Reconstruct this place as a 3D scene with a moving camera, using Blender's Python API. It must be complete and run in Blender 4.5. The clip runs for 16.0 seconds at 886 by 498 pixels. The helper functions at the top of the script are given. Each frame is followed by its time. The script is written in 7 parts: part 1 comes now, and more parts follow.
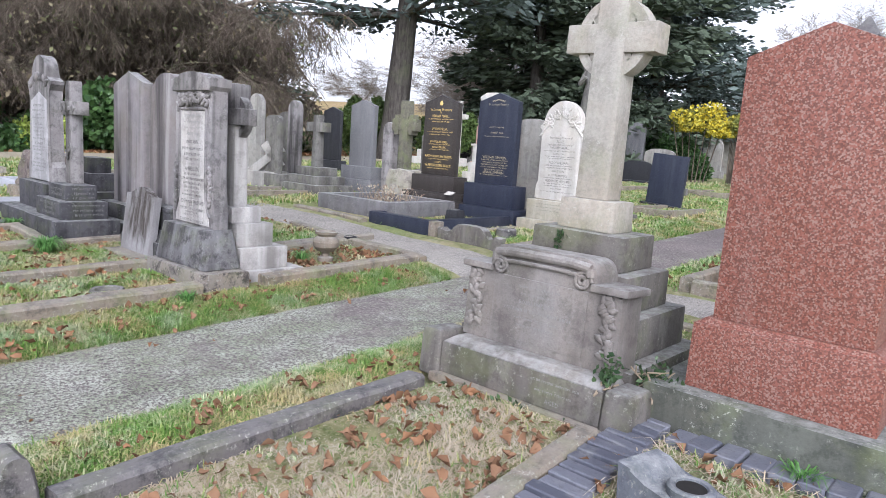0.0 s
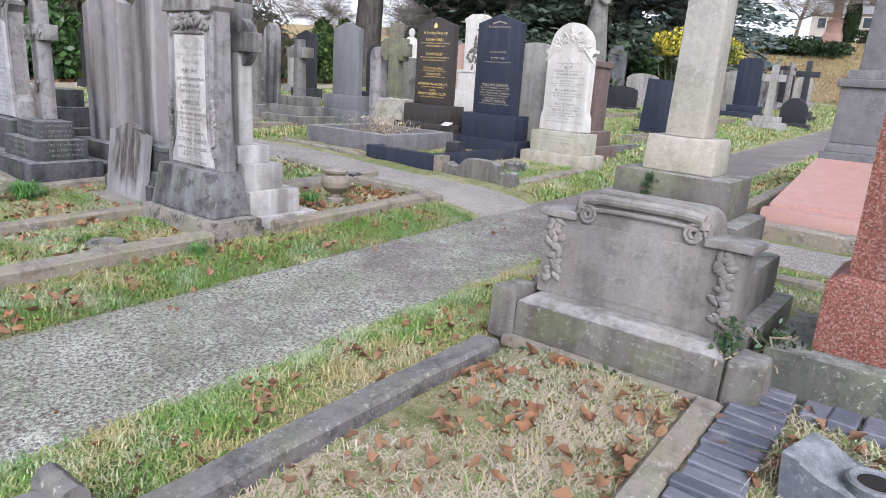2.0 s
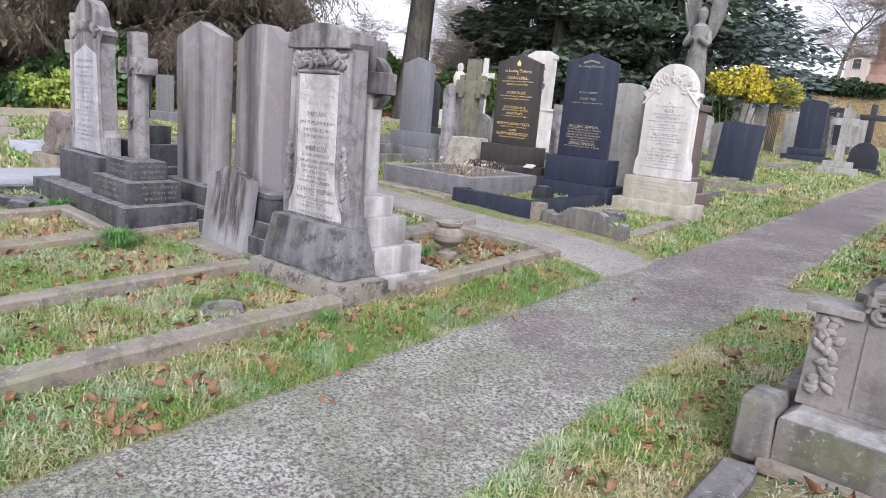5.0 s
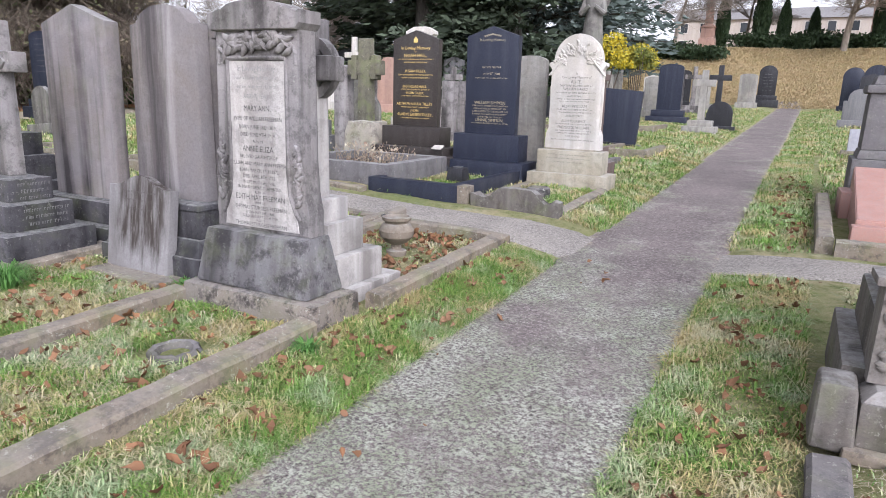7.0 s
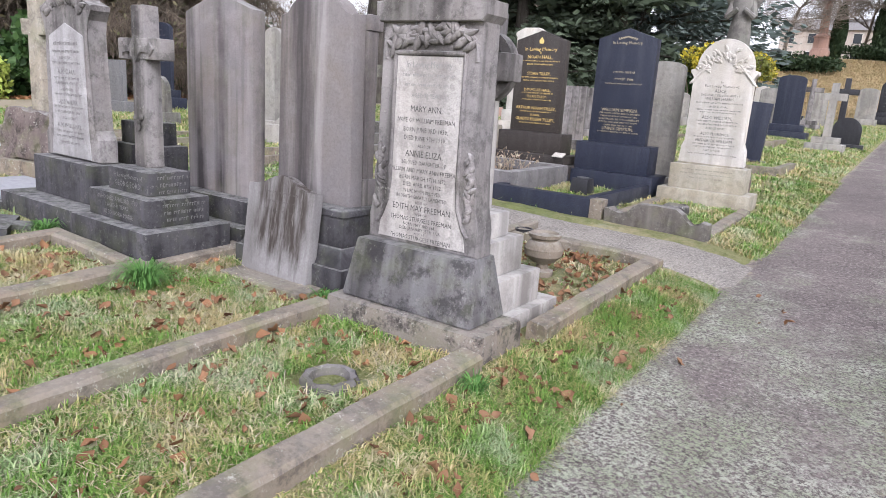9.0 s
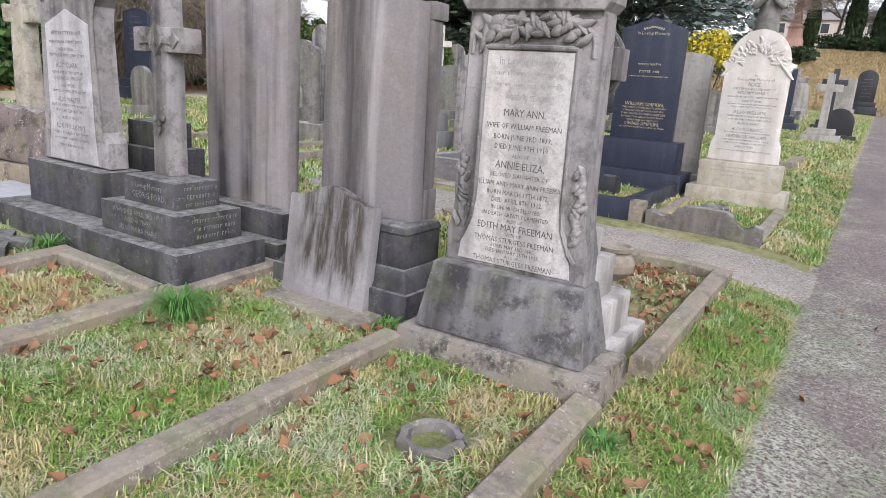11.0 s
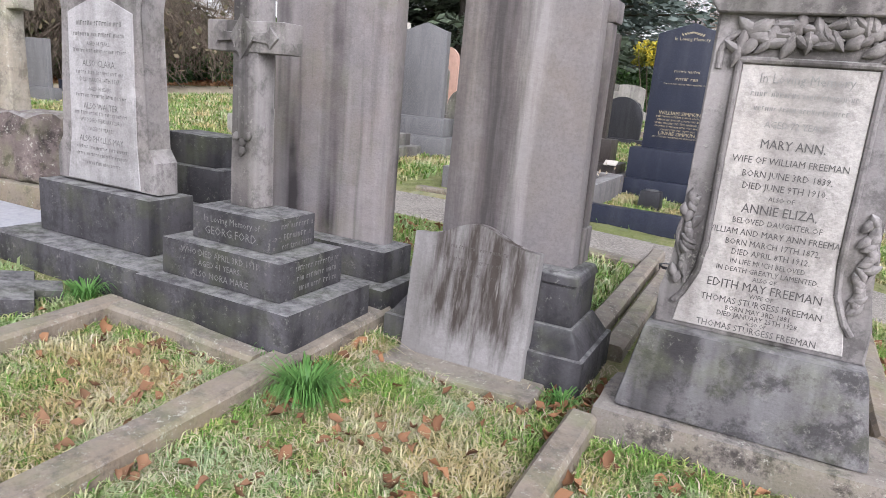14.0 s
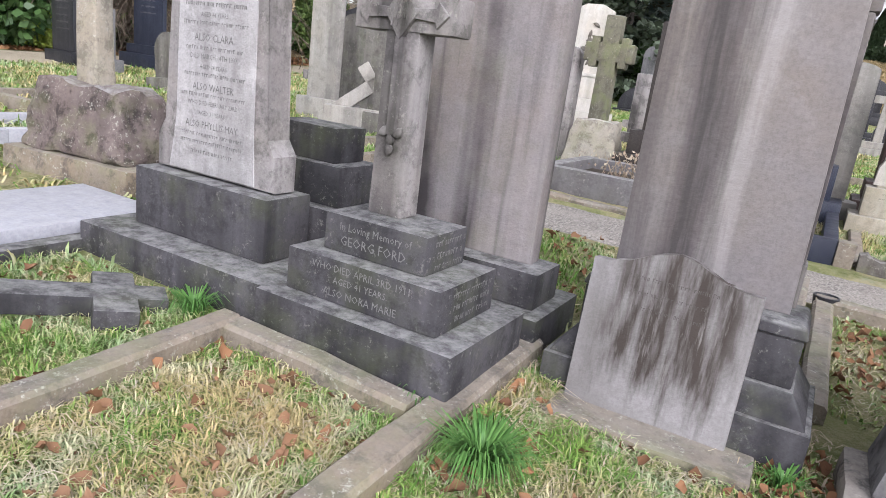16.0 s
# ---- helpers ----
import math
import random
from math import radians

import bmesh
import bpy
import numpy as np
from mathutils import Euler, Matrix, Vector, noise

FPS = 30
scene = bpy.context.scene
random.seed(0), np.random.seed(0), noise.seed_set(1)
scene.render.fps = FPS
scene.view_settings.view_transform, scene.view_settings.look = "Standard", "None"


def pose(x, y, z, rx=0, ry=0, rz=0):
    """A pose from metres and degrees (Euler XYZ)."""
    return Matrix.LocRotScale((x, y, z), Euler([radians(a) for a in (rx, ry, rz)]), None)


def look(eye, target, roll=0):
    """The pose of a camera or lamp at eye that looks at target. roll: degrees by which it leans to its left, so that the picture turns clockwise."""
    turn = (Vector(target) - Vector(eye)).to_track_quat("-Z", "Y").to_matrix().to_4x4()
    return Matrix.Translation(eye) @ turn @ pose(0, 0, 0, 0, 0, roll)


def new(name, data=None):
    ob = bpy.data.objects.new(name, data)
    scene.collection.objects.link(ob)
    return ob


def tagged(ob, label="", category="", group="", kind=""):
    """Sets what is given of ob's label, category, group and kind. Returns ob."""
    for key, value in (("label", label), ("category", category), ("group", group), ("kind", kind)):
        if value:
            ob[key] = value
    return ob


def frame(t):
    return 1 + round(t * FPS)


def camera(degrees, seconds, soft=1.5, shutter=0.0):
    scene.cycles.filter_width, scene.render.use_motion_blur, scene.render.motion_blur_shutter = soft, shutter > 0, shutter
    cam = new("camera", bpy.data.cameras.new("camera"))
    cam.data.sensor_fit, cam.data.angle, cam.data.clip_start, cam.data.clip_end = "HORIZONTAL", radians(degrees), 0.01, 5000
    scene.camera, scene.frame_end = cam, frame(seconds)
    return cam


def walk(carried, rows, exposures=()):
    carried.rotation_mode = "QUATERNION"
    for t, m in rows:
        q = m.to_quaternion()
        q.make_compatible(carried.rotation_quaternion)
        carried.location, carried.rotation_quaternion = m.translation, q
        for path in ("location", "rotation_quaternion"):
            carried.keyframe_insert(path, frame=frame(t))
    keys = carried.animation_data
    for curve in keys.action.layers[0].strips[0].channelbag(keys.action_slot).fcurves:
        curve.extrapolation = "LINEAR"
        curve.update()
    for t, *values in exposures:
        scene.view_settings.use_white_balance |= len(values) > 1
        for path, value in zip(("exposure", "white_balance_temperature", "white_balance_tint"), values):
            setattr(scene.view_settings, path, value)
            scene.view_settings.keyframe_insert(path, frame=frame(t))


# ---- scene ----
cam = camera(67.4, 16.0, 0.9)
METRES, EYE, TILT, LEAN, TURN = 6.7, 1.5, 0.0, 0.0, 41.3
ROWS = [
    (0.0, 0.0, 0.0, 0.0, 0.6, -8.58, -3.99),
    (0.5, -0.0246, 0.0168, -0.0008, 1.41, -11.35, -2.82),
    (1.0, -0.0444, 0.0453, 0.002, 2.68, -12.65, -2.59),
    (1.5, -0.0582, 0.0632, -0.0002, 3.71, -13.65, -2.88),
    (2.0, -0.0842, 0.0779, -0.0016, -2.59, -14.54, -3.63),
    (2.5, -0.1123, 0.0894, 0.0042, -6.94, -15.34, -4.88),
    (3.0, -0.1322, 0.1001, 0.0068, -4.29, -12.86, -5.94),
    (3.5, -0.1558, 0.1286, 0.009, -3.94, -11.7, -5.72),
    (4.0, -0.1842, 0.1461, 0.0084, 0.97, -11.93, -5.72),
    (6.5, -0.2827, 0.2488, 0.0009, -9.62, -12.99, -2.1),
    (7.0, -0.3155, 0.2681, 0.0036, -12.81, -13.16, -1.66),
    (7.5, -0.3379, 0.279, 0.0069, -9.14, -12.32, -3.85),
    (8.0, -0.3609, 0.3176, 0.0008, -5.78, -11.78, -7.31),
    (8.5, -0.373, 0.3388, 0.0006, -5.09, -12.78, -4.47),
    (11.0, -0.4651, 0.4465, 0.0034, -8.39, -14.12, -3.78),
    (11.5, -0.4921, 0.4692, 0.0018, -10.88, -12.98, -4.19),
    (12.0, -0.5237, 0.4846, 0.0038, -10.49, -13.74, -3.63),
    (12.5, -0.5468, 0.5077, 0.0012, -7.04, -14.08, -4.83),
    (13.0, -0.566, 0.5442, 0.0033, -7.67, -12.32, -3.52),
    (13.5, -0.5808, 0.5661, 0.0025, -8.34, -13.31, -3.72),
    (14.0, -0.6112, 0.5912, 0.0022, -13.99, -13.89, -4.89),
    (14.5, -0.6334, 0.6085, 0.0013, -14.49, -15.01, -6.88),
    (15.0, -0.6461, 0.6392, -0.0025, -12.11, -15.16, -5.88),
    (15.5, -0.6573, 0.6729, -0.0006, -10.61, -14.4, -6.4),
    (16.0, -0.6814, 0.6936, -0.0038, -10.65, -15.41, -7.18),
]
walk(cam, [(t, pose(0, 0, EYE, TILT, LEAN, TURN) @ pose(METRES * x, METRES * y, METRES * z, 90 + pitch, roll, yaw)) for t, x, y, z, yaw, pitch, roll in ROWS], [(0.0, 0.95, 5800, 16), (7.5, 0.95, 6000, 19), (11.5, 0.86, 6150, 17), (16.0, 1.03, 6150, 17)])

# ---- world and sun: bright overcast winter day ----
world = bpy.data.worlds.new("overcast")
scene.world = world
world.use_nodes = True
wn = world.node_tree.nodes
sky = wn.new("ShaderNodeTexSky")
sky.sky_type = "NISHITA"
sky.sun_disc = False
sky.sun_elevation, sky.sun_rotation = radians(37), radians(138)
sky.dust_density, sky.air_density, sky.ozone_density = 3.0, 1.0, 1.0
grey = wn.new("ShaderNodeHueSaturation")
grey.inputs["Saturation"].default_value = 0.12
world.node_tree.links.new(sky.outputs[0], grey.inputs["Color"])
world.node_tree.links.new(grey.outputs[0], wn["Background"].inputs["Color"])
wn["Background"].inputs["Strength"].default_value = 0.15
sun = new("sun", bpy.data.lights.new("sun", "SUN"))
sun.data.energy, sun.data.angle, sun.data.color = 1.1, radians(35), (1.0, 0.97, 0.93)
sun.matrix_basis = look((5, -5.5, 5.6), (0, 0, 0))

# ---- materials ----


class Nodes:
    def __init__(self, name):
        self.m = bpy.data.materials.new(name)
        self.m.use_nodes = True
        self.t = self.m.node_tree
        self.b = self.t.nodes["Principled BSDF"]
        self.pos = self.t.nodes.new("ShaderNodeNewGeometry").outputs["Position"]

    def put(self, sock, v):
        if isinstance(v, bpy.types.NodeSocket):
            self.t.links.new(v, sock)
        elif v is not None:
            sock.default_value = (*v, 1.0) if sock.type == "RGBA" and len(v) == 3 else v

    def noise(self, scale, detail=4.0, rough=0.6, stretch=None):
        n = self.t.nodes.new("ShaderNodeTexNoise")
        src = self.pos
        if stretch:
            mp = self.t.nodes.new("ShaderNodeMapping")
            mp.inputs["Scale"].default_value = stretch
            self.put(mp.inputs["Vector"], self.pos)
            src = mp.outputs[0]
        self.put(n.inputs["Vector"], src)
        n.inputs["Scale"].default_value = scale
        n.inputs["Detail"].default_value = detail
        n.inputs["Roughness"].default_value = rough
        return n.outputs["Fac"]

    def cells(self, scale, out="Distance", feature="F1"):
        n = self.t.nodes.new("ShaderNodeTexVoronoi")
        n.feature = feature
        self.put(n.inputs["Vector"], self.pos)
        n.inputs["Scale"].default_value = scale
        return n.outputs[out]

    def ramp(self, fac, a, b, lo=0.0, hi=1.0):
        n = self.t.nodes.new("ShaderNodeMapRange")
        self.put(n.inputs[0], fac)
        n.inputs[1].default_value, n.inputs[2].default_value = a, b
        n.inputs[3].default_value, n.inputs[4].default_value = lo, hi
        return n.outputs[0]

    def mix(self, fac, a, b, mode="MIX"):
        n = self.t.nodes.new("ShaderNodeMix")
        n.data_type, n.blend_type = "RGBA", mode
        self.put(n.inputs[0], fac)
        self.put(n.inputs[6], a)
        self.put(n.inputs[7], b)
        return n.outputs[2]

    def math(self, op, a, b):
        n = self.t.nodes.new("ShaderNodeMath")
        n.operation = op
        self.put(n.inputs[0], a)
        self.put(n.inputs[1], b)
        return n.outputs[0]

    def random(self, island=False):
        if island:
            return self.t.nodes.new("ShaderNodeNewGeometry").outputs["Random Per Island"]
        return self.t.nodes.new("ShaderNodeObjectInfo").outputs["Random"]

    def up(self):
        g = self.t.nodes.new("ShaderNodeNewGeometry")
        s = self.t.nodes.new("ShaderNodeSeparateXYZ")
        self.put(s.inputs[0], g.outputs["Normal"])
        return s.outputs[2]

    def finish(self, colour, rough=0.8, bump=None, height=0.01, strength=0.6, spec=0.4):
        self.put(self.b.inputs["Base Color"], colour)
        self.put(self.b.inputs["Roughness"], rough)
        self.b.inputs["Specular IOR Level"].default_value = spec
        if bump is not None:
            n = self.t.nodes.new("ShaderNodeBump")
            n.inputs["Strength"].default_value = strength
            n.inputs["Distance"].default_value = height
            self.put(n.inputs["Height"], bump)
            self.put(self.b.inputs["Normal"], n.outputs[0])
        return self.m


def stone(name, base, soot, streak=0.6, lichen=0.35, green=0.0, stain=0.5, warm=0.3, rough=0.85, grain=90.0, top_pale=0.4):
    """Weathered masonry: grain, broad stains, rain streaks of soot, pale lichen spots, a green film, paler tops."""
    k = Nodes(name)
    warmer = tuple(c * f for c, f in zip(base, (1.06, 0.92, 0.76)))
    col = k.mix(k.ramp(k.noise(1.7, 4), 0.38, 0.66, 0, warm), base, warmer)
    col = k.mix(k.ramp(k.noise(grain, 3, 0.7), 0.42, 0.66, 0, 0.35), col, tuple(c * 0.55 for c in base))
    col = k.mix(k.ramp(k.noise(9, 6, 0.72), 0.52, 0.7, 0, 0.35), col, tuple(min(0.75, c * 1.45) for c in base))
    run = k.noise(1.0, 3, 0.5, (4.6, 4.6, 0.32))
    ragged = k.math("MULTIPLY", k.math("SUBTRACT", k.noise(11, 5, 0.7), 0.5), 0.10)
    broad = k.ramp(k.math("ADD", run, ragged), 0.45, 0.60)
    thin = k.ramp(k.math("ADD", k.noise(1.0, 3, 0.5, (19, 19, 0.8)), ragged), 0.55, 0.70, 0, 0.5)
    st = k.math("MULTIPLY", k.math("MAXIMUM", broad, thin), k.ramp(k.noise(1.3, 3), 0.34, 0.52, 0.3, 1))
    col = k.mix(k.math("MULTIPLY", st, streak), col, soot)
    wash = k.ramp(k.math("ADD", k.noise(1.0, 3, 0.5, (6.3, 6.3, 0.4)), ragged), 0.54, 0.68, 0, 0.45 * streak)
    col = k.mix(wash, col, tuple(min(0.75, c * 1.7) for c in base))
    blot = k.math("MULTIPLY", k.ramp(k.noise(6.5, 8, 0.78), 0.49, 0.6), stain)
    col = k.mix(blot, col, soot)
    spot = k.math("MULTIPLY", k.ramp(k.noise(34, 6, 0.8), 0.57, 0.63), k.ramp(k.noise(4.1, 5), 0.42, 0.56))
    col = k.mix(k.math("MULTIPLY", spot, lichen), col, (0.42, 0.42, 0.37))
    film = k.math("MULTIPLY", k.ramp(k.noise(4.2, 5), 0.48, 0.66), green)
    col = k.mix(film, col, (0.16, 0.19, 0.07))
    # faces that look up mix towards a mottled pale grey
    frost = k.math("MULTIPLY", k.ramp(k.up(), 0.55, 0.9), k.ramp(k.noise(12, 6, 0.75), 0.40, 0.62, 0.05, top_pale))
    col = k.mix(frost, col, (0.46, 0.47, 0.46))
    h = k.math("ADD", k.noise(grain * 0.6, 4, 0.6), k.math("MULTIPLY", k.noise(14, 6, 0.7), 1.2))
    return k.finish(col, rough, h, 0.005, 0.6, 0.3)


def granite(name, a, b, c, scale=140.0, rough=0.25, weather=0.15, spec=0.5):
    """Polished granite: three kinds of crystal, a little rain film."""
    k = Nodes(name)
    n = k.t.nodes.new("ShaderNodeTexVoronoi")
    k.put(n.inputs["Vector"], k.pos)
    n.inputs["Scale"].default_value = scale
    s = k.t.nodes.new("ShaderNodeSeparateColor")
    k.put(s.inputs[0], n.outputs["Color"])
    col = k.mix(k.ramp(s.outputs[0], 0.35, 0.6), a, b)
    col = k.mix(k.ramp(s.outputs[1], 0.74, 0.8), col, c)
    col = k.mix(k.ramp(k.noise(scale * 0.45, 4, 0.7), 0.4, 0.7, 0, 0.4), col, a)
    w = k.math("MULTIPLY", k.ramp(k.noise(1.0, 5, 0.6, (9, 9, 0.8)), 0.45, 0.7), weather)
    col = k.mix(w, col, (0.3, 0.3, 0.3))
    r = k.math("ADD", k.ramp(k.noise(7, 5), 0.3, 0.7, -0.06, 0.14), rough)
    return k.finish(col, r, k.noise(scale, 3), 0.0015, 0.25, spec)


M = {
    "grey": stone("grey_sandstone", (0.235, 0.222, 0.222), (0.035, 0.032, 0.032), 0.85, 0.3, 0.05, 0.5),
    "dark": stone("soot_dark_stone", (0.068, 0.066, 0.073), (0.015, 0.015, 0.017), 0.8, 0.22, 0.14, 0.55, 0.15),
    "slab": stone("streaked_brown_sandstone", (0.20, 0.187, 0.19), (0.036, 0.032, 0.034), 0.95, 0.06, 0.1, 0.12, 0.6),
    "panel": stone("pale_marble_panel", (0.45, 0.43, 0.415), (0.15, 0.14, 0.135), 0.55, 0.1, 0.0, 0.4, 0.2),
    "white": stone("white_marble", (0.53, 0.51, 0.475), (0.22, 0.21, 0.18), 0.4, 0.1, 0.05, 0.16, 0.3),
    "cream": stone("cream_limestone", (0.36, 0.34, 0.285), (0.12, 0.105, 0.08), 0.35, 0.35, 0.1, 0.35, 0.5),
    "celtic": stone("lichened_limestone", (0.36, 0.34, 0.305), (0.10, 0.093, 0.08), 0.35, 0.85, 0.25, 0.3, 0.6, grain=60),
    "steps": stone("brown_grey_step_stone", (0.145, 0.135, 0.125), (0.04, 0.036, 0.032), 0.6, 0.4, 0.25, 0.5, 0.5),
    "kerb": stone("kerb_stone", (0.215, 0.19, 0.158), (0.055, 0.048, 0.042), 0.1, 0.9, 0.35, 0.6, 0.7, grain=55, top_pale=0.12),
    "kerb_dark": stone("dark_kerb_stone", (0.14, 0.13, 0.13), (0.03, 0.03, 0.032), 0.1, 0.8, 0.2, 0.8, 0.2, grain=70, top_pale=0.15),
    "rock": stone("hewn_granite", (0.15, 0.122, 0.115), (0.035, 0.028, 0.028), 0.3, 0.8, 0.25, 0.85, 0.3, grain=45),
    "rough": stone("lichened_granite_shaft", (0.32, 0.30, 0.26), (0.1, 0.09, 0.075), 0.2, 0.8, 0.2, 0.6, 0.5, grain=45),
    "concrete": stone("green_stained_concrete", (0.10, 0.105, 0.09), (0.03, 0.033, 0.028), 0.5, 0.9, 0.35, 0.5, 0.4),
    "red": granite("red_granite", (0.225, 0.085, 0.06), (0.115, 0.042, 0.03), (0.27, 0.17, 0.14), 140, 0.5, 0.06, 0.35),
    "pink": granite("pink_granite", (0.42, 0.235, 0.195), (0.36, 0.19, 0.155), (0.30, 0.22, 0.20), 220, 0.5, 0.12),
    "navy": granite("blue_black_granite", (0.020, 0.024, 0.040), (0.014, 0.017, 0.03), (0.04, 0.047, 0.07), 260, 0.38, 0.05, 0.3),
    "black": granite("black_granite", (0.022, 0.023, 0.027), (0.016, 0.016, 0.02), (0.05, 0.05, 0.055), 260, 0.34, 0.05, 0.3),
    "brownblack": granite("brown_black_granite", (0.035, 0.030, 0.027), (0.026, 0.022, 0.02), (0.07, 0.06, 0.055), 260, 0.34, 0.05, 0.3),
    "greygranite": granite("grey_granite", (0.13, 0.13, 0.135), (0.09, 0.09, 0.095), (0.2, 0.2, 0.2), 200, 0.45, 0.25),
    "slate": stone("blue_slate", (0.13, 0.14, 0.165), (0.05, 0.055, 0.07), 0.2, 0.5, 0.1, 0.45, 0.1),
}


def plain(name, colour, rough=0.6, vary=0.25, scale=40.0, metal=0.0):
    k = Nodes(name)
    col = k.mix(k.ramp(k.noise(scale, 5), 0.3, 0.7), colour, tuple(c * (1 - vary) for c in colour))
    k.b.inputs["Metallic"].default_value = metal
    return k.finish(col, rough, k.noise(scale, 4), 0.002, 0.4)


M["gold"] = plain("gilded_letters", (0.80, 0.58, 0.20), 0.45, 0.3, 60)
M["marble"] = stone("bright_stained_marble", (0.42, 0.405, 0.39), (0.13, 0.12, 0.11), 0.7, 0.1, 0.0, 0.3, 0.2)
M["lead"] = plain("dark_lead_letters", (0.13, 0.125, 0.125), 0.6, 0.4, 60)
M["cut"] = plain("cut_letters_weathered", (0.19, 0.18, 0.175), 0.9, 0.4, 60)
M["pale_cut"] = plain("pale_cut_letters", (0.19, 0.188, 0.185), 0.9, 0.4, 60)
M["stained_cut"] = plain("dark_stained_letters", (0.10, 0.09, 0.085), 0.9, 0.5, 60)
M["faint"] = plain("worn_away_letters", (0.30, 0.295, 0.29), 0.9, 0.3, 60)
# near-black colour standing in for the shade inside a hollow
M["hole"] = plain("recess_shade", (0.015, 0.014, 0.013), 0.9)


def brick_material():
    k = Nodes("blue_engineering_brick")
    r = k.random()
    col = k.mix(r, (0.075, 0.08, 0.105), (0.15, 0.155, 0.185))
    col = k.mix(k.ramp(k.noise(8, 6, 0.7), 0.5, 0.7, 0, 0.5), col, (0.26, 0.26, 0.26))
    col = k.mix(k.ramp(k.noise(40, 5), 0.55, 0.7, 0, 0.5), col, (0.04, 0.042, 0.05))
    return k.finish(col, 0.55, k.noise(60, 5), 0.004, 0.6)


def soil_material():
    k = Nodes("turf_soil")
    col = k.mix(k.ramp(k.noise(1.1, 5), 0.4, 0.62), (0.20, 0.235, 0.085), (0.38, 0.33, 0.20))
    col = k.mix(k.ramp(k.noise(7, 7, 0.7), 0.42, 0.66), col, (0.12, 0.155, 0.045))
    col = k.mix(k.ramp(k.noise(75, 4, 0.7), 0.45, 0.75, 0, 0.6), col, (0.42, 0.39, 0.26))
    col = k.mix(k.ramp(k.noise(3.3, 6, 0.7), 0.56, 0.7, 0, 0.55), col, (0.33, 0.37, 0.28))
    h = k.math("ADD", k.noise(80, 4, 0.75), k.noise(12, 5))
    return k.finish(col, 0.95, h, 0.03, 0.9, 0.15)


def dry_material():
    k = Nodes("dry_grass_bank")
    col = k.mix(k.ramp(k.noise(0.35, 5), 0.35, 0.65), (0.42, 0.335, 0.19), (0.30, 0.26, 0.13))
    col = k.mix(k.ramp(k.noise(5, 7, 0.75), 0.42, 0.66), col, (0.28, 0.18, 0.09))
    return k.finish(col, 0.95, k.noise(9, 6, 0.75), 0.12, 1.0, 0.1)


def tarmac_material():
    """Old tarmac: worn dark binder, pale chippings, frosted moss spreading over it in patches."""
    k = Nodes("mossy_tarmac")
    col = k.mix(k.ramp(k.noise(0.9, 5), 0.35, 0.65), (0.20, 0.172, 0.165), (0.13, 0.112, 0.108))
    col = k.mix(k.ramp(k.noise(34, 4, 0.75), 0.5, 0.62, 0, 0.8), col, (0.33, 0.29, 0.275))
    chips = k.ramp(k.cells(60), 0.34, 0.18)
    col = k.mix(k.math("MULTIPLY", chips, k.ramp(k.noise(22, 3), 0.46, 0.6)), col, (0.46, 0.42, 0.40))
    col = k.mix(k.ramp(k.noise(41, 4, 0.75), 0.53, 0.62, 0, 0.75), col, (0.055, 0.048, 0.046))
    sep = k.t.nodes.new("ShaderNodeSeparateXYZ")
    k.put(sep.inputs[0], k.pos)
    south = k.ramp(sep.outputs[1], 6.8, 1.2, -0.08, 0.22)
    edge = k.ramp(k.math("ABSOLUTE", k.math("ADD", sep.outputs[0], 3.92), 0.0), 0.25, 0.75, -0.05, 0.06)
    wide = k.math("ADD", k.math("ADD", k.noise(1.5, 6, 0.72), south), edge)
    patch = k.ramp(wide, 0.42, 0.62)
    crumb = k.math("MULTIPLY", k.ramp(k.noise(50, 4, 0.8), 0.44, 0.57), patch)
    moss = k.mix(k.ramp(k.noise(2.6, 5, 0.7), 0.4, 0.6), (0.38, 0.43, 0.30), (0.60, 0.62, 0.53))
    col = k.mix(k.math("MULTIPLY", crumb, 0.88), col, moss)
    rim = k.math("ADD", k.math("ABSOLUTE", k.math("ADD", sep.outputs[0], 3.92), 0.0), k.math("MULTIPLY", k.math("SUBTRACT", k.noise(4.5, 6, 0.75), 0.5), 0.7))
    sand = k.mix(k.noise(45, 4), (0.46, 0.41, 0.31), (0.29, 0.25, 0.18))
    col = k.mix(k.ramp(rim, 0.58, 0.70, 0, 0.9), col, sand)
    h = k.math("ADD", k.math("MULTIPLY", k.noise(60, 4, 0.7), 0.7), k.math("ADD", crumb, k.math("MULTIPLY", chips, 0.6)))
    return k.finish(col, 0.9, h, 0.009, 0.8, 0.2)


def blade_material(name, greens, straw, frost, dry_lo=0.42, dry_hi=0.6):
    k = Nodes(name)
    r = k.random(True)
    col = k.mix(r, greens[0], greens[1])
    dry = k.ramp(k.math("ADD", k.math("MULTIPLY", k.noise(1.6, 5, 0.65), 1.0), k.math("MULTIPLY", r, 0.22)), dry_lo + 0.11, dry_hi + 0.11)
    col = k.mix(dry, col, straw)
    icy = k.ramp(k.math("ADD", k.noise(2.6, 6, 0.7), k.math("MULTIPLY", r, 0.15)), 0.55, 0.72, 0.0, 0.45)
    col = k.mix(icy, col, frost)
    return k.finish(col, 0.7, None, spec=0.25)


def leaf_material(name, a, b, c=None, rough=0.6):
    k = Nodes(name)
    r = k.random(True)
    col = k.mix(r, a, b)
    if c:
        col = k.mix(k.ramp(k.noise(0.9, 3), 0.45, 0.6), col, c)
    return k.finish(col, rough, None, spec=0.25)


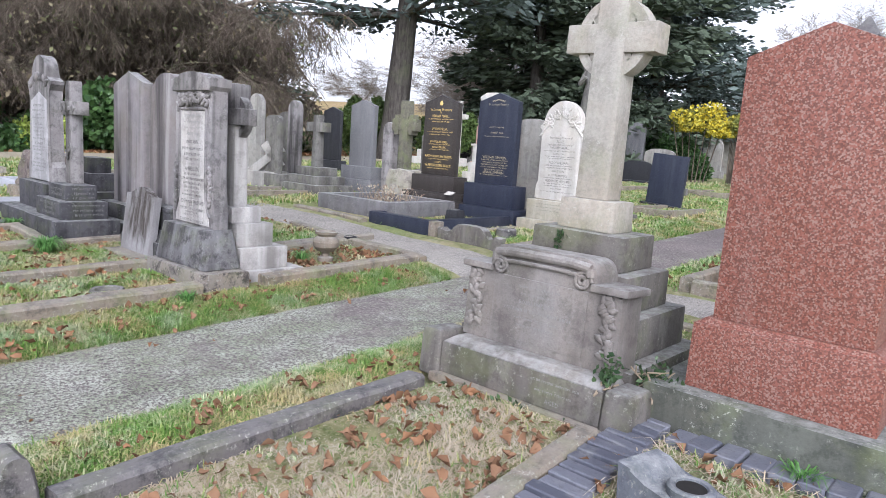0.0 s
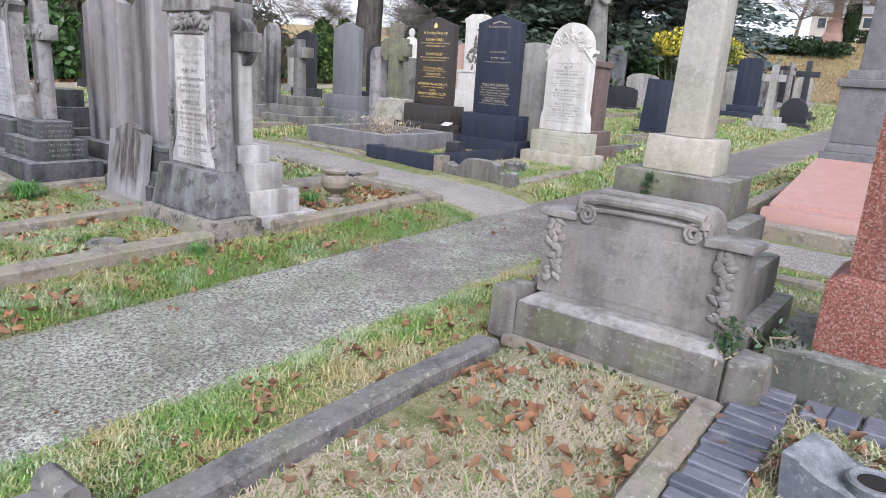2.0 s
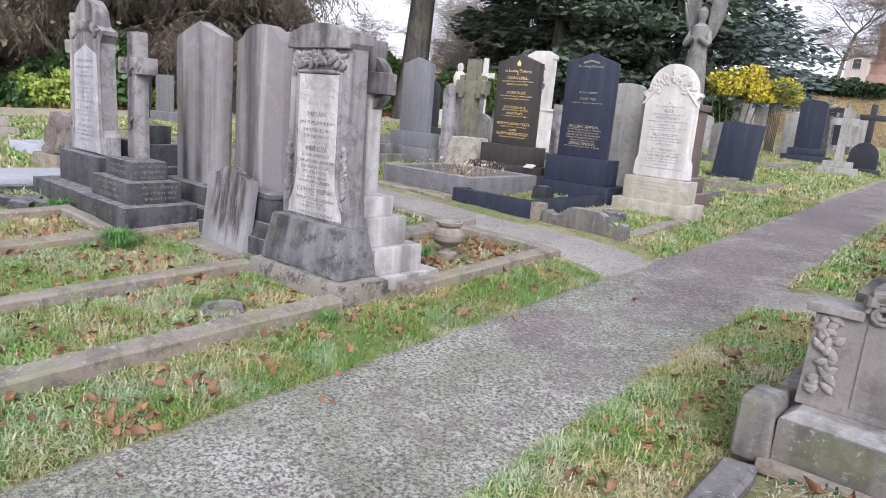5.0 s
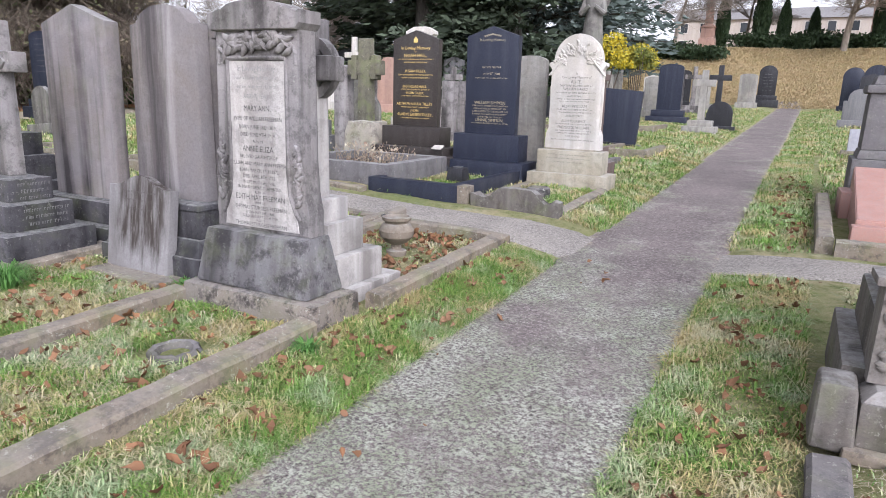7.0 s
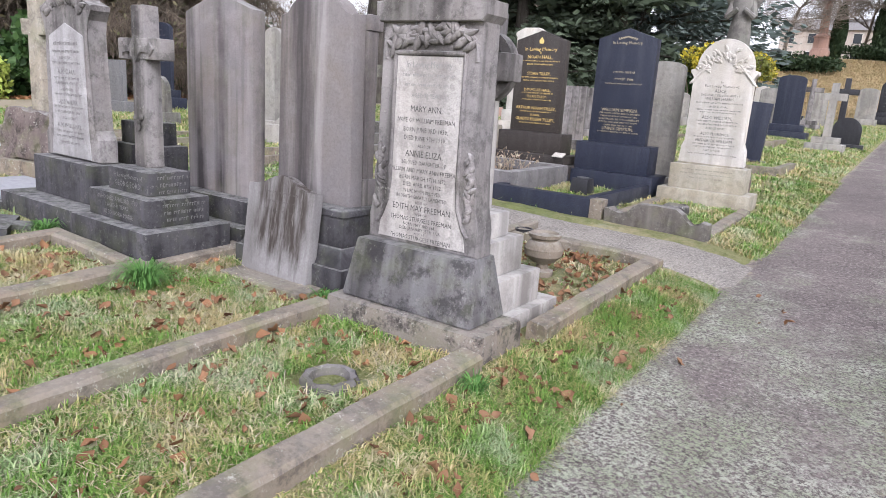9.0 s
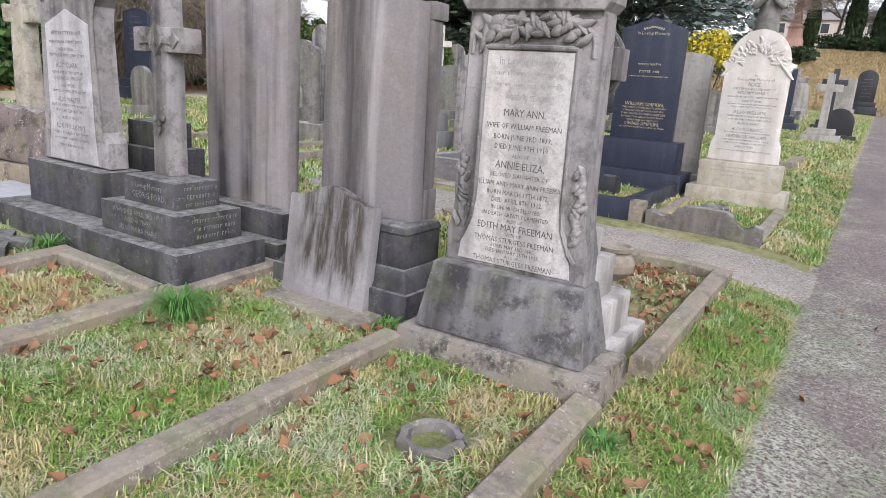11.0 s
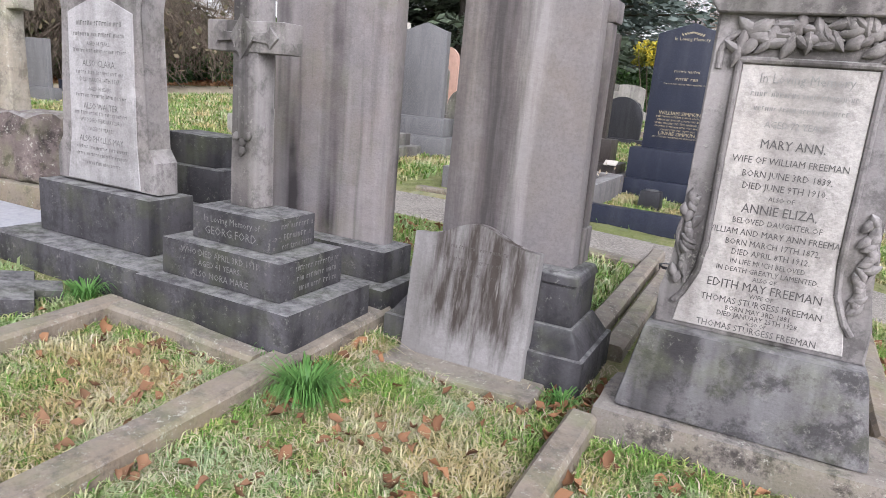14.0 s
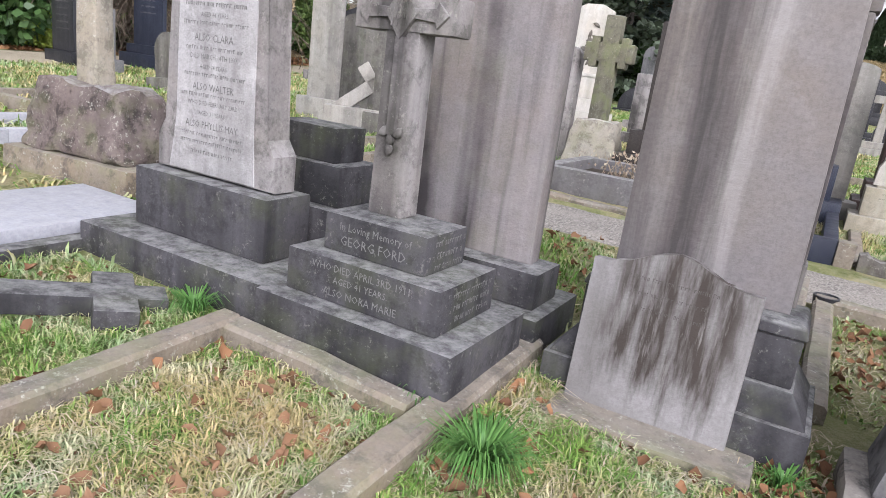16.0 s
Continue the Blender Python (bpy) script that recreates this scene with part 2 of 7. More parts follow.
def bark_material(name, a, b):
    k = Nodes(name)
    col = k.mix(k.ramp(k.noise(1.0, 6, 0.7, (9, 9, 1.6)), 0.38, 0.62), a, b)
    col = k.mix(k.ramp(k.noise(1.4, 4), 0.5, 0.7, 0, 0.5), col, (0.12, 0.13, 0.08))
    return k.finish(col, 0.95, k.noise(1.0, 6, 0.75, (14, 14, 2.5)), 0.05, 0.9, 0.1)




def gravel_material():
    """Pale worn gravel and sand."""
    k = Nodes("pale_gravel")
    col = k.mix(k.ramp(k.noise(2.1, 5), 0.4, 0.6), (0.29, 0.265, 0.235), (0.20, 0.185, 0.17))
    col = k.mix(k.ramp(k.noise(55, 5, 0.8), 0.47, 0.56), col, (0.40, 0.375, 0.345))
    col = k.mix(k.ramp(k.noise(40, 5, 0.8), 0.54, 0.62), col, (0.13, 0.12, 0.11))
    return k.finish(col, 0.95, k.noise(60, 5, 0.8), 0.012, 0.9, 0.15)


M["gravel"] = gravel_material()
M["brick"] = brick_material()
M["soil"] = soil_material()
M["dry"] = dry_material()
M["tarmac"] = tarmac_material()
M["blades"] = blade_material("grass_blades", ((0.085, 0.19, 0.028), (0.23, 0.36, 0.08)), (0.46, 0.37, 0.185), (0.54, 0.59, 0.46), 0.44, 0.62)
M["dead_blades"] = blade_material("straw_blades", ((0.42, 0.34, 0.22), (0.60, 0.52, 0.39)), (0.50, 0.42, 0.31), (0.60, 0.57, 0.50), 0.3, 0.5)
M["leaves"] = leaf_material("fallen_leaves", (0.11, 0.055, 0.03), (0.28, 0.145, 0.075), (0.21, 0.12, 0.07), 0.85)
M["needles"] = leaf_material("cedar_needles", (0.05, 0.07, 0.063), (0.125, 0.16, 0.145))
M["yew"] = leaf_material("yew_needles", (0.045, 0.06, 0.042), (0.10, 0.13, 0.085))
M["shrub"] = leaf_material("shrub_leaves", (0.02, 0.05, 0.015), (0.07, 0.13, 0.04), rough=0.4)
M["lime"] = leaf_material("yellow_green_leaves", (0.22, 0.30, 0.05), (0.34, 0.40, 0.09))
M["forsythia"] = leaf_material("yellow_flowers", (0.55, 0.42, 0.02), (0.35, 0.33, 0.05), (0.14, 0.16, 0.04))
M["olive"] = leaf_material("sparse_brown_leaves", (0.12, 0.095, 0.06), (0.24, 0.20, 0.13), (0.11, 0.125, 0.055))
M["cypress"] = leaf_material("cypress_needles", (0.015, 0.03, 0.012), (0.04, 0.065, 0.028))
M["ivy"] = leaf_material("ivy_leaves", (0.02, 0.045, 0.018), (0.06, 0.1, 0.04), rough=0.4)
M["litter"] = leaf_material("leaf_litter", (0.22, 0.10, 0.05), (0.35, 0.19, 0.09))
M["bark"] = bark_material("dark_bark", (0.045, 0.04, 0.036), (0.10, 0.09, 0.08))
M["browntwig"] = bark_material("dark_brown_twigs", (0.09, 0.072, 0.058), (0.21, 0.17, 0.135))
M["twig"] = bark_material("grey_brown_twigs", (0.21, 0.175, 0.145), (0.33, 0.285, 0.24))
M["wallbrick"] = stone("far_brick", (0.30, 0.20, 0.155), (0.14, 0.09, 0.075), 0.2, 0.1, 0, 0.3, 0.2)
M["render"] = stone("far_render", (0.42, 0.38, 0.34), (0.2, 0.18, 0.16), 0.2, 0.0, 0, 0.2, 0.2)
M["roof"] = stone("far_slates", (0.16, 0.15, 0.15), (0.08, 0.075, 0.075), 0.2, 0.0, 0, 0.3, 0.1)
M["glass"] = plain("dark_window_glass", (0.03, 0.035, 0.04), 0.1, 0.1)

# ---- the lie of the land ----
XS = (-200, -60, -24, -14, -8, -6.5, -5.2, -5.0, -4.72, -4.55, -3.3, -3.12, -2.7, -2.4, 2, 200)
WS = (3.0, 1.2, 0.36, 0.30, 0.21, 0.14, 0.12, 0.10, 0.06, 0.02, 0.02, 0.05, 0.08, 0.10, 0.10, 0.10)


def lie(x, y):
    """Height of the ground: it climbs gently to the north, and to a bank at the far end."""
    up = 0.027 * np.clip(np.asarray(y, float) - 1.5, -2, 47)
    bank = np.clip((np.asarray(y, float) - 43.5) / 15.0, 0, 1)
    y = np.asarray(y, float)
    rise = np.clip((y - 1.9) / 1.0, 0, 1) * np.clip((5.4 - y) / 1.0, 0, 1) * np.clip((np.asarray(x, float) + 2.45) / 0.2, 0, 1)
    return up + np.interp(x, XS, WS) + 4.2 * bank ** 1.1 + 0.08 * rise


def G(x, y):
    return float(lie(x, y))


# ---- building tools ----


def thing(name, x, y, label, category, rz=0.0, rx=0.0, ry=0.0, z=None, group="", kind=""):
    ob = new(name)
    ob.empty_display_size = 0.2
    ob.matrix_basis = pose(x, y, G(x, y) if z is None else z, rx, ry, rz)
    return tagged(ob, label, category, group, kind)


def part(name, bm, material, parent=None, label="", smooth=True):
    me = bpy.data.meshes.new(name)
    bmesh.ops.recalc_face_normals(bm, faces=bm.faces)
    bm.to_mesh(me)
    bm.free()
    if smooth:
        me.polygons.foreach_set("use_smooth", [True] * len(me.polygons))
        me.set_sharp_from_angle(angle=radians(32))
    me.materials.append(material)
    ob = new(name, me)
    if parent:
        ob.parent = parent
    return tagged(ob, label, kind="stuff")


def add_box(bm, x0, x1, y0, y1, z0, z1, bevel=0.01, tx=0.0, ty=0.0, seg=2):
    """A block; tx, ty: how much each side draws in towards the top."""
    v = [bm.verts.new(p) for p in ((x0, y0, z0), (x1, y0, z0), (x1, y1, z0), (x0, y1, z0),
                                   (x0 + tx, y0 + ty, z1), (x1 - tx, y0 + ty, z1), (x1 - tx, y1 - ty, z1), (x0 + tx, y1 - ty, z1))]
    faces = [bm.faces.new([v[i] for i in f]) for f in ((3, 2, 1, 0), (4, 5, 6, 7), (0, 1, 5, 4), (1, 2, 6, 5), (2, 3, 7, 6), (3, 0, 4, 7))]
    if bevel:
        edges = list({e for f in faces for e in f.edges})
        bmesh.ops.bevel(bm, geom=edges, offset=bevel, segments=seg, affect="EDGES", profile=0.6)
    return bm


def block(*a, **k):
    return add_box(bmesh.new(), *a, **k)


def add_prism(bm, pts, y0, y1, bevel=0.008, seg=2):
    """An outline in x and z, drawn along y."""
    a = [bm.verts.new((x, y0, z)) for x, z in pts]
    b = [bm.verts.new((x, y1, z)) for x, z in pts]
    f = bm.faces.new(a)
    g = bm.faces.new(b[::-1])
    n = len(pts)
    for i in range(n):
        bm.faces.new((a[(i + 1) % n], a[i], b[i], b[(i + 1) % n]))
    if bevel:
        bmesh.ops.bevel(bm, geom=list(f.edges) + list(g.edges), offset=bevel, segments=seg, affect="EDGES", profile=0.6)
    return bm


def prism(*a, **k):
    return add_prism(bmesh.new(), *a, **k)


def arc(cx, cz, r, a0, a1, n=12, rz=None):
    rz = r if rz is None else rz
    return [(cx + r * math.cos(radians(a0 + (a1 - a0) * i / n)), cz + rz * math.sin(radians(a0 + (a1 - a0) * i / n))) for i in range(n + 1)]


def outline(style, w, h, z0=0.0, foot=0.0):
    """A headstone's outline, counter-clockwise from its lower left."""
    a = w / 2
    base = [(-a - foot, z0), (a + foot, z0)]
    if style == "flat":
        top = [(a, z0 + h), (-a, z0 + h)]
    elif style == "peak":
        top = [(a, z0 + h - 0.17 * w), (0, z0 + h), (-a, z0 + h - 0.17 * w)]
    elif style == "round":
        top = arc(0, z0 + h - a, a, 0, 180, 18)
    elif style == "arch":
        top = arc(0, z0 + h - 0.16 * w, a, 0, 180, 16, 0.16 * w)
    elif style == "ogee":
        top = [(a, z0 + h - 0.13 * w)] + [(a * c, z0 + h - 0.13 * w * (0.5 - 0.5 * math.cos(math.pi * min(1, c * 1.25)))) for c in np.linspace(0.9, -0.9, 17) if True and c >= 0]
        top = top + [(-x, z) for x, z in top[::-1][1:]]
    elif style == "shoulder":
        s = 0.14 * w
        top = [(a, z0 + h - a * 0.85), (a - s, z0 + h - a * 0.85)] + arc(0, z0 + h - (a - s) * 0.85, a - s, 0, 180, 16, (a - s) * 0.85) + [(-a + s, z0 + h - a * 0.85), (-a, z0 + h - a * 0.85)]
    else:  # gothic
        top = [(a * math.cos(t) if t < math.pi / 2 else -a * math.cos(math.pi - t), z0 + h - 0.45 * w * (1 - math.sin(t) ** 1.0 if t < math.pi / 2 else 1 - math.sin(math.pi - t) ** 1.0)) for t in np.linspace(0, math.pi, 15)]
    return base + top


def revolve(profile, steps=20, bm=None, cx=0.0, cy=0.0):
    """A turned shape from radii and heights."""
    bm = bm or bmesh.new()
    rings = [[bm.verts.new((cx + r * math.cos(2 * math.pi * i / steps), cy + r * math.sin(2 * math.pi * i / steps), z)) for i in range(steps)] for r, z in profile]
    for lo, hi in zip(rings, rings[1:]):
        for i in range(steps):
            j = (i + 1) % steps
            bm.faces.new((lo[i], lo[j], hi[j], hi[i]))
    bm.faces.new(rings[0][::-1])
    bm.faces.new(rings[-1])
    return bm


def roughen(bm, amount, scale=3.0, cuts=0):
    if cuts:
        bmesh.ops.subdivide_edges(bm, edges=bm.edges[:], cuts=cuts, use_grid_fill=True)
    for v in bm.verts:
        n = noise.noise_vector(v.co * scale) + 0.5 * noise.noise_vector(v.co * scale * 2.7)
        v.co += n * amount
    return bm


def tube(bm, a, b, r0, r1, n=6):
    a, b = Vector(a), Vector(b)
    d = (b - a).normalized()
    s = d.orthogonal().normalized()
    u = d.cross(s)
    lo = [bm.verts.new(a + (s * math.cos(2 * math.pi * i / n) + u * math.sin(2 * math.pi * i / n)) * r0) for i in range(n)]
    hi = [bm.verts.new(b + (s * math.cos(2 * math.pi * i / n) + u * math.sin(2 * math.pi * i / n)) * r1) for i in range(n)]
    for i in range(n):
        bm.faces.new((lo[i], lo[(i + 1) % n], hi[(i + 1) % n], hi[i]))
    bm.faces.new(lo[::-1])
    bm.faces.new(hi)


def ribbon(bm, pts, r, n=6):
    for a, b in zip(pts, pts[1:]):
        tube(bm, a, b, r, r, n)
    return bm


def blob(bm, at, size, steps=8):
    m = bmesh.ops.create_uvsphere(bm, u_segments=steps, v_segments=max(5, steps - 2), radius=1.0)
    bmesh.ops.transform(bm, matrix=Matrix.LocRotScale(at, None, size), verts=m["verts"])


def leaf_relief(bm, at, angle, length, width, thick=0.012):
    """A carved leaf lying on a face that looks to -y."""
    m = bmesh.ops.create_uvsphere(bm, u_segments=10, v_segments=6, radius=1.0)
    for v in m["verts"]:
        f = math.sqrt(max(0.0, 1 - v.co.x ** 2))
        v.co.z = v.co.z * f + 0.35 * v.co.x ** 2
    mat4 = Matrix.Translation(at) @ Matrix.Rotation(-angle, 4, "Y") @ Matrix.Diagonal((length / 2, thick, width / 2, 1))
    bmesh.ops.transform(bm, matrix=mat4, verts=m["verts"])


def tri_mesh(name, verts, tris, material, smooth=False):
    me = bpy.data.meshes.new(name)
    me.vertices.add(len(verts))
    me.vertices.foreach_set("co", np.asarray(verts, np.float32).ravel())
    me.loops.add(len(tris) * 3)
    me.loops.foreach_set("vertex_index", np.asarray(tris, np.int32).ravel())
    me.polygons.add(len(tris))
    me.polygons.foreach_set("loop_start", np.arange(0, len(tris) * 3, 3, dtype=np.int32))
    me.update(calc_edges=True)
    me.materials.append(material)
    return me


def lettering(lines, material, parent, y, name="inscription", x=0.0, label="", cond=1.0):
    """Lines of (words, letter height, z of the middle); a number in place of words is a bar of that width."""
    made, bm = [], bmesh.new()
    for words, size, z in lines:
        if isinstance(words, str):
            cu = bpy.data.curves.new("line", "FONT")
            cu.body, cu.size, cu.align_x, cu.align_y, cu.resolution_u = words, size * 1.4, "CENTER", "CENTER", 1
            ob = new("line", cu)
            made.append((ob, cu, z))
        else:
            r = random.Random(int(z * 4000) + int(words * 900))
            x0, left = -words / 2, r.randint(3, 8)
            while x0 < words / 2:
                w = size * r.uniform(0.28, 0.6)
                top = size * r.choice((0.36, 0.36, 0.5))
                bars_in = ((0, w * 0.34, -0.36 * size, top), (w * 0.34, w, top - 0.2 * size, top)) if r.random() < 0.6 else ((0, w * 0.34, -0.36 * size, top), (w * 0.62, w, -0.36 * size, top))
                for a0, a1, b0, b1 in bars_in:
                    vs = [bm.verts.new((x + a, y, z + b)) for a, b in ((x0 + a0, b0), (x0 + a1, b0), (x0 + a1, b1), (x0 + a0, b1))]
                    bm.faces.new(vs)
                x0 += w + size * 0.24
                left -= 1
                if left == 0:
                    x0, left = x0 + size * 0.5, r.randint(3, 8)
    dg = bpy.context.evaluated_depsgraph_get()
    for ob, cu, z in made:
        me = bpy.data.meshes.new_from_object(ob.evaluated_get(dg))
        me.transform(Matrix.Translation((x, y, z)) @ Matrix.Rotation(radians(90), 4, "X") @ Matrix.Diagonal((cond, 1, 1, 1)))
        bm.from_mesh(me)
        bpy.data.meshes.remove(me)
        bpy.data.objects.remove(ob)
        bpy.data.curves.remove(cu)
    me = bpy.data.meshes.new(name)
    bm.to_mesh(me)
    bm.free()
    me.materials.append(material)
    ob = new(name, me)
    ob.parent = parent
    return tagged(ob, label, kind="stuff")

# ---- ground, paths ----


def ground():
    xs = np.unique(np.concatenate([np.linspace(-200, -32, 22), np.linspace(-32, -12, 60), np.linspace(-12, 1.5, 136), np.linspace(1.5, 12, 30), np.linspace(12, 200, 20), [-4.72, -4.55, -3.3, -3.12]]))
    ys = np.unique(np.concatenate([np.linspace(-120, -5, 24), np.linspace(-5, -1, 16), np.linspace(-1, 10, 111), np.linspace(10, 60, 150), np.linspace(60, 300, 24)]))
    X, Y = np.meshgrid(xs, ys, indexing="ij")
    Z = lie(X, Y)
    bumps = np.array([[noise.noise(Vector((x * 1.3, y * 1.3, 0))) * 0.6 + noise.noise(Vector((x * 4, y * 4, 5))) * 0.4 for y in ys] for x in xs])
    on_path = (X > -4.56) & (X < -3.29)
    cross = (Y > 5.6) & (Y < 6.55) & (X < -4) & (X > -9.6) | (Y > 5.7) & (Y < 6.45) & (X > -3.3) & (X < 2)
    Z = Z + np.where(on_path | cross, -0.03, bumps * 0.03)
    n, m = len(xs), len(ys)
    i = np.arange(n * m).reshape(n, m)
    a, b, c, d = i[:-1, :-1].ravel(), i[1:, :-1].ravel(), i[1:, 1:].ravel(), i[:-1, 1:].ravel()
    tris = np.concatenate([np.stack([a, b, c], 1), np.stack([a, c, d], 1)])
    me = tri_mesh("ground", np.stack([X, Y, Z], -1).reshape(-1, 3), tris, M["soil"])
    me.materials.append(M["dry"])
    cy = Y.ravel()[tris].mean(1)
    cx = X.ravel()[tris].mean(1)
    me.polygons.foreach_set("material_index", (((cy > 44) | (cx < -23.6))).astype(np.int32))
    me.polygons.foreach_set("use_smooth", [True] * len(tris))
    tagged(new("ground", me), "rough winter turf with frost and bare soil", "ground", kind="structure")


def strip(name, label, line, half, axis, lift=0.008, mat="tarmac", wob=0.05):
    """A made path along y or x, with ragged edges; line: its stations, centre at half-width half."""
    bm = bmesh.new()
    rows = []
    for s in line:
        row = []
        for j in range(9):
            f = j / 4 - 1
            c, h = half
            e = c + f * h
            if abs(f) == 1:
                e += f * wob * (noise.noise(Vector((s * 1.7, f * 9, 3))) + 0.6 * noise.noise(Vector((s * 6, f * 5, 1))))
            x, y = (e, s) if axis == "y" else (s, e)
            z = G(x, y) if axis == "x" else G(c, y)
            row.append(bm.verts.new((x, y, z + lift - (0.03 if abs(f) == 1 else 0) + 0.008 * noise.noise(Vector((x * 2, y * 2, 0))))))
        rows.append(row)
    for r, q in zip(rows, rows[1:]):
        for j in range(8):
            bm.faces.new((r[j], r[j + 1], q[j + 1], q[j]))
    return tagged(part(name, bm, M[mat]), label, "path", kind="structure")


ground()
strip("path", "old grey tarmac footpath with frosted moss", np.concatenate([np.linspace(-60, -3, 30), np.linspace(-2.9, 12, 110), np.linspace(12.4, 45.5, 80)]), (-3.92, 0.74), "y")
strip("path_west", "narrow gravelly cross path", np.linspace(-14, -4.5, 90), (6.05, 0.5), "x", 0.004, "gravel", 0.09)
strip("path_east", "narrow gravelly cross path", np.linspace(-3.32, 6, 70), (6.1, 0.42), "x", 0.004, "gravel", 0.09)
strip("road", "pale tarmac cemetery road", np.linspace(-40, 60, 80), (-21.9, 1.5), "y", 0.03)

# ---- stones of the near row, west of the path ----


def kerb(x0, x1, y0, y1, top, mat="kerb", label="weathered stone grave kerb with lichen", rough=0.006):
    """A straight grave kerb sunk into the turf; top: height above ground."""
    cx, cy = (x0 + x1) / 2, (y0 + y1) / 2
    g = G(cx, cy)
    bm = bmesh.new()
    along = abs(y1 - y0) > abs(x1 - x0)
    n = max(1, round(max(abs(y1 - y0), abs(x1 - x0)) / 0.12))
    prev = None
    for i in range(n + 1):
        f = i / n
        if along:
            y = y0 + (y1 - y0) * f
            ring = ((x0, y), (x1, y))
        else:
            x = x0 + (x1 - x0) * f
            ring = ((x, y0), (x, y1))
        t = [noise.noise(Vector((a * 2.1, b * 2.1, 0.3))) * rough * 1.5 for a, b in ring]
        gz = [G(a, b) - g for a, b in ring]
        (ax, ay), (bx, by) = [(a - cx, b - cy) for a, b in ring]
        c = 0.018
        wx, wy = (c, 0) if along else (0, c)
        v = [(ax, ay, gz[0] - 0.12), (ax, ay, gz[0] + top + t[0] - c), (ax + wx, ay + wy, gz[0] + top + t[0]),
             (bx - wx, by - wy, gz[1] + top + t[1]), (bx, by, gz[1] + top + t[1] - c), (bx, by, gz[1] - 0.12)]
        cur = [bm.verts.new(Vector(p) + noise.noise_vector(Vector((p[0] + cx, p[1] + cy, p[2])) * 9) * rough * 0.7) for p in v]
        if prev:
            for j in range(6):
                bm.faces.new((prev[j], prev[(j + 1) % 6], cur[(j + 1) % 6], cur[j]))
        else:
            bm.faces.new(cur[::-1])
        prev = cur
    bm.faces.new(prev)
    ob = part("grave_kerb", bm, M[mat])
    ob.matrix_basis = pose(cx, cy, g)
    return tagged(ob, label, "kerb", "grave kerbs")


